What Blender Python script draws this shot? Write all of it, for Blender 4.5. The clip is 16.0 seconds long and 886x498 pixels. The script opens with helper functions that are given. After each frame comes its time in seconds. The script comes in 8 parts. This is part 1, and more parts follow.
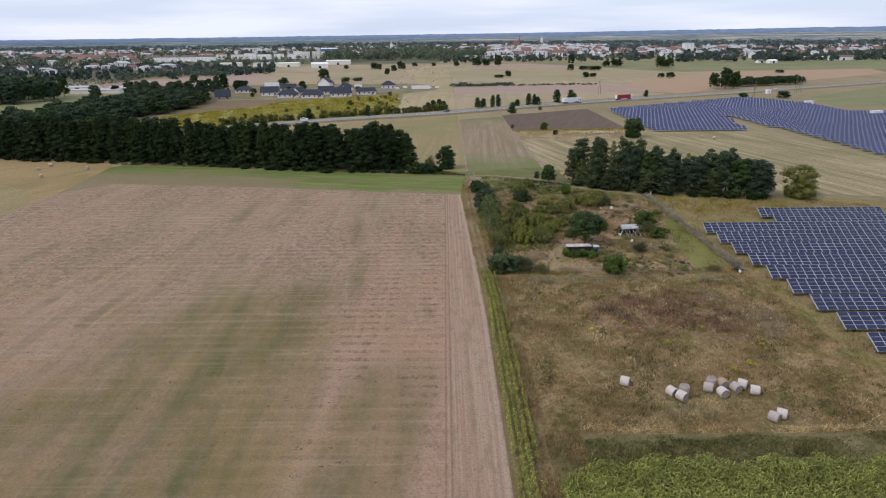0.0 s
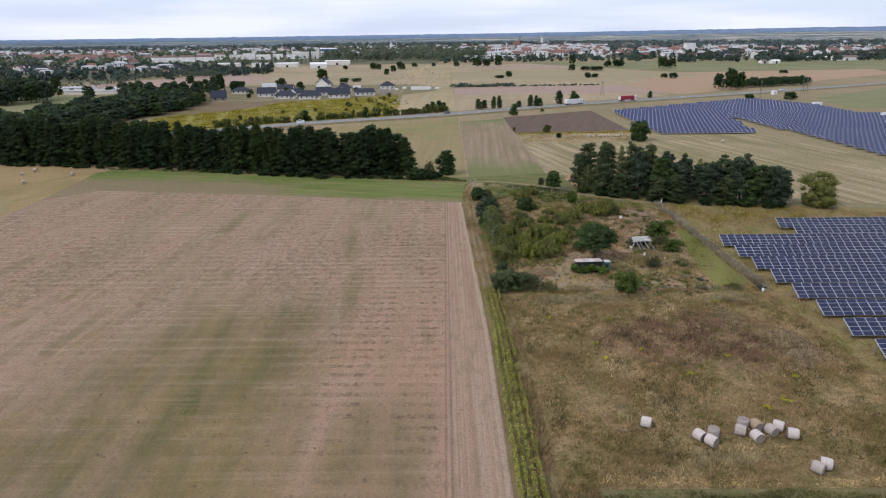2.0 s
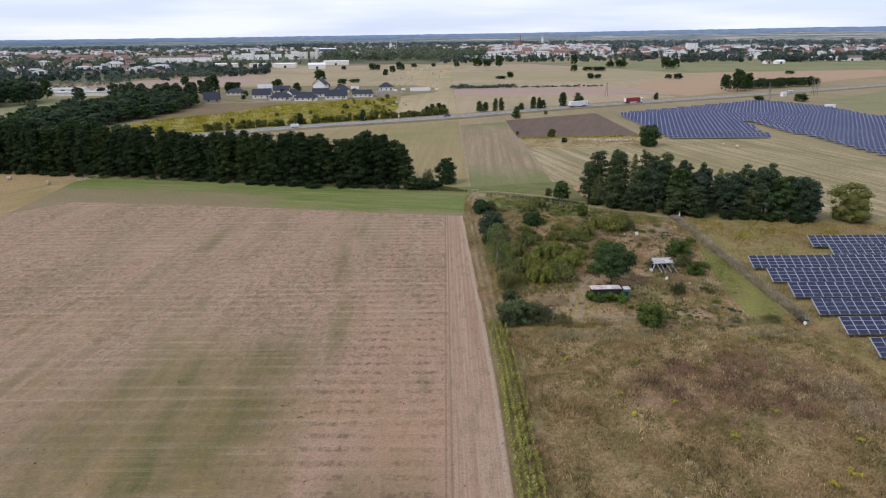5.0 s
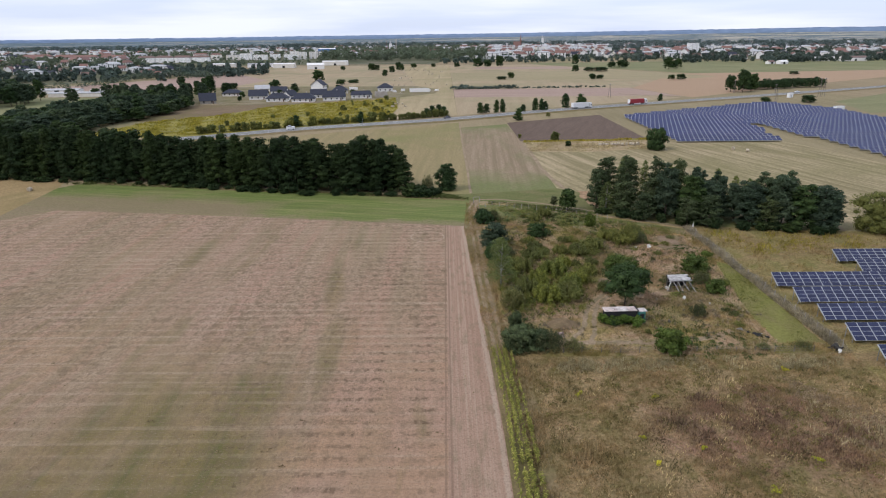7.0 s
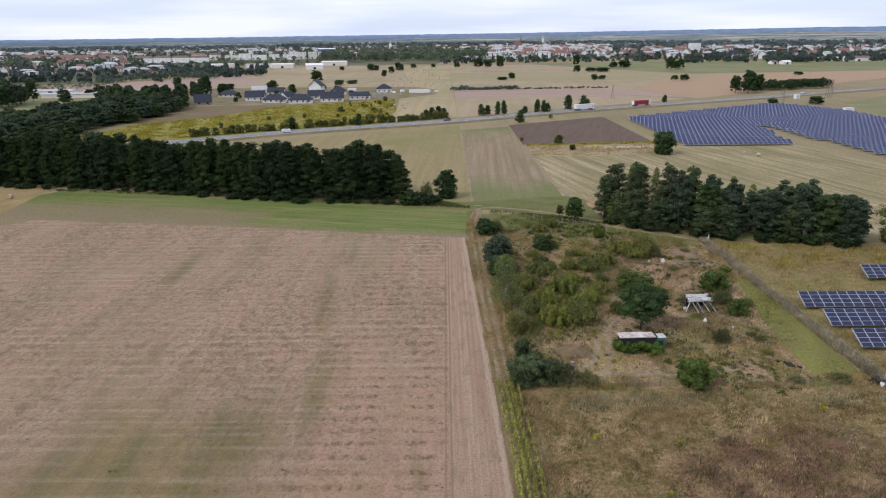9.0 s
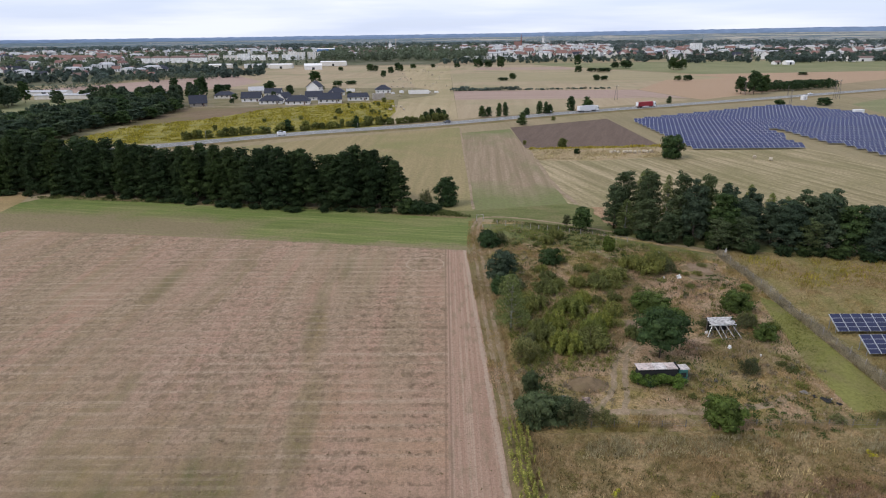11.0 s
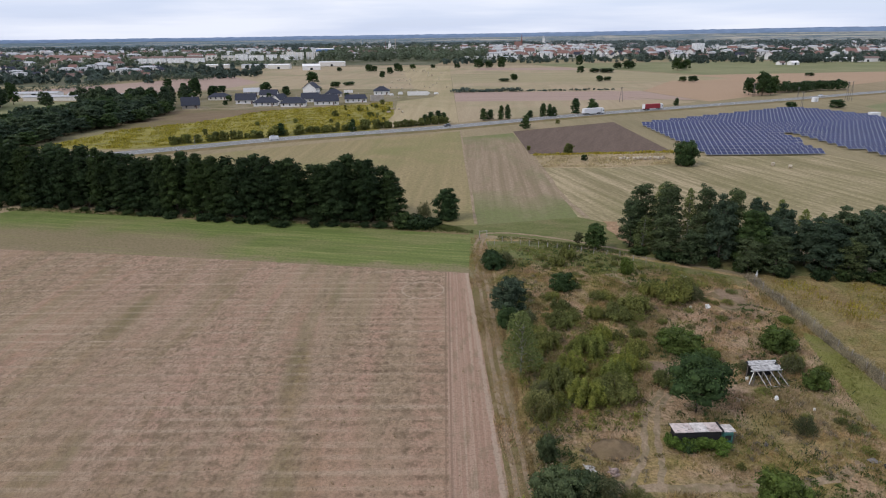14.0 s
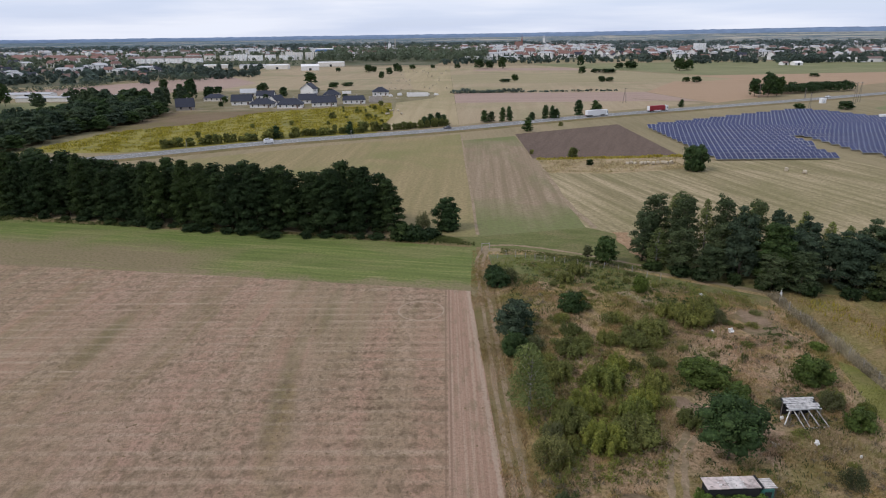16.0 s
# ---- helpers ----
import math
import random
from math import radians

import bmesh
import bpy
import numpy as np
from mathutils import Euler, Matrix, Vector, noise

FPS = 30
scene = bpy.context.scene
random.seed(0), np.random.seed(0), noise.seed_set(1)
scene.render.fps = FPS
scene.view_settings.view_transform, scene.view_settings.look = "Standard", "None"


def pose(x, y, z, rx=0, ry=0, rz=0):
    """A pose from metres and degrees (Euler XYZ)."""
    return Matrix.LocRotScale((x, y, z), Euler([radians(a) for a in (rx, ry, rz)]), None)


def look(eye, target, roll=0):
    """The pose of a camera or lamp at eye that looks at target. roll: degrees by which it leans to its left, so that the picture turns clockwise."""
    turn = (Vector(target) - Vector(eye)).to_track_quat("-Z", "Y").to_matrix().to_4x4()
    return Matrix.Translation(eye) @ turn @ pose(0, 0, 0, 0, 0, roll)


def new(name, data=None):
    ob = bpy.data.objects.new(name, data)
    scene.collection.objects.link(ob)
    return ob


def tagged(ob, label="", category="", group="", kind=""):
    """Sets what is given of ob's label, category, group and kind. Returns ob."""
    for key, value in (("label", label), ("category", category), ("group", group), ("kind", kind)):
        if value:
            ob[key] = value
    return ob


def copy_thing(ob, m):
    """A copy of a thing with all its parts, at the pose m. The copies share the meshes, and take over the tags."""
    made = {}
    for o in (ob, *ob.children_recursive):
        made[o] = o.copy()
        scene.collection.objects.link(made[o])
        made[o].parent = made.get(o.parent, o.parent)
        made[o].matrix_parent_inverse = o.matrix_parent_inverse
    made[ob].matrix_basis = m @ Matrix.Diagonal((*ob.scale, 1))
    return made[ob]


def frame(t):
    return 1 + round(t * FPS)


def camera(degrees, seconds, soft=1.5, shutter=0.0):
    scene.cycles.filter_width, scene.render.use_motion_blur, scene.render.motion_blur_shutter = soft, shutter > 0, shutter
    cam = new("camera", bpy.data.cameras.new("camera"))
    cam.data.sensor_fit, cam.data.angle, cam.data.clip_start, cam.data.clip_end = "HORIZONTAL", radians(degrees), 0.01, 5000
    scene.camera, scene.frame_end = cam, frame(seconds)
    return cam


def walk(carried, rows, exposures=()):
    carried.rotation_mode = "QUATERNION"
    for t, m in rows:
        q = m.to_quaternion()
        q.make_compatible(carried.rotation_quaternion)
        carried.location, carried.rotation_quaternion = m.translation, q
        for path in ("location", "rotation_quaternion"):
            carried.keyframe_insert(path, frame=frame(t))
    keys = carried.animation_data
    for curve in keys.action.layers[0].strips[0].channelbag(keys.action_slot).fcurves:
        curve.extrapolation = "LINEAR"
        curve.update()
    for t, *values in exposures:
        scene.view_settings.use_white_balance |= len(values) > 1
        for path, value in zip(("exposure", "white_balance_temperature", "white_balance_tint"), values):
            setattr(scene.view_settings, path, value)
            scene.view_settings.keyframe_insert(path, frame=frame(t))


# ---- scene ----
# ---------------------------------------------------------------- camera
cam = camera(72.0, 16.0, 1.1)
EYE, SPEED = 48.0, 4.975
PATH = [(t, 0.0, SPEED * t - 0.0027 * t * t, EYE + 0.0048 * t, 70.826, 0.549, 0.151) for t in (0.0, 2.0, 4.0, 6.5, 9.0, 11.5, 14.0, 16.0)]
walk(cam, [(t, pose(*p)) for t, *p in PATH], [(0.0, 0.28), (4.0, 0.38), (9.0, 0.38), (12.5, 0.32), (16.0, 0.20)])

# ---------------------------------------------------------------- light
SUN_ELEVATION, SUN_AZIMUTH = radians(46), radians(238)
world = bpy.data.worlds.new("sky")
scene.world = world
world.use_nodes = True
wt = world.node_tree
wt.nodes.clear()
w_out = wt.nodes.new("ShaderNodeOutputWorld")
w_bg = wt.nodes.new("ShaderNodeBackground")
w_sky = wt.nodes.new("ShaderNodeTexSky")
w_sky.sky_type = "NISHITA"
w_sky.sun_disc = False
w_sky.sun_elevation, w_sky.sun_rotation = SUN_ELEVATION, SUN_AZIMUTH
w_sky.air_density, w_sky.dust_density, w_sky.ozone_density = 1.0, 1.5, 2.0
w_bg.inputs["Strength"].default_value = 0.12
# a high, thin layer of cloud that whitens the sky
w_co = wt.nodes.new("ShaderNodeTexCoord")
w_map = wt.nodes.new("ShaderNodeMapping")
w_map.inputs["Scale"].default_value = (1.2, 1.2, 14.0)
w_noise = wt.nodes.new("ShaderNodeTexNoise")
w_noise.inputs["Scale"].default_value = 2.2
w_noise.inputs["Detail"].default_value = 6
w_ramp = wt.nodes.new("ShaderNodeValToRGB")
w_ramp.color_ramp.elements[0].position, w_ramp.color_ramp.elements[1].position = 0.36, 0.66
w_ramp.color_ramp.elements[0].color, w_ramp.color_ramp.elements[1].color = (0.80, 0.80, 0.80, 1), (0.97, 0.97, 0.97, 1)
w_mix = wt.nodes.new("ShaderNodeMix")
w_mix.data_type = "RGBA"
w_tint = wt.nodes.new("ShaderNodeMix")
w_tint.data_type = "RGBA"
w_tint.inputs[6].default_value, w_tint.inputs[7].default_value = (4.95, 5.55, 7.2, 1), (6.1, 6.4, 7.35, 1)
w_soft = wt.nodes.new("ShaderNodeValToRGB")
w_soft.color_ramp.elements[0].position, w_soft.color_ramp.elements[1].position = 0.40, 0.62
wt.links.new(w_co.outputs["Generated"], w_map.inputs["Vector"])
wt.links.new(w_map.outputs["Vector"], w_noise.inputs["Vector"])
wt.links.new(w_noise.outputs["Fac"], w_ramp.inputs["Fac"])
wt.links.new(w_ramp.outputs["Color"], w_mix.inputs[0])
wt.links.new(w_noise.outputs["Fac"], w_soft.inputs["Fac"])
wt.links.new(w_soft.outputs["Color"], w_tint.inputs[0])
wt.links.new(w_tint.outputs[2], w_mix.inputs[7])
wt.links.new(w_sky.outputs["Color"], w_mix.inputs[6])
wt.links.new(w_mix.outputs[2], w_bg.inputs["Color"])
wt.links.new(w_bg.outputs["Background"], w_out.inputs["Surface"])

sun_data = bpy.data.lights.new("sun", "SUN")
sun_data.energy, sun_data.angle, sun_data.color = 1.2, radians(12), (1.0, 0.94, 0.86)
sun = new("sun", sun_data)
sun.matrix_world = look((math.sin(SUN_AZIMUTH) * 900, math.cos(SUN_AZIMUTH) * 900, 900 * math.tan(SUN_ELEVATION)), (0, 0, 0))


# ---------------------------------------------------------------- material tools
class Nodes:
    """A short way to write node materials on world positions."""

    def __init__(self, name, rough=0.85, metallic=0.0, spec=0.25):
        self.m = bpy.data.materials.new(name)
        self.m.use_nodes = True
        self.t = self.m.node_tree
        self.b = self.t.nodes["Principled BSDF"]
        self.b.inputs["Roughness"].default_value = rough
        self.b.inputs["Metallic"].default_value = metallic
        self.b.inputs["Specular IOR Level"].default_value = spec
        self.pos = self.t.nodes.new("ShaderNodeNewGeometry").outputs["Position"]

    def put(self, socket, value):
        if isinstance(value, bpy.types.NodeSocket):
            self.t.links.new(value, socket)
        elif isinstance(value, (tuple, list)) and len(value) == 3 and socket.type == "RGBA":
            socket.default_value = (*value, 1)
        else:
            socket.default_value = value

    def scaled(self, sx, sy, sz=1.0, rot=0.0, vec=None):
        src = vec or self.pos
        if rot:
            # rot: the heading of the streaks, clockwise from +y
            r = self.t.nodes.new("ShaderNodeMapping")
            r.inputs["Rotation"].default_value = (0, 0, radians(rot))
            self.put(r.inputs["Vector"], src)
            src = r.outputs["Vector"]
        n = self.t.nodes.new("ShaderNodeMapping")
        n.inputs["Scale"].default_value = (sx, sy, sz)
        self.put(n.inputs["Vector"], src)
        return n.outputs["Vector"]

    def noise(self, scale, detail=4, vec=None, rough=0.55, warp=0.0):
        n = self.t.nodes.new("ShaderNodeTexNoise")
        n.inputs["Scale"].default_value = scale
        n.inputs["Detail"].default_value = detail
        n.inputs["Roughness"].default_value = rough
        n.inputs["Distortion"].default_value = warp
        self.put(n.inputs["Vector"], vec or self.pos)
        return n.outputs["Fac"]

    def cells(self, scale, vec=None):
        n = self.t.nodes.new("ShaderNodeTexVoronoi")
        n.inputs["Scale"].default_value = scale
        self.put(n.inputs["Vector"], vec or self.pos)
        return n.outputs["Color"]

    def ramp(self, fac, *stops):
        n = self.t.nodes.new("ShaderNodeValToRGB")
        e = n.color_ramp.elements
        while len(e) < len(stops):
            e.new(0.5)
        for k, (p, c) in zip(e, stops):
            k.position = p
            k.color = (c, c, c, 1) if isinstance(c, (int, float)) else (*c, 1)
        self.put(n.inputs["Fac"], fac)
        return n.outputs["Color"]

    def mix(self, fac, a, b, mode="MIX"):
        n = self.t.nodes.new("ShaderNodeMix")
        n.data_type, n.blend_type = "RGBA", mode
        self.put(n.inputs[0], fac)
        self.put(n.inputs[6], a)
        self.put(n.inputs[7], b)
        return n.outputs[2]

    def calc(self, op, a, b=0.0):
        n = self.t.nodes.new("ShaderNodeMath")
        n.operation = op
        self.put(n.inputs[0], a)
        self.put(n.inputs[1], b)
        return n.outputs[0]

    def soft(self, v, width):
        """0 to 1 as v goes from minus to plus half the width."""
        n = self.t.nodes.new("ShaderNodeMath")
        n.operation, n.use_clamp = "MULTIPLY_ADD", True
        self.put(n.inputs[0], v)
        n.inputs[1].default_value, n.inputs[2].default_value = 1 / width, 0.5
        return n.outputs[0]

    def axis(self, k):
        n = self.t.nodes.new("ShaderNodeSeparateXYZ")
        self.put(n.inputs[0], self.pos)
        return n.outputs[k]

    def island(self):
        return self.t.nodes.new("ShaderNodeNewGeometry").outputs["Random Per Island"]

    def each(self):
        return self.t.nodes.new("ShaderNodeObjectInfo").outputs["Random"]

    def done(self, colour, bump=None, strength=0.5, distance=0.1):
        self.put(self.b.inputs["Base Color"], colour)
        if bump is not None:
            n = self.t.nodes.new("ShaderNodeBump")
            n.inputs["Strength"].default_value = strength
            n.inputs["Distance"].default_value = distance
            self.put(n.inputs["Height"], bump)
            self.put(self.b.inputs["Normal"], n.outputs["Normal"])
        return self.m


def plain(name, c, rough=0.6, metallic=0.0, vary=0.12, scale=3.0, spec=0.4):
    """A painted or solid surface with slight stains and grain."""
    n = Nodes(name, rough, metallic, spec)
    dark = tuple(v * (1 - vary * 2) for v in c)
    col = n.ramp(n.noise(scale, 6), (0.3, dark), (0.6, c))
    col = n.mix(n.ramp(n.noise(scale * 9, 3), (0.35, 0.0), (0.75, 0.25)), col, tuple(v * 0.8 for v in c))
    return n.done(col, n.noise(scale * 14, 3), 0.15, 0.02)


def foliage(name, dark, mid, light, scale=0.35):
    """Leaves: the colour varies from leaf to leaf and from bough to bough."""
    n = Nodes(name, 0.7, 0.0, 0.12)
    soft = lambda c, k: tuple(m + (v - m) * k for v, m in zip(c, mid))
    col = n.ramp(n.island(), (0.0, soft(dark, 0.7)), (0.55, mid), (1.0, soft(light, 0.75)))
    big = n.ramp(n.noise(scale, 4, None, 0.6), (0.32, 0.62), (0.68, 1.3))
    col = n.mix(1.0, col, big, "MULTIPLY")
    fine = n.ramp(n.noise(2.6, 5, None, 0.7), (0.36, 0.66), (0.62, 1.22))
    col = n.mix(1.0, col, fine, "MULTIPLY")
    tone = n.ramp(n.each(), (0.0, (0.74, 0.80, 0.82)), (0.5, (1.0, 1.0, 1.0)), (1.0, (1.32, 1.25, 1.02)))
    col = n.mix(1.0, col, tone, "MULTIPLY")
    n.put(n.b.inputs["Base Color"], col)
    tr = n.t.nodes.new("ShaderNodeBsdfTranslucent")
    n.put(tr.inputs["Color"], n.mix(1.0, col, (1.0, 1.15, 0.6), "MULTIPLY"))
    ms = n.t.nodes.new("ShaderNodeMixShader")
    ms.inputs[0].default_value = 0.22
    n.t.links.new(n.b.outputs[0], ms.inputs[1])
    n.t.links.new(tr.outputs[0], ms.inputs[2])
    n.t.links.new(ms.outputs[0], n.t.nodes["Material Output"].inputs["Surface"])
    return n.m


def field_mat(name, base, second, third=None, rot=0.0, along=0.02, across=0.4, patch=0.03, fine=2.0, row=0.0, row_gain=0.25):
    """Worked land: streaks along the way it was driven, patches, clods, and drill rows if row > 0 (metres)."""
    n = Nodes(name, 0.95, 0.0, 0.1)
    v = n.scaled(across, along, 1.0, rot)
    col = n.ramp(n.noise(1.0, 5, v, 0.65), (0.38, base), (0.60, second))
    if third:
        col = n.mix(n.ramp(n.noise(patch, 4, None, 0.6, 0.6), (0.46, 0.0), (0.66, 0.85)), col, third)
    if row:
        rv = n.scaled(6.2832 / row, 0.02, 1.0, rot)
        w = n.t.nodes.new("ShaderNodeTexWave")
        w.inputs["Scale"].default_value = 0.05
        w.inputs["Distortion"].default_value = 1.5
        w.inputs["Detail"].default_value = 2
        n.put(w.inputs["Vector"], rv)
        col = n.mix(n.calc("MULTIPLY", w.outputs["Fac"], row_gain), col, tuple(c * 0.55 for c in base))
    grain = n.noise(fine, 6, None, 0.7)
    col = n.mix(n.ramp(grain, (0.35, 0.55), (0.6, 0.0)), col, tuple(c * 0.5 for c in base))
    return n.done(col, grain, 0.6, 0.15)


# ---------------------------------------------------------------- geometry tools
def mesh_of(name, verts, faces, material, smooth=False):
    me = bpy.data.meshes.new(name)
    me.from_pydata([tuple(map(float, v)) for v in verts], [], [tuple(map(int, f)) for f in faces])
    for m in material if isinstance(material, (list, tuple)) else [material]:
        me.materials.append(m)
    if smooth:
        me.polygons.foreach_set("use_smooth", [True] * len(me.polygons))
    me.update()
    return me


def under(name, me, parent=None, m=None, label=""):
    """A mesh as one object, under a thing or a part."""
    ob = new(name, me)
    if parent is not None:
        ob.parent = parent
    if m is not None:
        ob.matrix_basis = m
    return tagged(ob, label)


def box_data(x0, y0, z0, x1, y1, z1):
    v = [(x, y, z) for z in (z0, z1) for y in (y0, y1) for x in (x0, x1)]
    return v, [(0, 2, 3, 1), (4, 5, 7, 6), (0, 1, 5, 4), (2, 6, 7, 3), (0, 4, 6, 2), (1, 3, 7, 5)]


def join_data(*pieces):
    V, F = [], []
    for v, f in pieces:
        k = len(V)
        V += list(v)
        F += [tuple(i + k for i in g) for g in f]
    return V, F


def bar_data(a, b, r0, r1=None, sides=6):
    """A tapered round bar from a to b."""
    a, b = Vector(a), Vector(b)
    q = (b - a).to_track_quat("Z", "Y")
    r1 = r0 if r1 is None else r1
    v = []
    for p, r in ((a, r0), (b, r1)):
        for i in range(sides):
            w = 2 * math.pi * i / sides
            v.append(tuple(p + q @ Vector((r * math.cos(w), r * math.sin(w), 0))))
    f = [(i, (i + 1) % sides, sides + (i + 1) % sides, sides + i) for i in range(sides)]
    return v, f + [tuple(range(sides))[::-1], tuple(range(sides, 2 * sides))]


def strand_data(points, r):
    """A thin three-sided wire through the points, in one piece."""
    V, F = [], []
    for x, y, z in points:
        V += [(x, y, z + r), (x + r * 0.87, y - r * 0.87, z - r * 0.5), (x - r * 0.87, y + r * 0.87, z - r * 0.5)]
    for i in range(len(points) - 1):
        for k in range(3):
            a, b = i * 3 + k, i * 3 + (k + 1) % 3
            F.append((a, b, b + 3, a + 3))
    return V, F


def bevelled(name, pieces, material, width=0.03, smooth=False):
    """Boxes and bars joined into one mesh with softened edges."""
    v, f = join_data(*pieces)
    bm = bmesh.new()
    me = mesh_of(name, v, f, material)
    bm.from_mesh(me)
    bmesh.ops.bevel(bm, geom=bm.edges[:], offset=width, segments=1, affect="EDGES", clamp_overlap=True)
    bm.to_mesh(me)
    bm.free()
    return me


def empty(name, m, label, category, group="", kind=""):
    ob = new(name)
    ob.empty_display_size = 0.3
    ob.matrix_basis = m
    return tagged(ob, label, category, group, kind)


# ---------------------------------------------------------------- land materials
def main_field_material():
    n = Nodes("pink_brown_stubble_soil", 0.95, 0.0, 0.1)
    x, y = n.axis(0), n.axis(1)
    times = lambda *v: v[0] if len(v) == 1 else n.calc("MULTIPLY", v[0], times(*v[1:]))
    # long soft streaks the way it was drilled
    base = n.ramp(n.noise(1.0, 4, n.scaled(0.34, 0.010), 0.55), (0.36, (0.366, 0.228, 0.158)), (0.48, (0.358, 0.240, 0.164)), (0.58, (0.328, 0.236, 0.154)), (0.68, (0.368, 0.262, 0.178)))
    base = n.mix(n.ramp(n.noise(0.03, 4, n.scaled(1, 0.6), 0.55), (0.44, 0.0), (0.60, 0.45)), base, (0.368, 0.242, 0.180))
    # regrowth: one broad wedge, one small patch, faint lanes
    wob = n.calc("MULTIPLY", n.calc("SUBTRACT", n.noise(1.0, 4, n.scaled(0.22, 0.03), 0.6), 0.5), 22.0)
    right = n.calc("SUBTRACT", n.calc("SUBTRACT", -14.2, n.calc("MULTIPLY", y, 0.075)), x)
    left = n.calc("ADD", n.calc("SUBTRACT", x, n.calc("SUBTRACT", n.calc("MULTIPLY", y, 0.38), 84.5)), wob)
    wedge = times(n.soft(n.calc("ADD", right, n.calc("MULTIPLY", wob, 0.3)), 6.0), n.soft(n.calc("ADD", left, 6.0), 16.0), n.soft(n.calc("SUBTRACT", n.calc("ADD", 121.0, wob), y), 16.0))
    patch = times(n.soft(n.calc("SUBTRACT", 6.5, n.calc("ABSOLUTE", n.calc("ADD", x, n.calc("SUBTRACT", 12.0, n.calc("MULTIPLY", n.calc("SUBTRACT", y, 50.0), 0.14))))), 3.0), n.soft(n.calc("SUBTRACT", n.calc("ADD", 84.0, n.calc("MULTIPLY", wob, 0.6)), y), 8.0))
    lane = times(n.ramp(n.noise(1.0, 4, n.scaled(0.20, 0.018, 1, 2), 0.6, 0.3), (0.50, 0.0), (0.60, 0.75)), n.ramp(n.calc("MULTIPLY", n.calc("ADD", x, 130.0), 0.0075), (0.80, 0.8), (0.93, 0.25)))
    spot = n.calc("MULTIPLY", n.ramp(n.noise(1.0, 3, n.scaled(0.15, 0.035, 1, 4), 0.55, 0.3), (0.60, 0.0), (0.70, 0.55)), 1.0)

    def smear(cx, cy, ax, ay, lean):
        """A ragged oval of regrowth."""
        dy = n.calc("MULTIPLY", n.calc("SUBTRACT", y, cy), 1 / ay)
        dx = n.calc("MULTIPLY", n.calc("SUBTRACT", n.calc("SUBTRACT", x, cx), n.calc("MULTIPLY", n.calc("SUBTRACT", y, cy), lean)), 1 / ax)
        rr = n.calc("ADD", n.calc("ADD", n.calc("MULTIPLY", dx, dx), n.calc("MULTIPLY", dy, dy)), n.calc("MULTIPLY", n.calc("SUBTRACT", n.noise(0.35, 4, n.scaled(1, 0.4), 0.65), 0.5), 2.6))
        return n.ramp(n.calc("MULTIPLY", rr, 0.5), (0.0, 0.72), (0.85, 0.0))

    for ov in ((-23.2, 152, 2.0, 14, -0.12), (-22, 180, 1.1, 7, 0.04), (-19, 122, 1.8, 12, -0.05), (-58.4, 170, 2.2, 15, 0.0)):
        spot = n.calc("MAXIMUM", spot, smear(*ov))
    thin = n.ramp(n.noise(1.0, 4, n.scaled(0.16, 0.014, 1, 355), 0.6, 0.3), (0.38, 0.66), (0.60, 1.0))
    thin = times(thin, n.ramp(n.noise(0.07, 4, None, 0.65), (0.36, 0.55), (0.58, 1.0)))
    green = n.calc("MAXIMUM", n.calc("MAXIMUM", times(wedge, thin, 1.0), times(patch, thin, 0.8)), n.calc("MAXIMUM", n.calc("MULTIPLY", lane, 0.45), spot))
    tint = n.ramp(n.noise(1.0, 4, n.scaled(0.3, 0.03), 0.6), (0.38, (0.098, 0.102, 0.034)), (0.6, (0.178, 0.140, 0.050)))
    ochre = n.ramp(n.noise(0.05, 3, n.scaled(1, 0.8), 0.5), (0.45, 0.0), (0.58, 0.6))
    base = n.mix(times(ochre, n.soft(n.calc("SUBTRACT", 125.0, y), 30.0)), base, (0.345, 0.222, 0.108))
    rosy = times(n.soft(n.calc("ADD", n.calc("ADD", x, 17.0), n.calc("MULTIPLY", wob, 0.2)), 8.0), n.soft(n.calc("SUBTRACT", 150.0, y), 70.0))
    base = n.mix(n.calc("MULTIPLY", rosy, 0.55), base, (0.392, 0.242, 0.168))
    col = n.mix(green, base, tint)
    # a thin grey-olive veil of withered growth in long patches
    veil = n.ramp(n.noise(1.0, 5, n.scaled(0.05, 0.014), 0.6, 0.5), (0.44, 0.0), (0.62, 0.55))
    col = n.mix(times(veil, n.soft(n.calc("SUBTRACT", -3.0, x), 10.0), n.soft(n.calc("SUBTRACT", y, 115.0), 60.0)), col, (0.255, 0.205, 0.122))
    # thin pale lines across, from the last cut
    lines = n.noise(1.0, 2, n.scaled(0.010, 0.62), 0.5)
    broken = n.ramp(n.noise(0.09, 4, n.scaled(1, 2.5), 0.65), (0.42, 0.0), (0.62, 1.0))
    broken = times(broken, n.ramp(n.calc("MULTIPLY", y, 0.005), (0.35, 0.5), (0.62, 1.0)))
    col = n.mix(times(n.ramp(lines, (0.55, 0.0), (0.60, 0.42), (0.66, 0.0)), broken), col, (0.450, 0.352, 0.252))
    col = n.mix(times(n.ramp(n.noise(1.0, 2, n.scaled(0.016, 1.3), 0.5), (0.56, 0.0), (0.66, 0.26)), broken), col, (0.440, 0.338, 0.238))
    drill = n.t.nodes.new("ShaderNodeTexWave")
    drill.bands_direction = "Y"
    drill.inputs["Scale"].default_value, drill.inputs["Distortion"].default_value, drill.inputs["Detail"].default_value, drill.inputs["Detail Scale"].default_value = 0.112, 2.2, 2, 0.6
    n.put(drill.inputs["Vector"], n.scaled(0.06, 1.0))
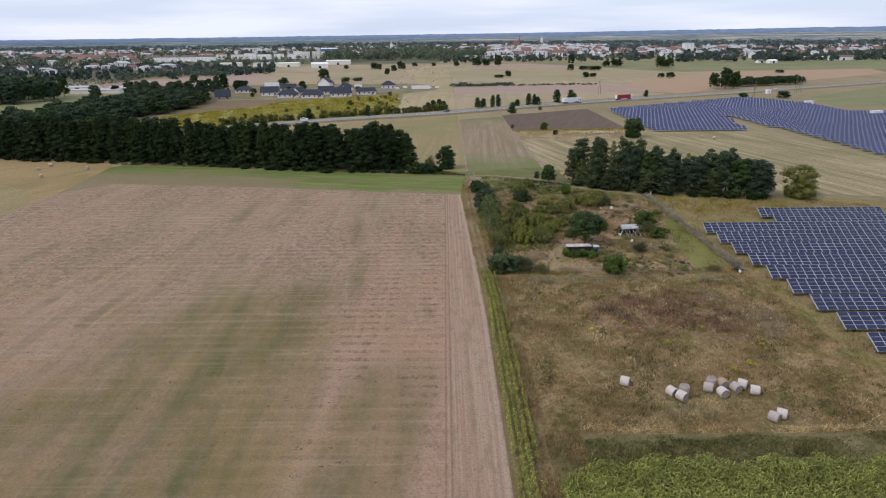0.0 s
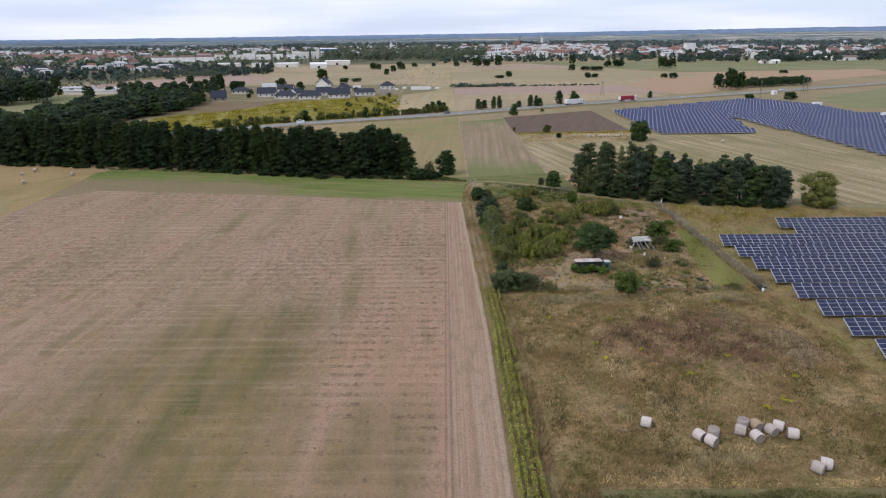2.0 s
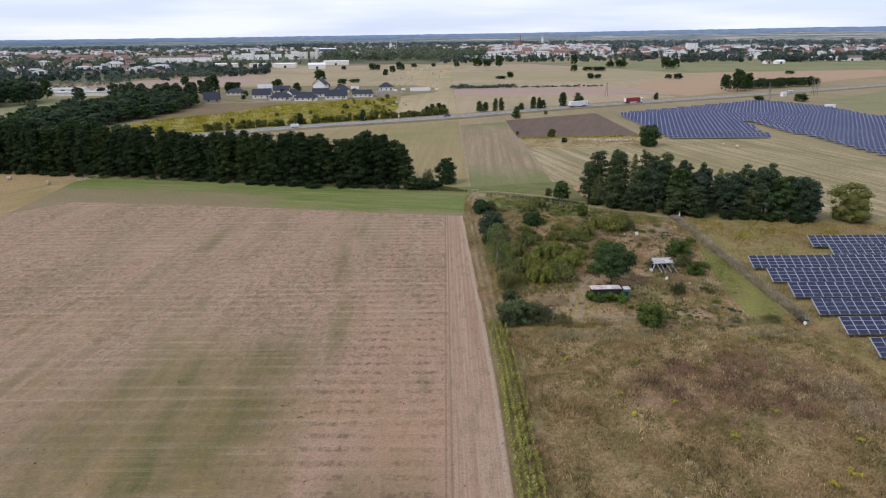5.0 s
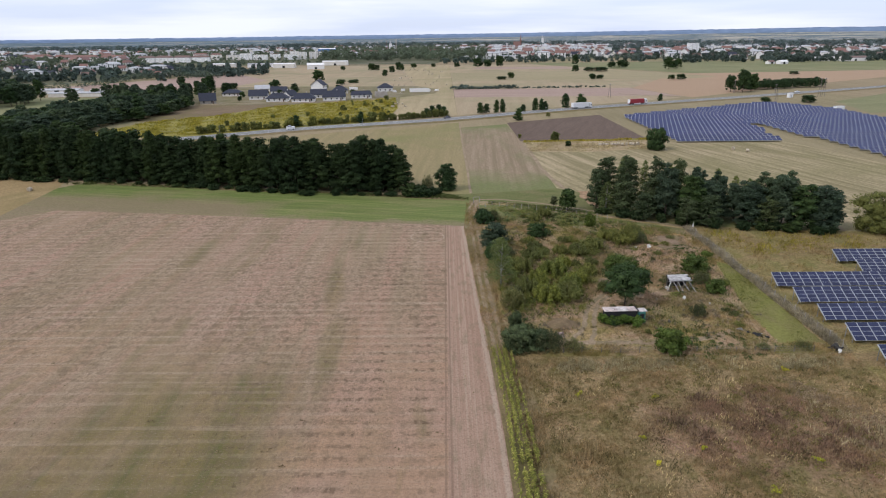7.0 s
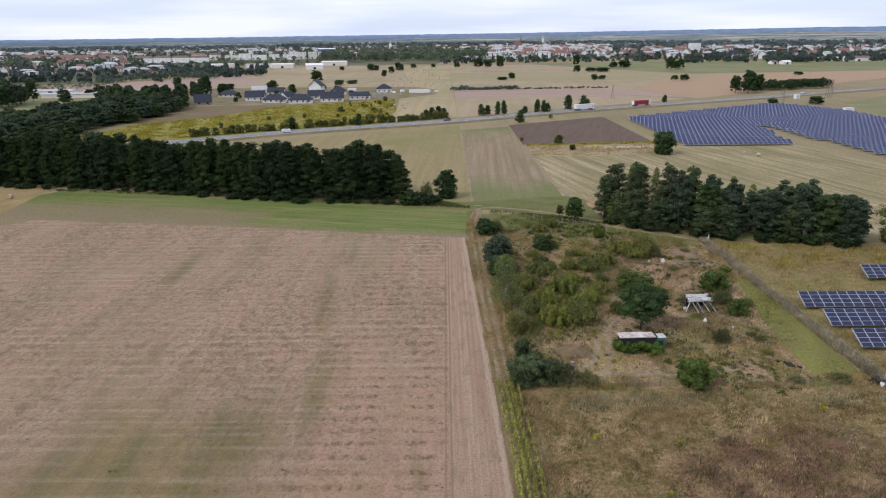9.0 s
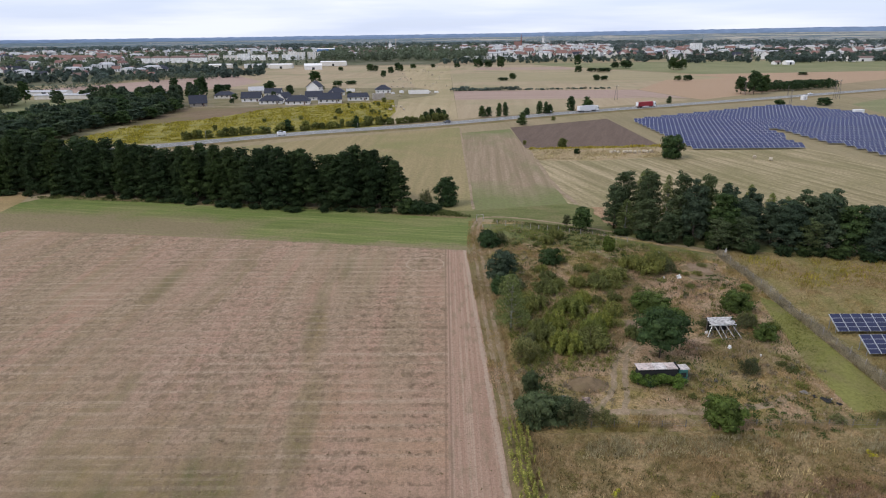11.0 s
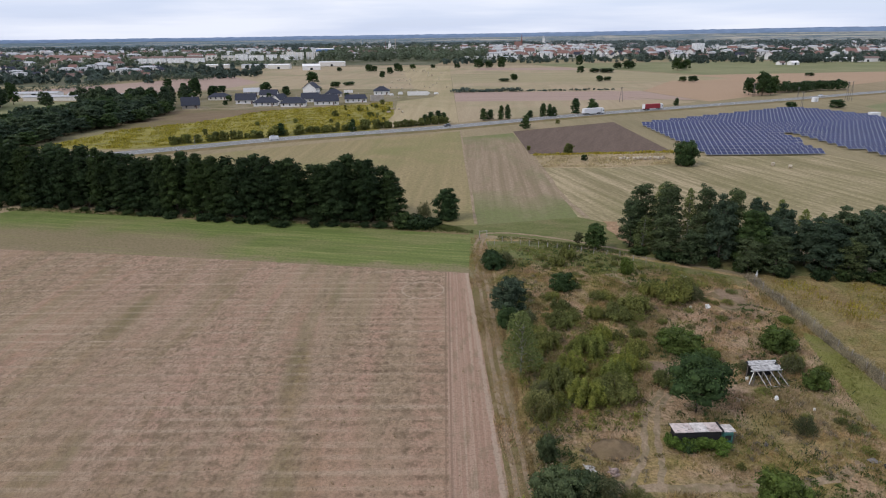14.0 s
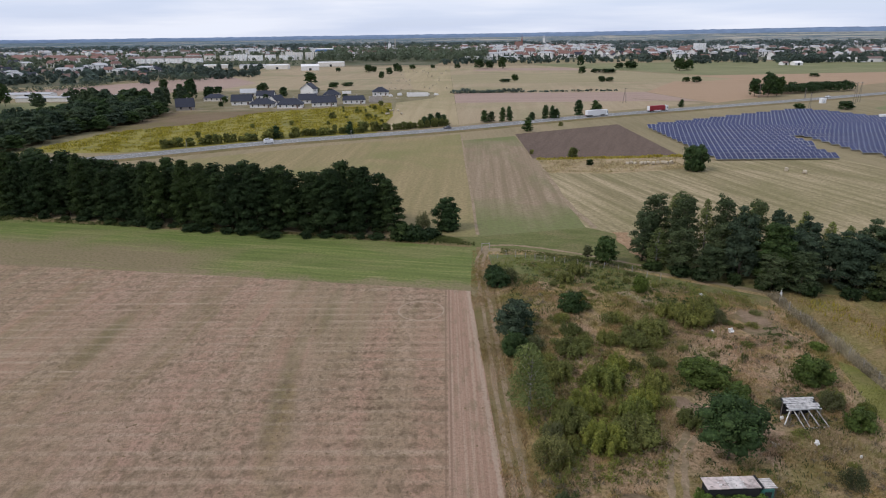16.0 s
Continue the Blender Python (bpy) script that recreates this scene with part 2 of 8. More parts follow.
    col = n.mix(times(n.ramp(drill.outputs["Fac"], (0.72, 0.0), (0.96, 0.42)), n.ramp(n.noise(0.11, 4, n.scaled(0.6, 1.6), 0.65), (0.38, 0.1), (0.58, 1.0)), n.ramp(n.calc("MULTIPLY", y, 0.005), (0.42, 0.2), (0.64, 1.0))), col, (0.425, 0.332, 0.236))
    # a close mottling of withered tufts between the lines
    area = n.ramp(n.noise(0.05, 4, n.scaled(1, 0.5), 0.6), (0.36, 0.25), (0.56, 1.0))
    far = n.ramp(n.calc("MULTIPLY", y, 0.005), (0.42, 0.45), (0.68, 1.0))
    mott = n.ramp(n.noise(1.0, 4, n.scaled(0.62, 0.50), 0.7, 0.3), (0.46, 0.0), (0.60, 0.82))
    fleck = n.ramp(n.noise(1.0, 3, n.scaled(1.6, 1.2), 0.65), (0.50, 0.0), (0.62, 0.55))
    # dark tufts and clods, loosely in rows across and gathered into columns
    wave = n.t.nodes.new("ShaderNodeTexWave")
    wave.bands_direction = "Y"
    wave.inputs["Scale"].default_value, wave.inputs["Distortion"].default_value, wave.inputs["Detail"].default_value = 0.12, 5.0, 3
    n.put(wave.inputs["Vector"], n.scaled(0.4, 1.0))
    row = n.ramp(wave.outputs["Fac"], (0.30, 0.3), (0.75, 1.0))
    cols = n.ramp(n.noise(1.0, 3, n.scaled(0.36, 0.012), 0.6), (0.44, 0.10), (0.58, 1.0))
    east = n.ramp(n.calc("MULTIPLY", n.calc("ADD", x, 130.0), 0.0075), (0.3, 0.45), (0.6, 0.65), (0.84, 1.0))
    col = n.mix(times(mott, area, far, n.ramp(wave.outputs["Fac"], (0.2, 0.55), (0.7, 1.0))), col, (0.168, 0.122, 0.076))
    col = n.mix(times(fleck, area, far), col, (0.130, 0.094, 0.060))
    # a ladder of tufts beside the headland
    rung = n.t.nodes.new("ShaderNodeTexWave")
    rung.bands_direction = "Y"
    rung.inputs["Scale"].default_value, rung.inputs["Distortion"].default_value, rung.inputs["Detail"].default_value = 0.12, 2.0, 2
    n.put(rung.inputs["Vector"], n.scaled(0.3, 1.0))
    stile = n.ramp(n.noise(1.0, 3, n.scaled(0.34, 0.006), 0.55), (0.46, 0.05), (0.56, 1.0))
    tick = times(n.ramp(rung.outputs["Fac"], (0.55, 0.0), (0.85, 1.0)), stile, n.ramp(n.noise(1.0, 4, n.scaled(1.1, 0.9), 0.7), (0.44, 0.0), (0.58, 1.0)))
    there = times(n.soft(n.calc("ADD", n.calc("ADD", x, 22.0), wob), 14.0), n.soft(n.calc("SUBTRACT", y, 66.0), 30.0), n.ramp(n.noise(0.06, 3), (0.36, 0.3), (0.55, 1.0)))
    col = n.mix(n.calc("MULTIPLY", times(tick, there), 0.78), col, (0.118, 0.080, 0.050))
    for size, reach, gain in ((0.75, 0.40, 0.7), (1.4, 0.38, 0.65)):
        vor = n.t.nodes.new("ShaderNodeTexVoronoi")
        vor.inputs["Scale"].default_value = size
        n.put(vor.inputs["Vector"], n.scaled(1.0, 0.62))
        odd = n.t.nodes.new("ShaderNodeSeparateColor")
        n.put(odd.inputs[0], vor.outputs["Color"])
        near = n.calc("MULTIPLY", n.ramp(odd.outputs[0], (0.25, 0.0), (0.45, 0.7), (1.0, 1.0)), reach)
        dot = n.soft(n.calc("SUBTRACT", n.calc("SUBTRACT", near, vor.outputs["Distance"]), n.calc("MULTIPLY", n.noise(3.0, 3), 0.16)), 0.16)
        col = n.mix(n.calc("MULTIPLY", times(dot, n.ramp(n.noise(1.8, 4, n.scaled(0.8, 1.3), 0.7), (0.40, 0.1), (0.58, 1.0)), row, cols, n.calc("MAXIMUM", area, east), east), gain), col, (0.118, 0.084, 0.054))
    # the headland, driven along its edge
    head = n.soft(n.calc("SUBTRACT", x, 0.05), 0.15)
    streak = n.ramp(n.noise(1.0, 4, n.scaled(2.2, 0.02), 0.65), (0.34, (0.310, 0.195, 0.138)), (0.5, (0.350, 0.232, 0.165)), (0.64, (0.398, 0.284, 0.205)))
    moss = n.ramp(n.noise(0.6, 4, n.scaled(1.2, 0.35), 0.65), (0.50, 0.0), (0.66, 0.5))
    streak = n.mix(moss, streak, (0.176, 0.149, 0.088))
    edge = n.calc("ADD", n.calc("ADD", x, n.calc("MULTIPLY", n.calc("MAXIMUM", n.calc("SUBTRACT", y, 100.0), 0.0), 0.0265)), n.calc("MULTIPLY", n.noise(0.8, 3), 0.8))
    lip = times(n.soft(n.calc("SUBTRACT", edge, 6.85), 0.2), n.soft(n.calc("SUBTRACT", 7.45, edge), 0.2))
    streak = n.mix(n.calc("MULTIPLY", lip, 0.55), streak, (0.448, 0.353, 0.268))
    col = n.mix(head, col, streak)
    rut = n.calc("ABSOLUTE", n.calc("SUBTRACT", n.calc("ABSOLUTE", n.calc("SUBTRACT", x, 0.1)), 0.35))
    col = n.mix(n.calc("MULTIPLY", n.soft(n.calc("SUBTRACT", 0.13, rut), 0.12), 0.55), col, (0.188, 0.122, 0.084))
    # a ring left by a turning tractor
    rx, ry = n.calc("ADD", x, 4.8), n.calc("SUBTRACT", y, 182.4)
    ring = n.calc("ABSOLUTE", n.calc("SUBTRACT", n.calc("SQRT", n.calc("ADD", n.calc("MULTIPLY", rx, rx), n.calc("MULTIPLY", ry, ry))), 4.2))
    col = n.mix(n.calc("MULTIPLY", n.soft(n.calc("SUBTRACT", 0.16, ring), 0.14), 0.6), col, (0.42, 0.33, 0.24))
    grain = n.noise(2.6, 8, None, 0.75)
    col = n.mix(n.ramp(grain, (0.36, 0.5), (0.52, 0.0)), col, (0.152, 0.102, 0.070))
    col = n.mix(n.ramp(n.noise(4.0, 4, n.scaled(0.5, 1.4), 0.7), (0.56, 0.0), (0.70, 0.35)), col, (0.440, 0.345, 0.260))
    return n.done(col, grain, 0.9, 0.2)


def meadow_material(name, tan, olive, russet, green, rw=0.5, blob=None, bare=None, blades=False):
    """Wild grassland. blob: centre and half axes of a russet stand; blades: for the grass itself."""
    n = Nodes(name, 0.95, 0.0, 0.1)
    col = n.ramp(n.noise(0.16, 5, None, 0.7, 0.5), (0.36, olive), (0.62, tan))
    red = n.ramp(n.noise(0.12, 5, n.scaled(0.7, 1.3), 0.65, 0.8), (0.47, 0.0), (0.62, rw))
    if blob:
        cx, cy, ax, ay = blob
        dx = n.calc("MULTIPLY", n.calc("SUBTRACT", n.axis(0), cx), 1 / ax)
        dy = n.calc("MULTIPLY", n.calc("SUBTRACT", n.axis(1), cy), 1 / ay)
        rr = n.calc("ADD", n.calc("MULTIPLY", dx, dx), n.calc("MULTIPLY", dy, dy))
        rr = n.calc("ADD", rr, n.calc("MULTIPLY", n.noise(0.2, 4), 1.6))
        red = n.calc("MAXIMUM", n.calc("MULTIPLY", red, 0.35), n.calc("MULTIPLY", n.ramp(n.calc("MULTIPLY", rr, 0.4), (0.5, 1.0), (0.82, 0.0)), n.ramp(n.noise(0.28, 5, None, 0.7, 0.5), (0.38, 0.2), (0.58, 0.95))))
    col = n.mix(red, col, russet)
    col = n.mix(n.ramp(n.noise(0.13, 5, n.scaled(1.4, 0.8), 0.65), (0.52, 0.0), (0.66, 0.8)), col, green)
    col = n.mix(n.ramp(n.noise(0.34, 4, n.scaled(0.8, 1.5), 0.65, 0.6), (0.50, 0.0), (0.66, 0.55)), col, tuple(0.70 * v for v in olive))
    col = n.mix(n.ramp(n.noise(0.5, 4, n.scaled(0.8, 1.6), 0.7), (0.52, 0.0), (0.70, 0.45)), col, tuple(1.3 * v for v in tan))
    if bare:
        col = n.mix(n.ramp(n.noise(0.11, 5, n.scaled(1.0, 0.8), 0.65, 0.6), (0.47, 0.0), (0.57, 0.8)), col, bare)
        col = n.mix(n.ramp(n.noise(0.075, 4, n.scaled(0.9, 1.2), 0.6, 0.4), (0.50, 0.0), (0.62, 0.5)), col, (0.170, 0.165, 0.060))
    if blades:
        col = n.mix(1.0, col, n.ramp(n.island(), (0.0, (0.68, 0.68, 0.66)), (0.6, (1.02, 1.02, 1.0)), (1.0, (1.32, 1.29, 1.22))), "MULTIPLY")
        return n.done(col)
    grain = n.noise(2.2, 7, None, 0.75)
    col = n.mix(n.ramp(grain, (0.36, 0.8), (0.56, 0.0)), col, tuple(0.35 * v for v in olive))
    return n.done(col, grain, 0.9, 0.3)


def distant_land_material():
    n = Nodes("patchwork_farmland", 0.95, 0.0, 0.1)
    cell = n.cells(1.0, n.scaled(0.0042, 0.0028, 1, 14))
    sep = n.t.nodes.new("ShaderNodeSeparateColor")
    n.put(sep.inputs[0], cell)
    col = n.ramp(sep.outputs[0], (0.0, (0.27, 0.20, 0.125)), (0.3, (0.32, 0.25, 0.15)), (0.55, (0.19, 0.18, 0.085)), (0.8, (0.25, 0.18, 0.13)), (1.0, (0.13, 0.15, 0.06)))
    col = n.mix(n.ramp(n.noise(0.02, 5, n.scaled(1, 0.4), 0.6), (0.4, 0.4), (0.65, 0.0)), col, (0.15, 0.13, 0.07))
    col = n.mix(n.ramp(n.noise(1.0, 3, n.scaled(0.3, 0.02), 0.6), (0.45, 0.25), (0.6, 0.0)), col, (0.36, 0.29, 0.18))
    grain = n.noise(0.8, 6, None, 0.7)
    col = n.mix(n.ramp(grain, (0.35, 0.4), (0.6, 0.0)), col, (0.12, 0.09, 0.05))
    return n.done(col, grain, 0.5, 0.3)


M_MAIN = main_field_material()
M_LAND = distant_land_material()
MEADOW = ((0.385, 0.268, 0.145), (0.232, 0.184, 0.080), (0.320, 0.192, 0.134), (0.182, 0.160, 0.058), 0.5, (42, 101, 17, 11))
GARDEN = ((0.408, 0.282, 0.139), (0.246, 0.198, 0.067), (0.390, 0.254, 0.175), (0.142, 0.151, 0.041), 0.7, (44, 160, 15, 26), (0.438, 0.302, 0.204))
PARK = ((0.335, 0.250, 0.118), (0.225, 0.190, 0.070), (0.285, 0.188, 0.105), (0.175, 0.172, 0.054), 0.75)
M_MEADOW, M_MEADOWBLADE = meadow_material("dry_meadow_sward", *MEADOW), meadow_material("dry_meadow_blades", *MEADOW, blades=True)
M_GARDEN, M_GARDENBLADE = meadow_material("overgrown_garden_sward", *GARDEN), meadow_material("garden_blades", *GARDEN, blades=True)
M_SOLARGRASS, M_PARKBLADE = meadow_material("weedy_solar_park_sward", *PARK), meadow_material("solar_park_blades", *PARK, blades=True)


def green_strip_material():
    n = Nodes("green_cover_strip", 0.95, 0, 0.1)
    col = n.ramp(n.noise(1.0, 5, n.scaled(0.35, 0.02, 1, 102), 0.65), (0.36, (0.098, 0.132, 0.034)), (0.54, (0.150, 0.188, 0.052)), (0.66, (0.252, 0.255, 0.095)))
    col = n.mix(n.ramp(n.noise(0.045, 5, n.scaled(0.7, 1.6), 0.65, 0.5), (0.48, 0.0), (0.60, 0.65)), col, (0.205, 0.192, 0.082))
    # brown where the cover has failed along the stubble
    d = n.calc("SUBTRACT", n.calc("ADD", n.axis(1), n.calc("MULTIPLY", n.axis(0), 0.164)), 192.0)
    d = n.calc("ADD", d, n.calc("MULTIPLY", n.calc("SUBTRACT", n.noise(0.06, 5, None, 0.7), 0.5), 26.0))
    bare = n.ramp(n.calc("MULTIPLY", d, 0.03), (0.36, 1.0), (0.72, 0.0))
    west = n.ramp(n.calc("MULTIPLY", n.calc("ADD", n.axis(0), 130.0), 0.0075), (0.52, 0.95), (0.62, 0.1))
    col = n.mix(n.calc("MULTIPLY", bare, west), col, (0.235, 0.178, 0.108))
    rim = n.ramp(n.calc("MULTIPLY", d, 0.05), (-0.0, 0.8), (0.22, 0.0))
    col = n.mix(rim, col, (0.255, 0.190, 0.122))
    wisp = n.ramp(n.noise(1.0, 4, n.scaled(0.9, 0.03, 1, 102), 0.65), (0.56, 0.0), (0.68, 0.6))
    col = n.mix(wisp, col, (0.285, 0.275, 0.115))
    grain = n.noise(1.6, 6, None, 0.75)
    col = n.mix(n.ramp(grain, (0.36, 0.6), (0.56, 0.0)), col, (0.07, 0.085, 0.025))
    return n.done(col, grain, 0.8, 0.2)


M_GREEN = green_strip_material()
M_GOLD = field_mat("golden_straw_stubble", (0.315, 0.220, 0.108), (0.36, 0.262, 0.135), (0.20, 0.165, 0.068), 45, 0.02, 0.3, 0.022, 1.2)
M_OLIVE = field_mat("olive_stubble", (0.260, 0.211, 0.105), (0.318, 0.247, 0.131), (0.216, 0.205, 0.082), 3, 0.008, 0.28, 0.02, 0.9)


def strip_material():
    n = Nodes("greened_brown_strip", 0.95, 0, 0.1)
    col = n.ramp(n.noise(1.0, 5, n.scaled(0.45, 0.012, 1, 3), 0.65), (0.36, (0.225, 0.172, 0.106)), (0.5, (0.275, 0.206, 0.136)), (0.64, (0.325, 0.248, 0.168)))
    ends = n.calc("ABSOLUTE", n.calc("MULTIPLY", n.calc("SUBTRACT", n.axis(1), 312.0), 0.0125))
    ends = n.calc("ADD", ends, n.calc("MULTIPLY", n.calc("SUBTRACT", n.noise(0.06, 4), 0.5), 0.7))
    col = n.mix(n.ramp(ends, (0.58, 0.0), (0.92, 0.85)), col, (0.145, 0.175, 0.060))
    col = n.mix(n.ramp(n.noise(0.05, 5, n.scaled(1.6, 0.5), 0.65), (0.50, 0.0), (0.66, 0.6)), col, (0.170, 0.168, 0.075))
    grain = n.noise(0.9, 6, None, 0.7)
    col = n.mix(n.ramp(grain, (0.35, 0.5), (0.58, 0.0)), col, (0.12, 0.09, 0.055))
    return n.done(col, grain, 0.6, 0.15)


M_STRIP = strip_material()
M_PLOUGH = field_mat("dark_ploughed_soil", (0.132, 0.094, 0.072), (0.158, 0.112, 0.086), None, 20, 0.03, 0.3, 0.03, 0.8)
M_PALE = field_mat("pale_mown_hay_field", (0.218, 0.182, 0.094), (0.420, 0.335, 0.205), (0.205, 0.182, 0.082), 165, 0.014, 0.34, 0.018, 0.9)
# M_PINK, M_TAN, M_OLIVE2 and M_TAN2 have a little haze in their colours
M_PINK = field_mat("pink_harrowed_soil", (0.342, 0.242, 0.195), (0.389, 0.284, 0.228), None, 85, 0.01, 0.1, 0.03, 0.7)
M_TAN = field_mat("tan_harvested_field", (0.348, 0.268, 0.170), (0.396, 0.314, 0.203), (0.262, 0.236, 0.130), 5, 0.006, 0.16, 0.012, 0.7)
M_LANES = field_mat("yellow_tan_hay_stubble", (0.348, 0.276, 0.161), (0.421, 0.336, 0.205), (0.274, 0.242, 0.123), 2, 0.004, 0.12, 0.012, 0.7)
M_OLIVE2 = field_mat("olive_tan_far_stubble", (0.293, 0.249, 0.143), (0.354, 0.292, 0.175), None, 85, 0.006, 0.05, 0.012, 0.7)
M_TAN2 = field_mat("orange_tan_stubble_field", (0.365, 0.246, 0.156), (0.406, 0.282, 0.185), None, 80, 0.006, 0.16, 0.012, 0.7)
M_MEADGREEN = field_mat("faded_pasture", (0.204, 0.201, 0.100), (0.245, 0.232, 0.121), (0.156, 0.177, 0.080), 70, 0.01, 0.05, 0.012, 0.6)
M_YELLOW = field_mat("goldenrod_ground", (0.246, 0.213, 0.056), (0.308, 0.263, 0.067), (0.162, 0.157, 0.056), 20, 0.05, 0.09, 0.05, 0.9)
M_BROWN = field_mat("brown_fallow_land", (0.175, 0.125, 0.075), (0.22, 0.16, 0.098), (0.165, 0.142, 0.06), 40, 0.03, 0.1, 0.03, 0.8)
M_ESTATE = field_mat("trampled_estate_grass", (0.155, 0.140, 0.065), (0.225, 0.185, 0.105), (0.28, 0.235, 0.165), 10, 0.05, 0.08, 0.05, 0.8)
M_MAIZESOIL = field_mat("dark_weedy_headland", (0.123, 0.117, 0.048), (0.176, 0.149, 0.071), (0.230, 0.176, 0.096), 88, 0.05, 0.5, 0.15, 1.8)
M_VERGE = field_mat("rough_verge_grass", (0.175, 0.135, 0.066), (0.255, 0.188, 0.102), (0.135, 0.125, 0.045), 0, 0.08, 1.2, 0.12, 2.2)
M_TRACKGRASS = field_mat("green_track_grass", (0.115, 0.130, 0.042), (0.165, 0.165, 0.065), (0.205, 0.170, 0.085), 100, 0.1, 0.5, 0.08, 1.5)
M_DIRT = field_mat("worn_sandy_dirt", (0.29, 0.215, 0.140), (0.35, 0.27, 0.185), (0.22, 0.17, 0.1), 0, 0.3, 1.5, 0.3, 2.5)
M_ASPHALT = field_mat("worn_grey_asphalt", (0.207, 0.204, 0.200), (0.269, 0.265, 0.259), None, 60, 0.01, 0.5, 0.05, 2.0)
M_LINE = plain("white_road_paint", (0.7, 0.7, 0.68), 0.7)
M_LIME = field_mat("bright_mown_grass", (0.165, 0.166, 0.046), (0.208, 0.200, 0.062), (0.20, 0.165, 0.075), 0, 0.05, 0.3, 0.1, 1.8)


# ---------------------------------------------------------------- land
def sheet(name, points, z, material, label, step=0.0, kind="structure"):
    """A piece of land: a thin slab with its outline at ground level."""
    top = [(x, y, z) for x, y in points]
    low = [(x, y, -0.25) for x, y in points]
    k = len(points)
    area = sum(points[i][0] * points[(i + 1) % k][1] - points[(i + 1) % k][0] * points[i][1] for i in range(k))
    order = tuple(range(k)) if area > 0 else tuple(range(k))[::-1]
    sides = [(order[i], order[i] + k, order[(i + 1) % k] + k, order[(i + 1) % k]) for i in range(k)]
    me = mesh_of(name, top + low, [order] + sides, material)
    ob = new(name, me)
    tagged(ob, label, "field" if "field" in name or "meadow" in name else "ground", kind=kind)
    return ob


def ground_sheet():
    ring = [0, 300, 700, 1500, 2500, 3500, 4300, 4860]
    V, F = [(0, 0, -0.02)], []
    K = 96
    for r in ring[1:]:
        for i in range(K):
            a = 2 * math.pi * i / K
            V.append((r * math.cos(a), r * math.sin(a), -0.02))
    for i in range(K):
        F.append((0, 1 + i, 1 + (i + 1) % K))
        for j in range(len(ring) - 2):
            a, b = 1 + j * K, 1 + (j + 1) * K
            F.append((a + i, b + i, b + (i + 1) % K, a + (i + 1) % K))
    ob = new("ground", mesh_of("ground", V, F, M_LAND))
    tagged(ob, "flat farmland in a patchwork of tan, olive and pink fields", "ground", kind="structure")


ground_sheet()
sheet("ground_stubble_field", [(-129, -160), (7.2, -160), (7.2, 100), (6.6, 129), (5.45, 167), (4.75, 191.4), (-59, 202.5), (-116.7, 211), (-129, 198)], 0.02, M_MAIN, "pink-brown stubble field with greenish streaks and drill lines")
sheet("ground_green_field", [(6.6, 188.0), (7.2, 220.0), (-42, 232), (-67, 236), (-128, 249), (-134, 240), (-129, 196), (-116.7, 209), (-59, 200.5)], 0.012, M_GREEN, "strip of short green cover crop before the trees")
sheet("ground_golden_field", [(-129.3, 20), (-129.3, 198), (-134, 240), (-138, 252), (-230, 272), (-480, 300), (-480, 20)], 0.016, M_GOLD, "golden cut straw field with round bales")
sheet("ground_olive_corner_field", [(-129.3, 20), (-129.3, 172), (-131, 186), (-140, 201), (-157, 210), (-300, 240), (-300, 20)], 0.02, M_OLIVE, "olive grass below the golden straw field")
sheet("ground_verge", [(7.2, -160), (12.6, -160), (12.6, 119), (9.8, 121), (9.4, 214), (9.0, 219), (6.6, 219), (3.6, 191), (4.4, 167), (5.6, 129), (6.6, 100)], 0.008, M_VERGE, "rough grass verge between field and meadow")
sheet("ground_meadow", [(12.6, 65.5), (64.2, 65.5), (64.2, 121), (9.8, 120.4), (12.6, 118)], 0.01, M_MEADOW, "dry uncut meadow with tan, olive and russet grass")
sheet("ground_headland", [(12.6, 58), (66, 58), (66, 65.6), (12.6, 65.6)], 0.014, M_MAIZESOIL, "dark green weedy headland before the maize")
sheet("ground_maize_field", [(12.6, -160), (140, -160), (140, 61), (66, 61), (66, 58), (12.6, 58)], 0.006, M_MAIZESOIL, "dark soil under standing maize")
sheet("ground_garden", [(9.6, 120.4), (63.6, 121.2), (63.6, 188), (43, 201), (32, 209), (20, 215), (9.4, 215)], 0.016, M_GARDEN, "overgrown garden plot with dry grass and bare patches")
sheet("ground_solar_field", [(63.6, 61), (190, 61), (190, 170), (110, 183), (63.6, 191)], 0.018, M_SOLARGRASS, "weedy tan grass round the solar tables")
sheet("ground_mown_strip", [(54.5, 124.5), (61.8, 124.5), (62.8, 160), (60.2, 163), (57.4, 150), (55.0, 136)], 0.024, M_LIME, "bright yellow-green mown grass strip")
sheet("ground_garden_lawn", [(10.2, 194), (18, 197), (27, 193), (34, 190.5), (44, 191), (56, 186), (60, 182), (62.4, 187), (43, 199.5), (32, 207), (20, 212.5), (9.8, 213)], 0.021, M_TRACKGRASS, "short green grass at the end of the garden")
sheet("ground_track_grass", [(6.8, 218.6), (20, 216), (34, 208.6), (44, 202), (64, 190), (100, 184), (62, 212), (50, 222), (37.2, 233.5), (8, 226.5), (-14, 227.5)], 0.022, M_TRACKGRASS, "green grass round the farm track")
sheet("ground_olive_field", [(8.1, 226), (8.1, 400), (-60, 366), (-118, 330), (-118, 262), (-60, 240)], 0.012, M_OLIVE, "olive stubble strip with faint tractor lanes")
sheet("ground_brown_strip_field", [(8.1, 224), (37, 232), (36.2, 310), (35.5, 392), (8.1, 379)], 0.02, M_STRIP, "narrow brown field greening at its ends")
sheet("ground_ploughed_field", [(36.2, 330), (98.6, 335.5), (98.6, 432), (36.2, 398)], 0.02, M_PLOUGH, "dark brown freshly ploughed field")
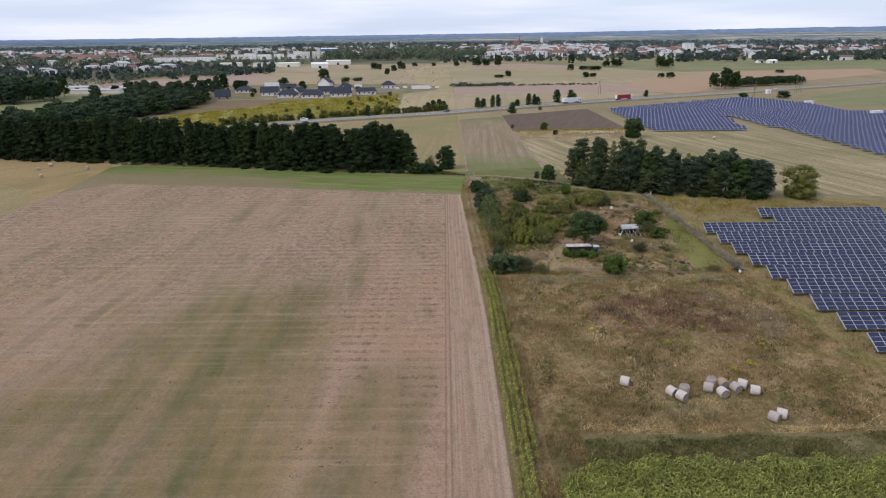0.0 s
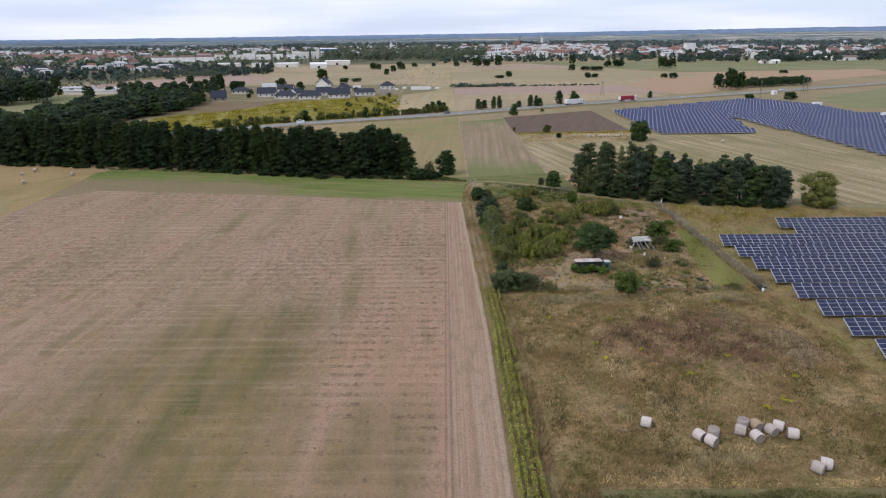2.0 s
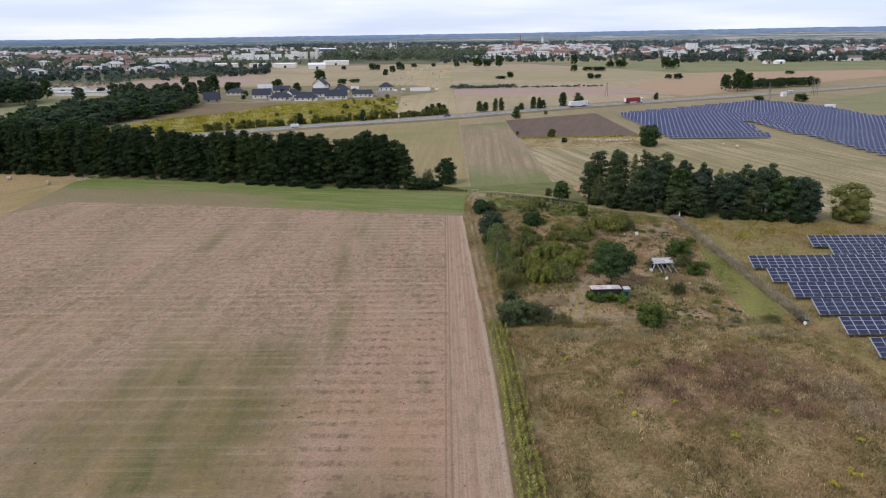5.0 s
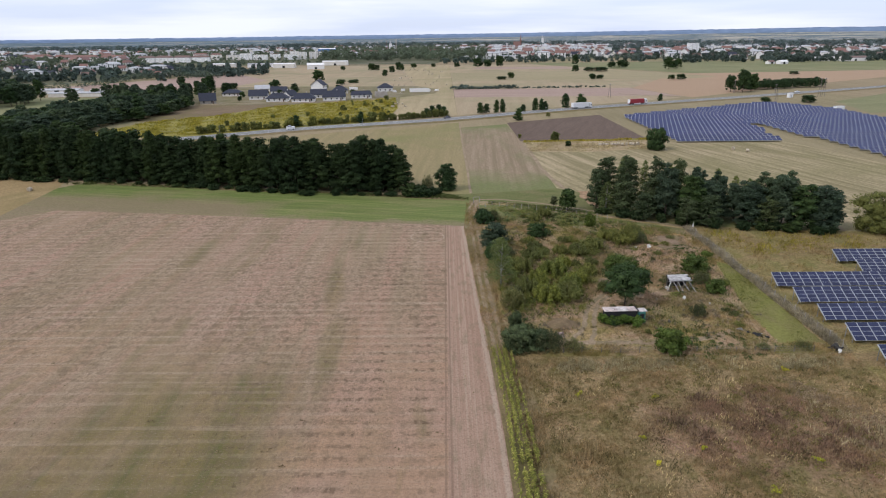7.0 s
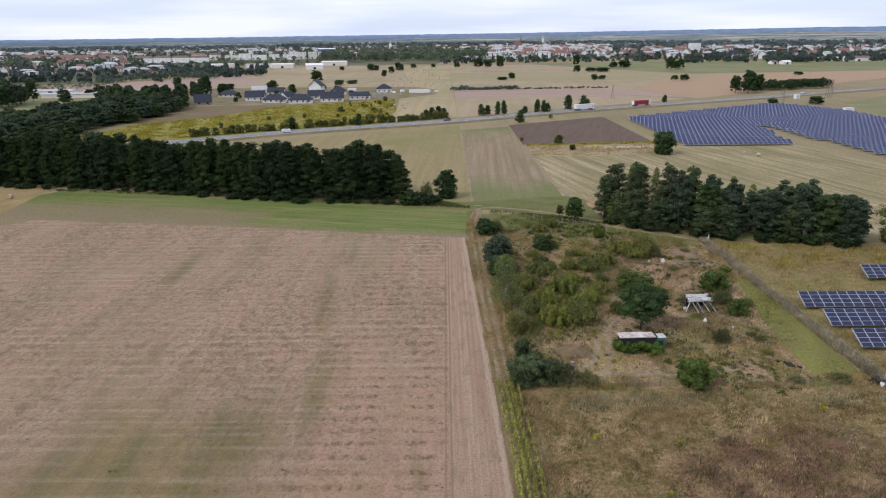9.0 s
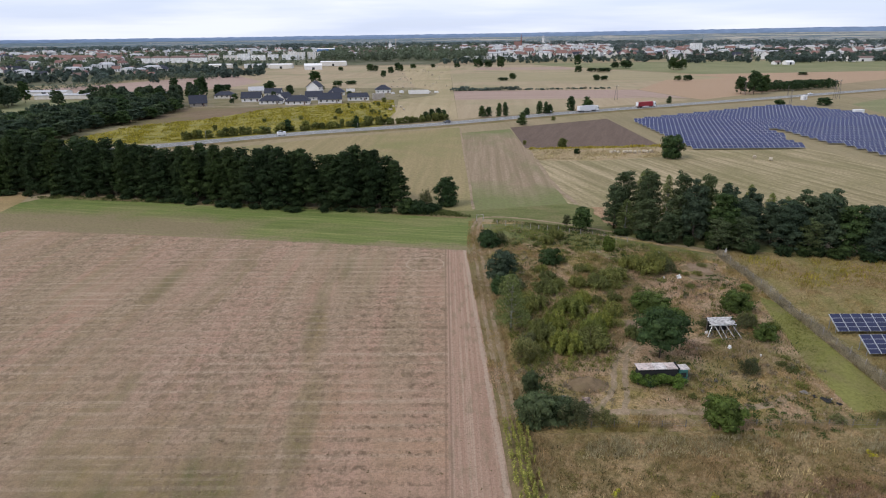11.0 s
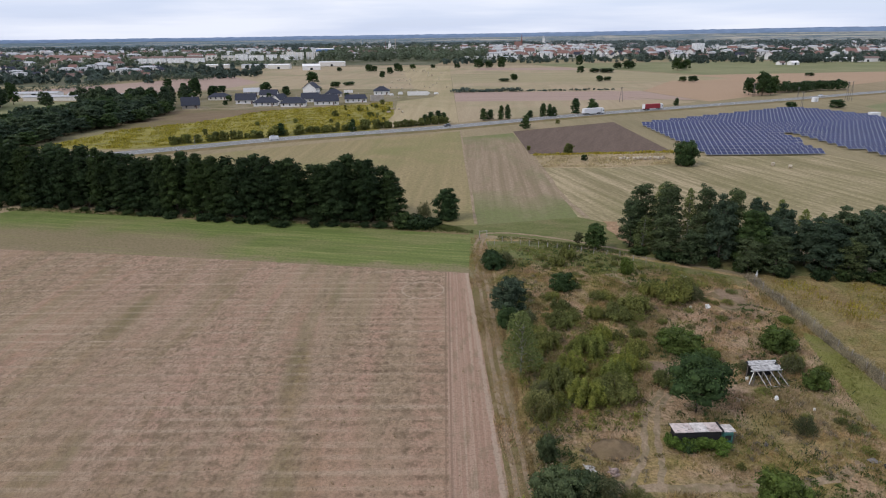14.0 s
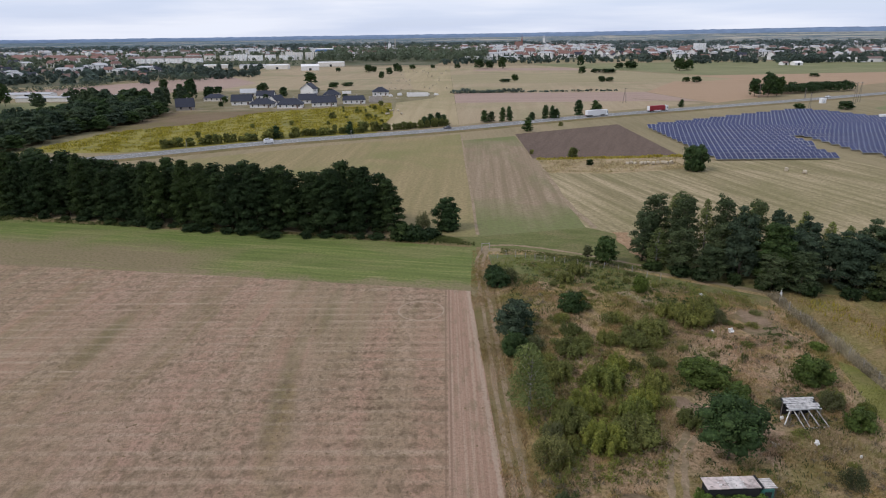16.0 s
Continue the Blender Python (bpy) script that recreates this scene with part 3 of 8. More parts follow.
sheet("ground_hay_field", [(36.6, 228), (60, 212), (110, 190), (190, 172), (330, 150), (330, 250), (177, 243), (160, 326), (100, 330), (36.8, 324)], 0.01, M_PALE, "pale mown hay field with diagonal swaths")
sheet("ground_straw_strip", [(36.6, 302), (60, 300), (101, 309), (100, 331), (36.4, 327)], 0.022, field_mat("bleached_uncut_grass", (0.315, 0.235, 0.130), (0.425, 0.325, 0.205), (0.24, 0.20, 0.09), 92, 0.03, 0.35, 0.06, 0.9), "pale strip of uncut dry grass")
sheet("ground_weed_strip", [(36.6, 327), (101, 332), (100, 336), (36.4, 330.5)], 0.026, M_YELLOW, "strip of yellow flowering weeds")
sheet("ground_goldenrod_field", [(-197, 357), (-150, 352), (-128, 358), (-78, 390), (-37, 407), (-34, 482), (-42, 566), (-126, 507), (-153, 447), (-184, 417)], 0.014, M_YELLOW, "fallow field yellow with flowering goldenrod")
sheet("ground_fallow_field", [(-199, 420), (-184, 417), (-153, 447), (-126, 507), (-118, 516), (-191, 512), (-200, 448)], 0.018, M_BROWN, "brown fallow ground beside the houses")
sheet("ground_near_road_field", [(8, 436), (120, 500), (190, 540), (178, 562), (8, 562)], 0.012, M_TAN, "tan harvested field behind the road")
sheet("ground_pink_field", [(8, 560), (178, 561), (196, 552), (178, 640), (8, 643)], 0.016, M_PINK, "pink harrowed field behind the road")
sheet("ground_bale_field", [(-34, 416), (7.6, 436), (7.6, 1175), (-80, 1175), (-30, 690), (-8, 650), (-10, 600), (-38, 566), (-34, 482)], 0.014, M_LANES, "yellow-tan hay field dotted with bales")
sheet("ground_tan_field", [(8, 642), (178, 641), (330, 800), (160, 1180), (8, 1180)], 0.012, M_TAN, "wide tan harvested field before the town")
sheet("ground_olive_band", [(9, 760), (290, 770), (330, 800), (250, 960), (9, 930)], 0.02, M_OLIVE2, "olive-tan band of stubble in far fields")
sheet("ground_mauve_band", [(40, 1030), (210, 1010), (190, 1090), (60, 1095)], 0.022, M_PINK, "mauve harrowed strip before the town")
sheet("ground_west_tan_field", [(-260, 702), (-90, 692), (-30, 691), (-81, 1190), (-330, 1190)], 0.010, M_TAN, "wide tan harvested field west of the hay")
sheet("ground_orange_field", [(180, 640), (200, 541), (330, 640), (560, 800), (600, 900), (300, 860)], 0.018, M_TAN2, "orange-tan stubble field behind the road")
sheet("ground_pasture", [(330, 860), (600, 900), (900, 800), (1300, 1150), (1000, 1300), (160, 1230), (160, 1180)], 0.008, M_MEADGREEN, "faded green pasture before the town")
sheet("ground_right_pasture", [(290, 500), (420, 600), (700, 740), (900, 700), (900, 420), (270, 430)], 0.008, M_MEADGREEN, "faded pasture beside the road")

sheet("ground_estate", [(-205, 512), (-118, 516), (-42, 566), (-10, 600), (-5, 640), (-90, 690), (-230, 700), (-262, 600)], 0.03, M_ESTATE, "grass and bare soil between the new houses")
sheet("ground_west_field", [(-437, 697), (-318, 650), (-228, 706), (-215, 800), (-299, 951), (-359, 840)], 0.022, M_PINK, "pale pinkish field before the town")
sheet("ground_west_pasture", [(-480, 320), (-280, 300), (-258, 350), (-250, 440), (-240, 560), (-330, 590), (-480, 600)], 0.012, M_MEADGREEN, "faded pasture behind the wood")
M_TOWN = field_mat("town_gardens_and_lawns", (0.085, 0.095, 0.050), (0.125, 0.125, 0.072), (0.185, 0.165, 0.12), 20, 0.02, 0.03, 0.01, 0.3)
sheet("ground_town", [(-2900, 3900), (-1500, 2000), (-860, 1160), (-560, 1190), (-440, 1240), (-250, 1260), (-20, 1230), (0, 1400), (420, 1440), (560, 1300), (1050, 1340), (1400, 1900), (2600, 3600), (1500, 4100), (-1200, 4300)], 0.006, M_TOWN, "green gardens and lawns between the town houses")
sheet("ground_west_gardens", [(-860, 1160), (-640, 830), (-450, 760), (-400, 860), (-430, 1240), (-560, 1190)], 0.01, M_TOWN, "green gardens at the town's near edge")
# ---------------------------------------------------------------- road
ROAD = [(-420, 190), (-260, 275), (-175, 322), (-128, 348), (-79, 378), (-0.5, 413), (75, 457), (160, 499), (262, 548), (375, 606), (520, 680), (760, 790), (1200, 960)]


def ribbon(points, half, z, off=0.0, ragged=0.0):
    """A band of land along a line."""
    pts = [Vector((x, y, 0)) for x, y in points]
    L, R = [], []
    for i, p in enumerate(pts):
        d = (pts[min(i + 1, len(pts) - 1)] - pts[max(i - 1, 0)]).normalized()
        s = Vector((-d.y, d.x, 0))
        L.append(p + s * (off + half * (1 + ragged * math.sin(i * 0.9 + p.x * 0.3))))
        R.append(p + s * (off - half * (1 + ragged * math.sin(i * 0.7 + p.y * 0.2))))
    V = [(*q[:2], z) for q in L] + [(*q[:2], z) for q in R]
    k = len(pts)
    return V, [(i, k + i, k + i + 1, i + 1) for i in range(k - 1)]


def smooth_line(points, n=8):
    out = []
    P = [Vector((*p, 0)) for p in points]
    for i in range(len(P) - 1):
        a, b, c, d = P[max(i - 1, 0)], P[i], P[i + 1], P[min(i + 2, len(P) - 1)]
        for j in range(n):
            t = j / n
            q = 0.5 * ((2 * b) + (c - a) * t + (2 * a - 5 * b + 4 * c - d) * t * t + (3 * b - a - 3 * c + d) * t ** 3)
            out.append((q.x, q.y))
    return out + [points[-1]]


ROADLINE = smooth_line(ROAD)
tagged(new("road", mesh_of("road", *ribbon(ROADLINE, 6.0, 0.55), M_ASPHALT)), "grey asphalt trunk road with paved shoulders", "road", kind="structure")


def road_bank():
    V1, F1 = ribbon(ROADLINE, 6.0, 0.53)
    V2, F2 = ribbon(ROADLINE, 10.0, -0.02)
    k = len(ROADLINE)
    V = V1 + V2
    F = []
    for i in range(k - 1):
        F.append((2 * k + i, i, i + 1, 2 * k + i + 1))
        F.append((k + i, 3 * k + i, 3 * k + i + 1, k + i + 1))
    tagged(new("road_bank", mesh_of("road_bank", V, F, M_VERGE)), "grassy bank carrying the road", "bank", kind="structure")


road_bank()
for side in (-3.7, 3.7):
    tagged(new("trim_edge_line", mesh_of("line", *ribbon(ROADLINE, 0.11, 0.556, side), M_LINE)), "white painted line along the road edge", "road marking", kind="structure")
tagged(new("trim_centre_line", mesh_of("line", *ribbon(ROADLINE, 0.08, 0.556, 0.0), M_LINE)), "white painted centre line of the road", "road marking", kind="structure")


# ---------------------------------------------------------------- plants
M_BARK = plain("grey_brown_bark", (0.11, 0.085, 0.065), 0.9, 0, 0.25, 4.0)
M_BIRCH = plain("white_birch_bark", (0.42, 0.40, 0.36), 0.85, 0, 0.25, 3.0)
M_ALDER = foliage("dark_alder_leaves", (0.014, 0.026, 0.009), (0.028, 0.047, 0.017), (0.053, 0.079, 0.030))
M_OAK = foliage("green_leaves", (0.024, 0.045, 0.018), (0.042, 0.072, 0.027), (0.076, 0.114, 0.042))
M_GROVE = foliage("grey_green_grove_leaves", (0.048, 0.066, 0.030), (0.080, 0.104, 0.047), (0.125, 0.150, 0.072))
# lightened with painted haze for the far wood; also the grove's dull green
M_WOOD = foliage("dull_hazed_leaves", (0.034, 0.054, 0.032), (0.058, 0.084, 0.050), (0.092, 0.122, 0.074))
M_BIRCHLEAF = foliage("pale_birch_leaves", (0.090, 0.112, 0.036), (0.155, 0.182, 0.062), (0.235, 0.255, 0.100))
M_OLIVELEAF = foliage("olive_leaves", (0.078, 0.088, 0.026), (0.145, 0.154, 0.046), (0.222, 0.222, 0.078))
M_YELLEAF = foliage("yellow_green_leaves", (0.090, 0.106, 0.024), (0.168, 0.186, 0.042), (0.25, 0.258, 0.072))
M_GREYLEAF = foliage("grey_green_leaves", (0.060, 0.066, 0.028), (0.112, 0.116, 0.050), (0.185, 0.18, 0.090))
M_PINE = foliage("blue_green_needles", (0.032, 0.050, 0.030), (0.062, 0.088, 0.052), (0.115, 0.145, 0.092))
M_MAIZE = foliage("maize_leaves", (0.085, 0.105, 0.025), (0.190, 0.212, 0.055), (0.35, 0.34, 0.13), 0.5)


def ico_data():
    """A coarse round of 20 faces for the inner mass of a bough."""
    bm = bmesh.new()
    bmesh.ops.create_icosphere(bm, subdivisions=1, radius=1.0)
    V = np.array([v.co[:] for v in bm.verts])
    F = np.array([[v.index for v in f.verts] for f in bm.faces])
    bm.free()
    return V, F


ICO_V, ICO_F = ico_data()


def bough_mass(lobes, rng, size=0.86, rough=0.5):
    """Uneven twig and leaf masses that fill the boughs."""
    V, F = [], []
    for c, r in lobes:
        k = np.ones(len(ICO_V))
        k += rng.uniform(-0.5, 0.5, len(ICO_V)) * rough
        p = np.array(c) + ICO_V * np.array(r) * size * k[:, None]
        p[:, 2] = np.maximum(p[:, 2], 0.01)
        F.append(ICO_F + len(V) * len(ICO_V))
        V.append(p)
    return np.concatenate(V), np.concatenate(F)


def leaf_cloud(lobes, count, leaf, rng, shell=0.72, flat=0.8):
    """Many small leaf clumps on and in rounded boughs; lobes: (centre, radii)."""
    C = np.array([c for c, r in lobes], float)
    Rr = np.array([r for c, r in lobes], float)
    area = (Rr[:, 0] * Rr[:, 1] + Rr[:, 0] * Rr[:, 2] + Rr[:, 1] * Rr[:, 2])
    which = rng.choice(len(lobes), count, p=area / area.sum())
    d = rng.normal(size=(count, 3))
    d /= np.linalg.norm(d, axis=1)[:, None]
    d[:, 2] = np.where(d[:, 2] < -0.7, -d[:, 2], d[:, 2])
    rad = shell + (1.08 - shell) * rng.random(count) ** 0.7
    p = C[which] + d * Rr[which] * rad[:, None]
    n = d * flat + rng.normal(size=(count, 3)) * 0.36
    n[:, 2] += 0.25
    n /= np.linalg.norm(n, axis=1)[:, None]
    u = np.cross(n, rng.normal(size=(count, 3)))
    u /= np.linalg.norm(u, axis=1)[:, None]
    w = np.cross(n, u)
    s = leaf * (0.55 + 0.9 * rng.random(count))[:, None]
    V = np.stack([p + u * s * 0.62, p - u * s * 0.42 + w * s * 0.5, p - u * s * 0.3 - w * s * 0.55], 1).reshape(-1, 3)
    V[:, 2] = np.maximum(V[:, 2], 0.02)
    return V, np.arange(count * 3).reshape(-1, 3)


def full_crown(lobes, count, leaf, rng, size=0.86):
    """Boughs with their leaves as one set of faces."""
    V1, F1 = bough_mass(lobes, rng, size)
    # sprays that stand out of the boughs and break their outline
    extra = []
    for c, q in lobes:
        for i in range(3):
            d = rng.normal(size=3)
            d[2] = abs(d[2]) * 0.8 - 0.25
            d /= np.linalg.norm(d)
            e = rng.uniform(0.28, 0.5)
            extra.append((tuple(np.array(c) + d * np.array(q) * 0.85), (q[0] * e, q[1] * e, q[2] * e * 0.8)))
    V2, F2 = leaf_cloud(lobes + extra, count, leaf, rng, 0.62, 0.6)
    return np.concatenate([V1, V2]), np.concatenate([F1, F2 + len(V1)])


def cloud_mesh(name, V, F, material):
    me = bpy.data.meshes.new(name)
    me.vertices.add(len(V))
    me.vertices.foreach_set("co", np.ascontiguousarray(V, dtype=np.float32).ravel())
    me.loops.add(F.size)
    me.loops.foreach_set("vertex_index", np.ascontiguousarray(F, dtype=np.int32).ravel())
    me.polygons.add(len(F))
    k = F.shape[1]
    me.polygons.foreach_set("loop_start", np.arange(0, F.size, k, dtype=np.int32))
    me.polygons.foreach_set("loop_total", np.full(len(F), k, dtype=np.int32))
    me.materials.append(material)
    me.update(calc_edges=True)
    return me


def make_tree(name, label, category, height, width, seed, leaves, bark, style="round", count=2600, leaf=0.55, group="", bare=0.12, mass=0.72):
    """A tree at the origin: a tapered trunk with limbs, and a crown of many leaf clumps on boughs."""
    rng = np.random.default_rng(seed)
    root = empty(name, Matrix(), label, category, group)
    lobes, limbs = [], []
    r = width / 2
    h0 = height * bare
    if style == "tall":
        # stacked boughs under a rounded, uneven dome
        lobes.append(((0, 0, height * 0.50), (r * 0.62, r * 0.62, height * 0.42)))
        k = 56 if count > 2500 else 26
        lean = rng.uniform(0, 6.28)
        for i in range(k):
            f = (i + 0.5) / k
            z = h0 + (height - h0) * (0.05 + 0.88 * f)
            out = r * (0.80 + 0.25 * math.sin(math.pi * min(1, f * 1.3))) * (1.0 - 0.86 * f ** 3.4) * rng.uniform(0.62, 0.86)
            a = i * 2.4 + rng.uniform(-0.5, 0.5)
            b = r * ((0.34 if k > 40 else 0.44) - 0.12 * f) * rng.uniform(0.55, 1.4)
            lobes.append(((out * math.cos(a) + 0.10 * r * f * math.cos(lean), out * math.sin(a) + 0.10 * r * f * math.sin(lean), z), (b * 1.15, b * 1.15, b * 0.62)))
    else:
        k = 38 if style == "round" else 22
        zc, semi = height * (0.5 + bare / 2), height * (0.5 - bare / 2)
        lobes.append(((0, 0, zc), (r * 0.62, r * 0.62, semi * 0.72)))
        for i in range(k):
            f = (i + 0.5) / k
            el = -1.25 + 2.55 * f
            a = i * 2.4 + rng.uniform(-0.5, 0.5)
            q = rng.uniform(0.5, 0.78 if style == "round" else 0.95)
            b = r * (rng.uniform(0.16, 0.38) if style == "round" else rng.uniform(0.18, 0.42))
            flare = math.cos(el * (0.9 if el > 0 else 0.35))
            c = (r * q * flare * math.cos(a), r * q * flare * math.sin(a), zc + max(semi - b * 0.85, 0.1) * math.sin(el) * rng.uniform(0.8, 1.05))
            lobes.append((c, (b * 1.1, b * 1.1, b * 0.7)))
        if style == "twiggy":
            # many slender upright sprays of uneven height
            lobes = []
            for i in range(30):
                q, a = r * 0.86 * math.sqrt((i + 0.5) / 30), i * 2.4 + rng.uniform(-0.4, 0.4)
                h = height * (1.0 - 0.45 * (q / r) ** 2) * rng.uniform(0.62, 1.0)
                b = r * rng.uniform(0.14, 0.26)
                lobes.append(((q * math.cos(a), q * math.sin(a), h * 0.52), (b, b, h * 0.48)))
        if style == "bush":
            for i in range(8):
                a, b = i * 0.785 + rng.uniform(-0.3, 0.3), r * rng.uniform(0.26, 0.38)
                lobes.append(((r * 0.6 * math.cos(a), r * 0.6 * math.sin(a), min(b, height * 0.3) * 0.8), (b, b, min(b, height * 0.3))))
    lobes = [((c[0], c[1], max(c[2], q[2] * 0.7)), q) for c, q in lobes]
    top = max(c[2] + q[2] for c, q in lobes)
    k = height / top
    lobes = [((c[0], c[1], c[2] * k), q) for c, q in lobes]
    V, F = full_crown(lobes, count, leaf, rng, mass) if mass else leaf_cloud(lobes, count, leaf, rng)
    base = max(0.03, height * 0.017)
    pieces = [bar_data((0, 0, -0.05), (0, 0, height * 0.45), base, base * 0.6, 7), bar_data((0, 0, height * 0.45), (0.02 * height, 0, height * 0.86), base * 0.6, base * 0.15, 6)]
    for c, q in lobes[1::2] if style not in ("bush", "twiggy") or count > 800 else []:
        z = max(height * 0.08, min(c[2] - 0.25 * math.hypot(c[0], c[1]) - q[2] * 0.3, height * 0.8))
        foot = (0, 0, z * 0.82 if style not in ("bush", "twiggy") else 0.02)
        pieces.append(bar_data(foot, c, base * 0.34 if style not in ("bush", "twiggy") else 0.05, base * 0.08, 4))
    under("trunk", mesh_of("trunk", *join_data(*pieces), bark, True), root)
    under("crown", cloud_mesh("crown", V, F, leaves), root)
    return root


def plant(proto, spots, seed=1, lean=3.0):
    """Copies of a plant at (x, y, height factor, width factor)."""
    rng = random.Random(seed)
    for x, y, sz, sw in spots:
        ob = copy_thing(proto, pose(x, y, 0.0, rng.uniform(-lean, lean), rng.uniform(-lean, lean), rng.uniform(0, 360)))
        ob.scale = (sw, sw, sz)


def settle_first(proto, x, y, sz, sw, turn=0.0):
    proto.matrix_basis = pose(x, y, 0.0, 0, 0, turn)
    proto.scale = (sw, sw, sz)


def along(points, step, jitter, rng):
    out = []
    for (x0, y0), (x1, y1) in zip(points, points[1:]):
        d = math.hypot(x1 - x0, y1 - y0)
        for i in range(int(d / step)):
            t = (i + 0.5 + rng.uniform(-0.3, 0.3)) / (d / step)
            out.append((x0 + (x1 - x0) * t + rng.uniform(-jitter, jitter), y0 + (y1 - y0) * t + rng.uniform(-jitter, jitter)))
    return out


def spread(protos, spots, seed):
    """The prototypes take the first spots, copies the rest."""
    rng = random.Random(seed)
    for i, (x, y, sz, sw) in enumerate(spots):
        if i < len(protos):
            settle_first(protos[i], x, y, sz, sw, rng.uniform(0, 360))
        else:
            plant(protos[rng.randrange(len(protos))], [(x, y, sz, sw)], seed * 1000 + i)


R = random.Random(5)
# the belt of alders behind the green strip
alders = [make_tree("alder_tree", "tall dark green alder in a dense tree belt", "tree", 17.5, 8.8, 10 + i, M_ALDER, M_BARK, "tall", 8200, 0.34, "trees of the belt", 0.0) for i in range(5)]
backrow = [make_tree("alder_tree", "tall dark green alder deep in the tree belt", "tree", 17.5, 8.8, 20 + i, M_ALDER, M_BARK, "tall", 2200, 0.55, "trees of the belt", 0.0) for i in range(2)]
BELT = [(-13, 229.5), (-40, 231.5), (-67, 238), (-112, 250), (-135, 253.5), (-192, 263), (-260, 276)]
spots = []
for x, y in along(BELT, 4.6, 0.7, R):
    spots.append((x, y + R.uniform(0, 2.4), R.uniform(0.80, 1.08), R.uniform(0.86, 1.12)))
spread(alders, spots, 3)
spots = []
for x, y in along([(a, b + 7.5) for a, b in BELT], 5.4, 1.2, R):
    spots.append((x, y, R.uniform(0.8, 1.06), R.uniform(0.9, 1.15)))
for x, y in along([(-118, 262), (-200, 278), (-280, 292)], 5.5, 2.5, R):
    spots.append((x, y + R.uniform(0, 9), R.uniform(0.85, 1.1), R.uniform(0.9, 1.2)))
spread(backrow, spots, 3)

# the wood that curves away behind the belt
woods = [make_tree("woodland_tree", "dark green broadleaf tree of a small wood", "tree", 13.0, 9.5, 30 + i, M_OAK if i == 3 else M_WOOD, M_BARK, "round", 950, 0.85, "trees of the wood", 0.06) for i in range(4)]
spots = []
for x, y in along([(-204, 318), (-199, 358), (-198, 400), (-191, 437), (-185, 475), (-195, 515)], 5.6, 2.0, R):
    for k in range(6):
        spots.append((x - 4 - k * 8.5 + R.uniform(-3, 3), y + R.uniform(-4, 4), R.uniform(0.75, 1.05) * (0.7 if k == 0 else 1), R.uniform(0.85, 1.2)))
for i in range(70):
    spots.append((R.uniform(-450, -332), R.uniform(492, 572), R.uniform(1.1, 1.5), R.uniform(1.1, 1.5)))
for i in range(16):
    spots.append((R.uniform(-330, -255), R.uniform(300, 345), R.uniform(0.7, 1.05), R.uniform(0.9, 1.25)))
for i in range(22):
    x = R.uniform(-262, -200)
    spots.append((x, 518 + (x + 262) * 0.12 + R.uniform(-12, 10), R.uniform(0.95, 1.35), R.uniform(0.85, 1.15)))
spots += [(-210, 548, 1.15, 0.9), (-213, 552, 1.0, 0.8), (-212, 582, 1.0, 1.0), (-217, 586, 0.85, 0.9), (-302, 540, 0.95, 1.1)]
spread(woods, spots, 4)

# the wood at the end of the garden
grove = [make_tree("grove_tree", "dark green tree in a mixed grove behind the garden", "tree", 14.0, 8.2, 50 + i, (M_WOOD, M_OAK, M_WOOD)[i], M_BARK, "round", 7200, 0.32, "trees of the grove", 0.0) for i in range(3)]
palegrove = [make_tree("grove_tree", "grey-green slender tree in a mixed grove behind the garden", "tree", 14.0, 7.4, 55 + i, M_GROVE, M_BARK, "round", 6500, 0.30, "trees of the grove", 0.0, 0.5) for i in range(3)]
GROVE = [(47.5, 212, 1.05, 1.0), (44, 208, 0.85, 0.9), (52, 207, 1.12, 0.95), (55, 213, 1.05, 0.9), (50, 201, 0.70, 0.95), (57, 200, 0.80, 1.0), (60, 196, 1.12, 0.9), (64, 199, 1.15, 0.9), (66, 194, 0.92, 1.05),
         (61, 206, 1.12, 0.9), (70, 201, 0.95, 0.85), (72, 195, 0.78, 1.0), (75, 199, 0.9, 0.8), (78, 194, 0.82, 1.0), (80, 189.5, 0.85, 1.05), (84, 192, 0.98, 1.0), (87, 188, 1.0, 1.05), (90, 192, 1.02, 1.0), (92, 186, 0.86, 1.1), (96, 185, 0.84, 1.2),
         (99, 187, 0.8, 1.0), (54, 196, 0.55, 0.9), (69, 189, 0.62, 0.9), (64, 190.5, 0.55, 0.85), (83, 187, 0.6, 0.9)]
spread(palegrove, [g for g in GROVE if (g[0] < 69 and g[1] > 198) or g[2] < 0.71], 6)
spread(grove, [g for g in GROVE if not ((g[0] < 69 and g[1] > 198) or g[2] < 0.71)], 8)
aspen = make_tree("aspen_tree", "thin grey-green aspen with a sparse crown", "tree", 12.5, 4.2, 61, M_BIRCHLEAF, M_BIRCH, "tall", 3600, 0.26, "trees of the grove", 0.1, 0.0)
spread([aspen], [(71, 204, 1.05, 1.0), (76, 204, 1.0, 0.9), (80, 200, 0.9, 0.9), (67, 206, 1.05, 0.9), (53, 216, 1.05, 1.0), (58, 209, 1.12, 0.9), (84, 199, 0.85, 0.9), (63, 204, 1.1, 0.8), (46, 205, 0.7, 1.1), (88, 196, 0.9, 0.8)], 7)

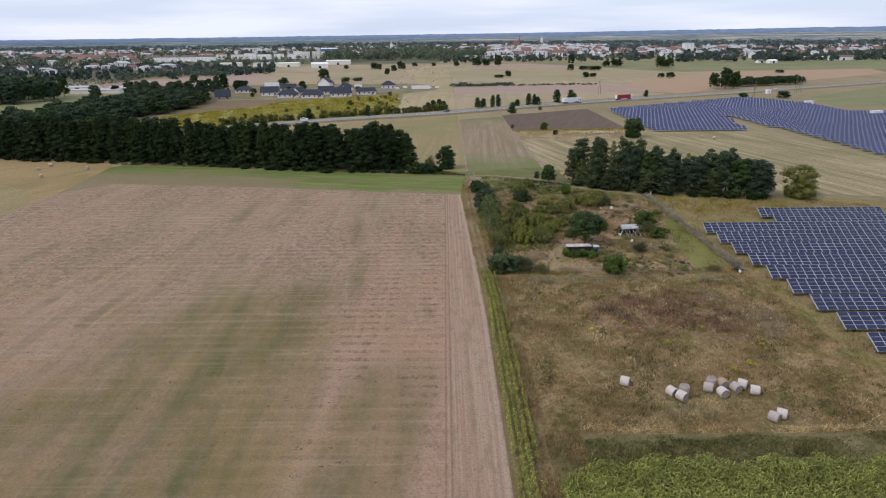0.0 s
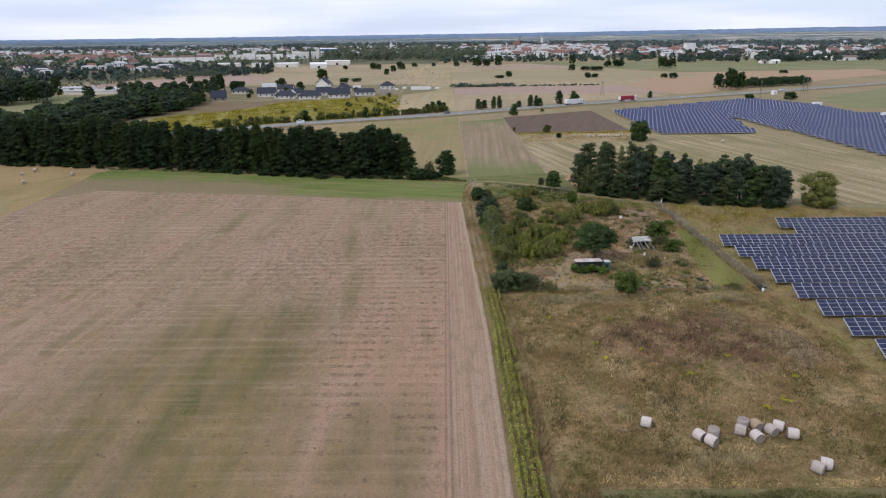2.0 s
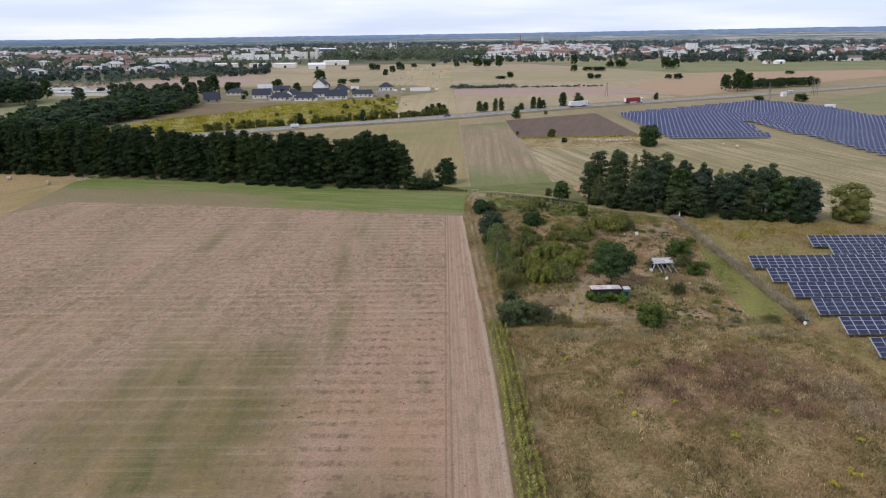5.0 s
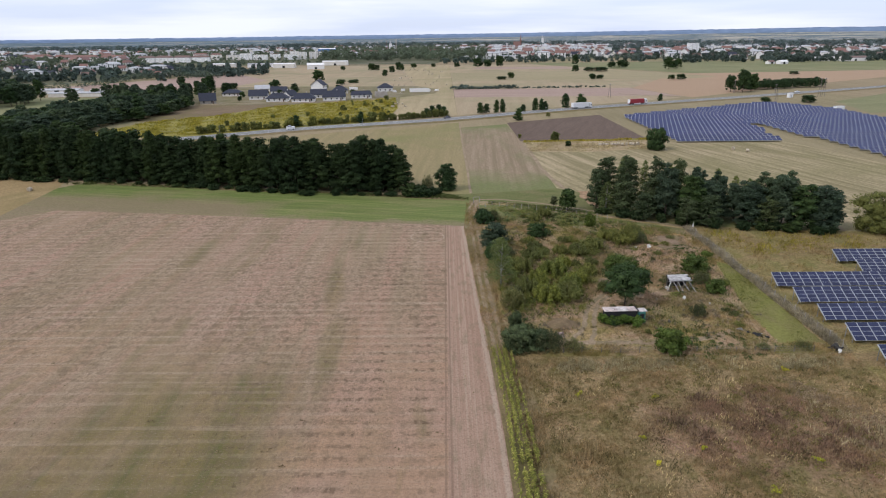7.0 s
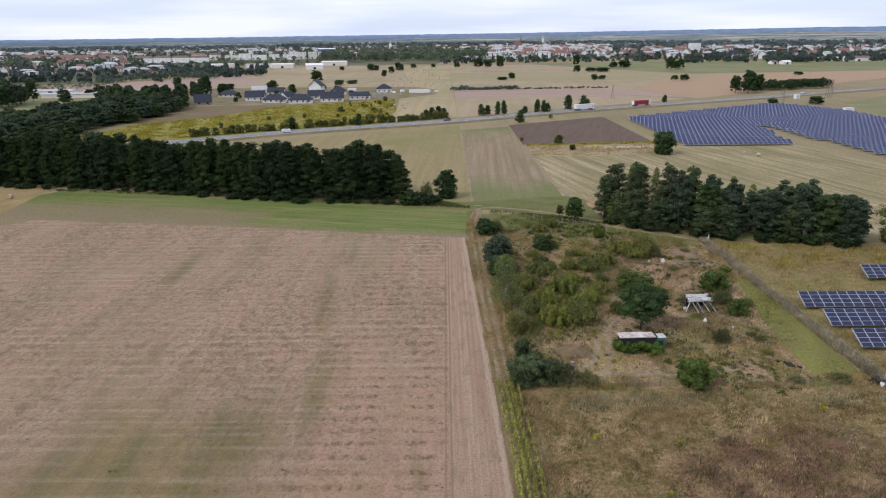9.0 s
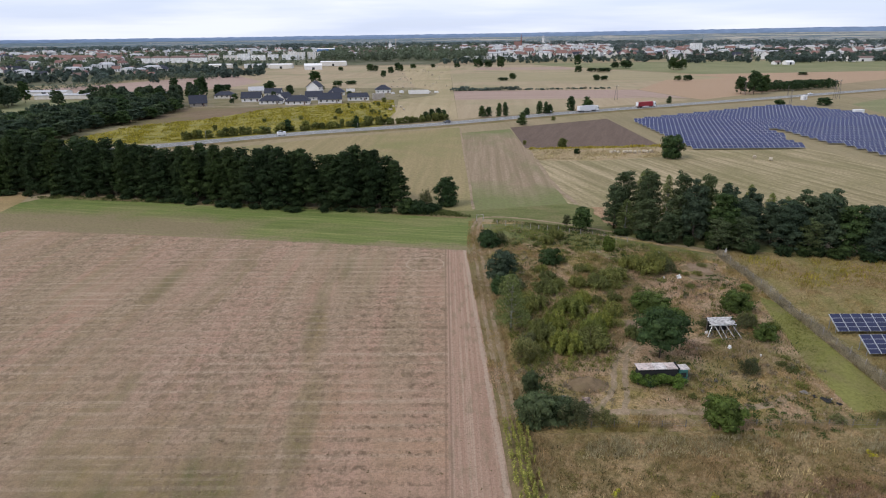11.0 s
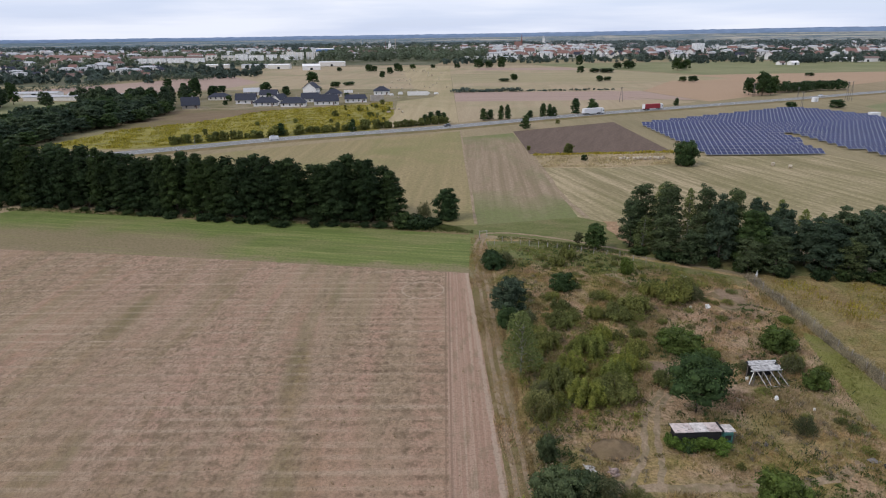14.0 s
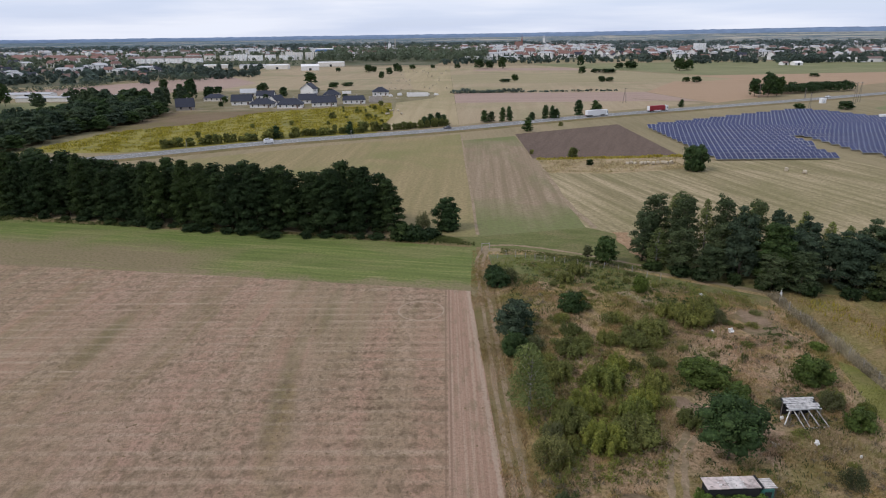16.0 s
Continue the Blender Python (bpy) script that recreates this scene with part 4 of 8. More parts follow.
lone = make_tree("round_tree", "single round dark green tree beside the belt", "tree", 9.0, 6.9, 71, M_OAK, M_BARK, "bush", 5600, 0.3, "", 0.0)
settle_first(lone, 0.2, 232.5, 1, 1)
willow = make_tree("field_tree", "broad olive-green tree standing in the hay field", "tree", 10.6, 10.5, 72, M_OLIVELEAF, M_BARK, "bush", 6200, 0.3, "", 0.0)
settle_first(willow, 109.5, 184, 1, 1)
bushy = make_tree("round_bush", "big rounded dark green bush beside the solar park", "bush", 7.6, 10.0, 73, M_OAK, M_BARK, "bush", 3600, 0.4, "", 0.0)
settle_first(bushy, 92.8, 304, 1.3, 0.95)


# ---------------------------------------------------------------- solar tables
def cell_material(name, deep, pale):
    n = Nodes(name, 0.2, 0.0, 0.35)
    col = n.ramp(n.each(), (0.0, deep), (1.0, pale))
    col = n.mix(n.ramp(n.noise(0.6, 4), (0.4, 0.0), (0.8, 0.25)), col, tuple(1.5 * v for v in pale))
    return n.done(col)


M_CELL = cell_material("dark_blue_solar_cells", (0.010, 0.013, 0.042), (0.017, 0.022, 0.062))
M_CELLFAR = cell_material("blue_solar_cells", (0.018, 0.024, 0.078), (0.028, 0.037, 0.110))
M_ALU = plain("pale_aluminium", (0.45, 0.46, 0.48), 0.45, 0.3, 0.1, 4.0)
M_STEEL = plain("grey_galvanised_steel", (0.33, 0.34, 0.35), 0.5, 0.5, 0.15, 5.0)

MOD_W, MOD_H, TILT_P, LOW = 1.79, 0.93, radians(27), 0.75


def module_mesh():
    """One framed module, lying on its back with its lower left corner at the origin."""
    gx, gy, t, r = 0.05, 0.012, 0.04, 0.026
    w, h = MOD_W - gx, MOD_H - gy
    frame_pieces = [box_data(gx, gy, 0, w, gy + r, t), box_data(gx, h - r, 0, w, h, t), box_data(gx, gy + r, 0, gx + r, h - r, t), box_data(w - r, gy + r, 0, w, h - r, t)]
    v, f = join_data(*frame_pieces, box_data(gx + r, gy + r, 0.004, w - r, h - r, t - 0.006))
    me = mesh_of("panel", v, f, [M_ALU, M_CELL])
    for p in me.polygons[24:]:
        p.material_index = 1
    return me


PANEL = module_mesh()
RAIL = mesh_of("rail", *box_data(-0.05, 0.0, -0.10, 0.05, 4 * MOD_H, -0.004), M_ALU)


def solar_table(x0, y0, columns):
    """A row of modules four high on a tilted steel frame that faces south."""
    root = empty("solar_table", pose(x0, y0, 0), "long tilted table of dark blue solar modules on steel posts", "solar panel", "solar tables beside the garden")
    ct, st = math.cos(TILT_P), math.sin(TILT_P)
    tilt = Matrix.Translation((0, 0, LOW)) @ Matrix.Rotation(TILT_P, 4, "X")
    for i in range(columns):
        for j in range(4):
            under("panel", PANEL, root, tilt @ Matrix.Translation((i * MOD_W, j * MOD_H, 0)))
    length = columns * MOD_W
    for i in range(columns + 1):
        under("rail", RAIL, root, tilt @ Matrix.Translation((i * MOD_W, 0, 0)))
    beams = [box_data(0, MOD_H * k, -0.22, length, MOD_H * k + 0.09, -0.105) for k in (0.8, 3.1)]
    under("beam", mesh_of("beam", *join_data(*beams), M_STEEL), root, tilt)
    for i in range(0, columns + 1, 3):
        for k in (0.85, 3.15):
            y, z = MOD_H * k * ct, LOW + MOD_H * k * st - 0.16
            under("post", mesh_of("post", *box_data(i * MOD_W - 0.05, y - 0.05, -0.3, i * MOD_W + 0.05, y + 0.05, z), M_STEEL), root)
    return root


# nine rows whose west ends step along the fence, then two that start further in
for k in range(9):
    y = 85.2 + 7.68 * k
    x = 67.6 - 0.24 * k
    solar_table(x, y, [12, 13, 14, 16, 18, 20, 22, 24, 26][k])
solar_table(87.2, 153.6, 17)
solar_table(86.2, 160.4, 19)


def far_table(x0, y0, length):
    """A far row: module faces joined over a pale backing."""
    root = empty("solar_row", pose(x0, y0, 0), "long row of blue solar modules in the far park", "solar panel", "rows of the far solar park")
    ct, st = math.cos(radians(25)), math.sin(radians(25))
    V, F = [], []
    n = int(length / 2.25)
    for i in range(n):
        for j in range(2):
            a, b = i * 2.25 + 0.12, i * 2.25 + 2.13
            s0, s1 = j * 1.95 + 0.05, j * 1.95 + 1.90
            k = len(V)
            V += [(a, s0 * ct, 0.8 + s0 * st), (b, s0 * ct, 0.8 + s0 * st), (b, s1 * ct, 0.8 + s1 * st), (a, s1 * ct, 0.8 + s1 * st)]
            F.append((k, k + 1, k + 2, k + 3))
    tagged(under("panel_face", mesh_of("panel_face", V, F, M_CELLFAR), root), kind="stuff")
    tilt = Matrix.Translation((0, 0, 0.72)) @ Matrix.Rotation(radians(25), 4, "X")
    under("backing", mesh_of("backing", *box_data(0, 0, -0.06, n * 2.25, 3.95, 0.03), M_ALU), root, tilt, "pale aluminium backing")
    posts = [box_data(i, 1.6, -0.1, i + 0.15, 1.75, 1.4) for i in range(1, int(n * 2.25), 6)]
    tagged(under("support", mesh_of("support", *join_data(*posts), M_STEEL), root), kind="stuff")


for k in range(22):
    y = 322 + 7.3 * k
    west = 108.5 + 0.05 * k
    north = 413 + (west - 108.5)
    for a, b in ((west, 400.0),):
        # the park's north edge runs beside the road, its south edge steps away to the east
        lo = max(a, 108.5 + max(0, (y - 412)) * 1.72)
        hi = 160 if y < 345 else (166 if y < 380 else 255 - max(0, y - 440) * 0.5)
        if hi - lo > 10:
            far_table(lo, y, hi - lo)
for k in range(24):
    y = 245 + 7.3 * k
    lo = 178 - max(0, y - 330) * 0.12
    if y < 385:
        far_table(lo if y < 330 else 174, y, 330 - 178)


# ---------------------------------------------------------------- garden shrubs
def bush(name, label, w, h, seed, leaves, count, leaf, style="bush", category="bush", bark=None, bare=0.0, group="", mass=0.66):
    return make_tree(name, label, category, h, w, seed, leaves, bark or M_BARK, style, count, leaf, group, bare, mass)


M_FRESH = foliage("fresh_green_leaves", (0.040, 0.062, 0.015), (0.080, 0.115, 0.028), (0.140, 0.180, 0.052))
GB = "shrubs of the overgrown garden"
dense = bush("leafy_bush", "dense dark green rounded bush in the garden", 5.0, 3.6, 201, M_OAK, 4200, 0.2, group=GB)
olive = bush("olive_bush", "loose olive-green shrub in dry grass", 5.0, 3.4, 202, M_OLIVELEAF, 4600, 0.15, "twiggy", group=GB, mass=0.6)
yellow = bush("yellow_green_bush", "feathery yellow-green shrub in the thicket", 5.0, 3.6, 203, M_YELLEAF, 5200, 0.15, "twiggy", group=GB, mass=0.66)
greyb = bush("grey_bush", "twiggy grey-green shrub, thinly leaved", 5.0, 3.8, 204, M_GREYLEAF, 4200, 0.14, "twiggy", group=GB, mass=0.0)
olive2 = bush("spreading_bush", "low spreading olive shrub among weeds", 5.0, 2.4, 205, M_OLIVELEAF, 2200, 0.15, "twiggy", group=GB, mass=0.0)
green2 = bush("green_bush", "fresh green rounded garden shrub", 5.0, 3.4, 206, M_FRESH, 3800, 0.2, group=GB)

pine = bush("pine_tree", "bushy blue-green pine beside the dirt track", 5.6, 6.4, 210, M_PINE, 4200, 0.24, "round", "tree", None, 0.02)
settle_first(pine, 11.4, 170.5, 1.1, 1.25)
birch = bush("birch_tree", "slender birch with a white trunk and thin crown", 5.8, 10.5, 211, M_BIRCHLEAF, 5600, 0.20, "tall", "tree", M_BIRCH, 0.12, mass=0.0)
settle_first(birch, 11.0, 149.5, 1, 1)
apple = bush("garden_tree", "broad dark green tree with several bare lower stems", 9.2, 8.2, 212, M_OAK, 7000, 0.23, "round", "tree", None, 0.26)
settle_first(apple, 33.4, 139.6, 1, 1)
hedge_tree = bush("hedge_tree", "compact dark green tree on the garden fence", 5.2, 6.6, 213, M_OAK, 2600, 0.34, "round", "tree", None, 0.10)
settle_first(hedge_tree, 35.2, 205.5, 1, 1)
sapling = bush("sapling", "half-bare sapling by the fence", 2.4, 4.4, 214, M_GREYLEAF, 420, 0.25, "round", "tree", None, 0.3)
settle_first(sapling, 31.3, 206.5, 1, 1)

# (x, y, height factor, width factor)
spread([dense], [(10.2, 194, 1.0, 1.0), (23.2, 181.6, 1.05, 1.02), (9.9, 197.0, 0.95, 0.8), (10.8, 165.8, 1.0, 0.95), (29.3, 131.8, 0.5, 0.55)], 21)
spread([bush("elder_bush", "grey-green elder bush at the garden corner", 5.0, 3.6, 207, M_GROVE, 4600, 0.19, group=GB)], [(11.6, 122.6, 1.22, 1.10), (15.0, 123.4, 0.95, 0.8), (11.9, 130.0, 0.95, 0.5)], 28)
spread([green2], [(35.8, 122.0, 1.18, 1.06), (53.0, 156.8, 1.15, 1.18), (37.2, 157.0, 1.1, 1.35), (52.8, 145.4, 0.86, 0.80), (38.2, 190, 1.15, 0.55), (40.0, 152.0, 0.8, 0.8), (59.6, 166.5, 0.35, 0.5)], 22)
spread([greyb], [(16.4, 122.8, 1.05, 1.05), (12.3, 139.0, 1.25, 0.95), (12.8, 196.5, 0.95, 0.75), (14.0, 167, 0.7, 0.8), (20.4, 122.3, 0.6, 0.7), (47.0, 176, 0.95, 0.8), (13.0, 143.5, 0.8, 0.7), (51.0, 122.4, 0.3, 0.5), (57.5, 122.6, 0.35, 0.6), (15.0, 178, 0.5, 0.7), (45.0, 134.6, 0.75, 0.65), (51.6, 149.6, 0.8, 0.75), (45.4, 150.5, 0.4, 0.6), (-6.2, 232.5, 1.5, 0.9)], 23)
spread([yellow], [(22.8, 155.6, 1.12, 1.2), (19.2, 141.8, 1.2, 1.2), (24.6, 147.2, 1.05, 1.05), (27.0, 151, 0.9, 0.9), (18.5, 150.0, 1.0, 1.0), (25.5, 160.5, 0.8, 0.8), (12.6, 159.5, 0.9, 0.85), (56.0, 149.0, 0.45, 0.5)], 24)
spread([olive], [(43.0, 176.0, 1.35, 1.5), (46.8, 180.0, 1.1, 1.1), (39.5, 179.0, 0.9, 0.9), (23.2, 142.6, 1.2, 1.3), (15.8, 145.8, 1.2, 1.1), (19.6, 165.5, 0.9, 1.1), (34.4, 172, 1.0, 1.35), (16.2, 158.0, 1.05, 1.0), (30.5, 168.0, 0.85, 1.0), (30.2, 155.5, 0.8, 0.8), (26.5, 169.0, 0.75, 0.8), (21.0, 172.5, 0.6, 0.8), (27.5, 199.5, 1.1, 0.85), (24.5, 196.0, 0.7, 0.8), (52.5, 151.0, 0.75, 0.7), (37.5, 127.0, 0.4, 0.5), (31.5, 146.5, 0.7, 0.8)], 25)
G = random.Random(77)
low = []
for i in range(46):
    x, y = G.uniform(12, 34), G.uniform(138, 178)
    if not (22 < x < 33 and y < 146):
        low.append((x, y, G.uniform(0.4, 1.05), G.uniform(0.35, 0.85)))
for i in range(30):
    x, y = G.uniform(34, 58), G.uniform(126, 186)
    if x < 53.5 or y > 163:
        low.append((x, y, G.uniform(0.22, 0.55), G.uniform(0.25, 0.55)))
for i in range(18):
    low.append((G.uniform(13, 44), G.uniform(182, 204), G.uniform(0.25, 0.55), G.uniform(0.25, 0.6)))
spread([olive2], low, 26)
# a rank edge of scrub under the tree belt and the grove
skirt = [(x, y, G.uniform(0.35, 0.8), G.uniform(0.5, 0.95)) for x, y in along([(-6, 226.5), (-13, 225.5), (-40, 227.5), (-67, 234), (-112, 246.5), (-135, 249.5), (-192, 259)], 5.0, 1.2, G)]
skirt += [(x, y, G.uniform(0.5, 1.0), G.uniform(0.5, 0.95)) for x, y in along([(45, 203), (52, 197), (60, 191.5), (75, 187.5), (100, 181)], 4.2, 1.0, G)]
skirt += [(-8.5, 224.5, 1.2, 1.2), (-5.5, 224.2, 1.0, 1.1), (-10.5, 226, 1.3, 1.2), (-3.5, 227, 0.7, 0.9), (-12, 224.6, 0.9, 1.0)]
spread([bush("scrub", "rank dark green scrub along the foot of the trees", 5.0, 3.0, 220, M_ALDER, 700, 0.42, group="scrub under the trees")], skirt, 27)

# ---------------------------------------------------------------- paths
M_RUT = field_mat("bare_sandy_rut", (0.27, 0.195, 0.125), (0.335, 0.255, 0.17), (0.2, 0.16, 0.09), 0, 0.3, 1.5, 0.4, 2.5)


M_SOFTRUT = field_mat("trodden_garden_dirt", (0.275, 0.200, 0.128), (0.345, 0.262, 0.175), (0.165, 0.14, 0.07), 0, 0.3, 1.2, 0.5, 2.5)


def path(name, points, half, z, label, material):
    line = smooth_line(points, 12)
    tagged(new(name, mesh_of(name, *ribbon(line, half, z, 0.0, 0.22), material)), label, "path", kind="structure")


path("path_west_rut", [(7.9, 119), (7.5, 131), (7.0, 150), (6.8, 177), (6.6, 200), (6.9, 209), (8.4, 216)], 0.36, 0.030, "worn sandy wheel rut of the farm track", M_RUT)
path("path_east_rut", [(9.5, 121), (8.8, 135), (8.4, 150), (8.3, 177), (8.0, 200), (8.4, 209), (9.8, 216)], 0.38, 0.030, "worn sandy wheel rut of the farm track", M_RUT)
path("path_far_track", [(8.6, 214), (9.4, 218.4), (13, 219.6), (18, 219), (26, 215.6), (33, 211.6), (39, 207.6), (46, 203)], 0.5, 0.030, "pale farm track bending behind the garden", M_RUT)
path("path_garden_rut", [(19.4, 124.6), (21.2, 126.6), (23.8, 130.7), (25.0, 134.8), (26.5, 139.1), (29.9, 143.8), (32, 147)], 0.42, 0.032, "worn dirt rut curving to the garden shed", M_SOFTRUT)
path("path_garden_rut_inner", [(23.6, 124.8), (25.2, 128.5), (25.8, 131.4), (27, 136.0), (28.7, 140.2), (31.4, 144)], 0.40, 0.032, "worn dirt rut curving to the garden shed", M_SOFTRUT)
path("path_garden_front", [(18, 125.0), (27.5, 124.9), (36, 125.2), (44, 126.4), (49, 129)], 0.7, 0.028, "faint trodden strip along the front of the garden", M_SOFTRUT)
path("path_bare_yard", [(38, 143.8), (35, 146.5), (33.5, 150), (31, 152.5)], 1.5, 0.026, "bare trodden brown soil", field_mat("bare_brown_soil", (0.205, 0.14, 0.095), (0.25, 0.18, 0.125), (0.13, 0.11, 0.05), 0, 0.3, 0.6, 0.25, 2.0))
path("path_beds", [(54.0, 167.5), (54.8, 173), (56.0, 182)], 3.4, 0.026, "bare brown soil of old garden beds", field_mat("bare_bed_soil", (0.20, 0.138, 0.092), (0.285, 0.205, 0.140), (0.14, 0.125, 0.055), 78, 0.08, 1.1, 0.3, 2.0))
path("path_garden_slab", [(34.2, 190.5), (36.5, 187.0), (39.0, 183.5)], 1.3, 0.03, "pale sandy trodden ground in the garden", M_DIRT)
path("path_brush_edge", [(44.8, 229), (44.2, 221), (45.2, 213), (47.0, 208)], 1.7, 0.036, "orange-brown dry brush trodden beside the grove", field_mat("dry_orange_brush", (0.30, 0.185, 0.105), (0.42, 0.285, 0.175), (0.22, 0.15, 0.085), 10, 0.2, 0.8, 0.3, 2.0))
path("path_hay_lane", [(36.8, 330), (37.2, 300), (36.9, 260), (39.5, 233)], 0.8, 0.034, "pale grassy lane between two fields", M_DIRT)
path("path_field_edge", [(8.2, 404), (8.1, 360), (8.0, 320), (8.2, 280), (8.0, 228)], 0.45, 0.032, "bleached grass line between two fields", M_DIRT)
path("path_belt_edge", [(6, 219.5), (-42, 231), (-67, 235), (-128, 248)], 1.2, 0.03, "rough uncut grass edge before the trees", M_VERGE)

# ---------------------------------------------------------------- old van body used as a shed
M_ROOFW = plain("weathered_white_sheet", (0.68, 0.62, 0.585), 0.6, 0, 0.26, 1.6)
M_ROOFPINK = plain("weathered_pinkish_sheet", (0.60, 0.50, 0.46), 0.7, 0, 0.3, 1.8)
M_TEAL = plain("faded_teal_paint", (0.045, 0.15, 0.13), 0.5, 0, 0.2, 2.0)
M_BLACK = plain("black_tar_paper", (0.02, 0.02, 0.022), 0.8, 0, 0.2, 2.0)
M_RUST = plain("dull_grey_boards", (0.20, 0.175, 0.15), 0.85, 0, 0.25, 2.0)
M_WHITE = plain("chalky_white_plastic", (0.74, 0.73, 0.71), 0.5, 0, 0.08, 3.0)


def shed():
    root = empty("garden_shed", pose(27.6, 131.7, 0, 0, 0, 2.0), "old long van body shed with patched white roof and teal end", "shed")
    under("body", bevelled("body", [box_data(0.1, 0.1, 0.0, 5.75, 1.65, 2.42)], M_BLACK, 0.06), root, label="dark boarded long body")
    roof = [box_data(-0.1, -0.08, 2.45, 2.3, 1.82, 2.56), box_data(2.32, -0.06, 2.47, 4.1, 1.80, 2.58), box_data(4.12, -0.08, 2.45, 5.72, 1.82, 2.56)]
    for pc, m in zip(roof, (M_ROOFPINK, M_ROOFW, M_ROOFPINK)):
        under("roof_sheet", bevelled("roof_sheet", [pc], m, 0.03), root)
    rng = random.Random(3)
    for i in range(16):
        # torn scraps of felt and paint on the sheets
        x, y, w, d = rng.uniform(0.1, 5.0), rng.uniform(0.05, 1.4), rng.uniform(0.12, 0.55), rng.uniform(0.06, 0.22)
        q = [(x + w * (0.5 + rng.uniform(0.3, 0.5) * math.cos(a)), y + d * (0.5 + rng.uniform(0.3, 0.5) * math.sin(a))) for a in (0, 0.9, 1.8, 2.7, 3.6, 4.5, 5.4)]
        V = [(a, b, 2.586) for a, b in q] + [(a, b, 2.597) for a, b in q]
        F = [tuple(range(7, 14))] + [(k, (k + 1) % 7, 7 + (k + 1) % 7, 7 + k) for k in range(7)]
        under("roof_scrap", mesh_of("roof_scrap", V, F, (M_WHITE, M_RUST, M_RUST)[i % 3]), root)
    under("ridge_strip", bevelled("ridge_strip", [box_data(5.7, -0.12, 2.44, 5.95, 1.86, 2.64)], M_BLACK, 0.03), root)
    under("cab", bevelled("cab", [box_data(5.95, 0.05, 0.0, 7.3, 1.7, 2.2)], M_TEAL, 0.1), root, label="teal painted driver's end")
    for i in range(6):
        under("slat", bevelled("slat", [box_data(5.98, 0.06 + i * 0.29, 2.28 - 0.02 * i, 7.55, 0.27 + i * 0.29, 2.36 - 0.02 * i)], M_ROOFW, 0.02), root)
    under("window", mesh_of("window", *box_data(6.25, 0.03, 1.1, 7.0, 0.06, 1.8), M_BLACK), root)
    under("plank", mesh_of("plank", *bar_data((7.4, 0.2, 0.0), (7.75, 0.6, 1.7), 0.05), M_RUST), root)
    for x in (0.9, 4.6):
        under("skid", mesh_of("skid", *box_data(x, 0.0, -0.05, x + 0.25, 1.7, 0.06), M_RUST), root)


shed()


def ivy():
    rng = np.random.default_rng(8)
    lobes = [((x, 131.3 + rng.uniform(-0.3, 0.3), rng.uniform(0.6, 1.65)), (0.6, 0.45, rng.uniform(0.4, 0.7))) for x in np.linspace(27.3, 34.0, 26)]
    lobes += [((33.0, 130.3, 0.6), (0.8, 0.5, 0.6)), ((27.2, 132.4, 0.9), (0.5, 0.9, 0.9))]
    V, F = full_crown(lobes, 5200, 0.17, rng, 0.6)
    root = empty("climbing_hedge", pose(0, 0, 0), "bright green climbing hedge covering the shed front", "hedge")
    under("foliage", cloud_mesh("foliage", V, F, foliage("bright_climber_leaves", (0.060, 0.098, 0.018), (0.120, 0.178, 0.034), (0.20, 0.268, 0.06))), root)
    stems = [bar_data((x, 131.5, -0.05), (x + 0.2, 131.4, 1.2), 0.03, 0.015, 5) for x in np.linspace(27.6, 33.6, 9)]
    under("stems", mesh_of("stems", *join_data(*stems), M_BARK), root)


ivy()


M_SHEETING = plain("torn_grey_white_sheeting", (0.54, 0.52, 0.50), 0.75, 0, 0.38, 2.6)


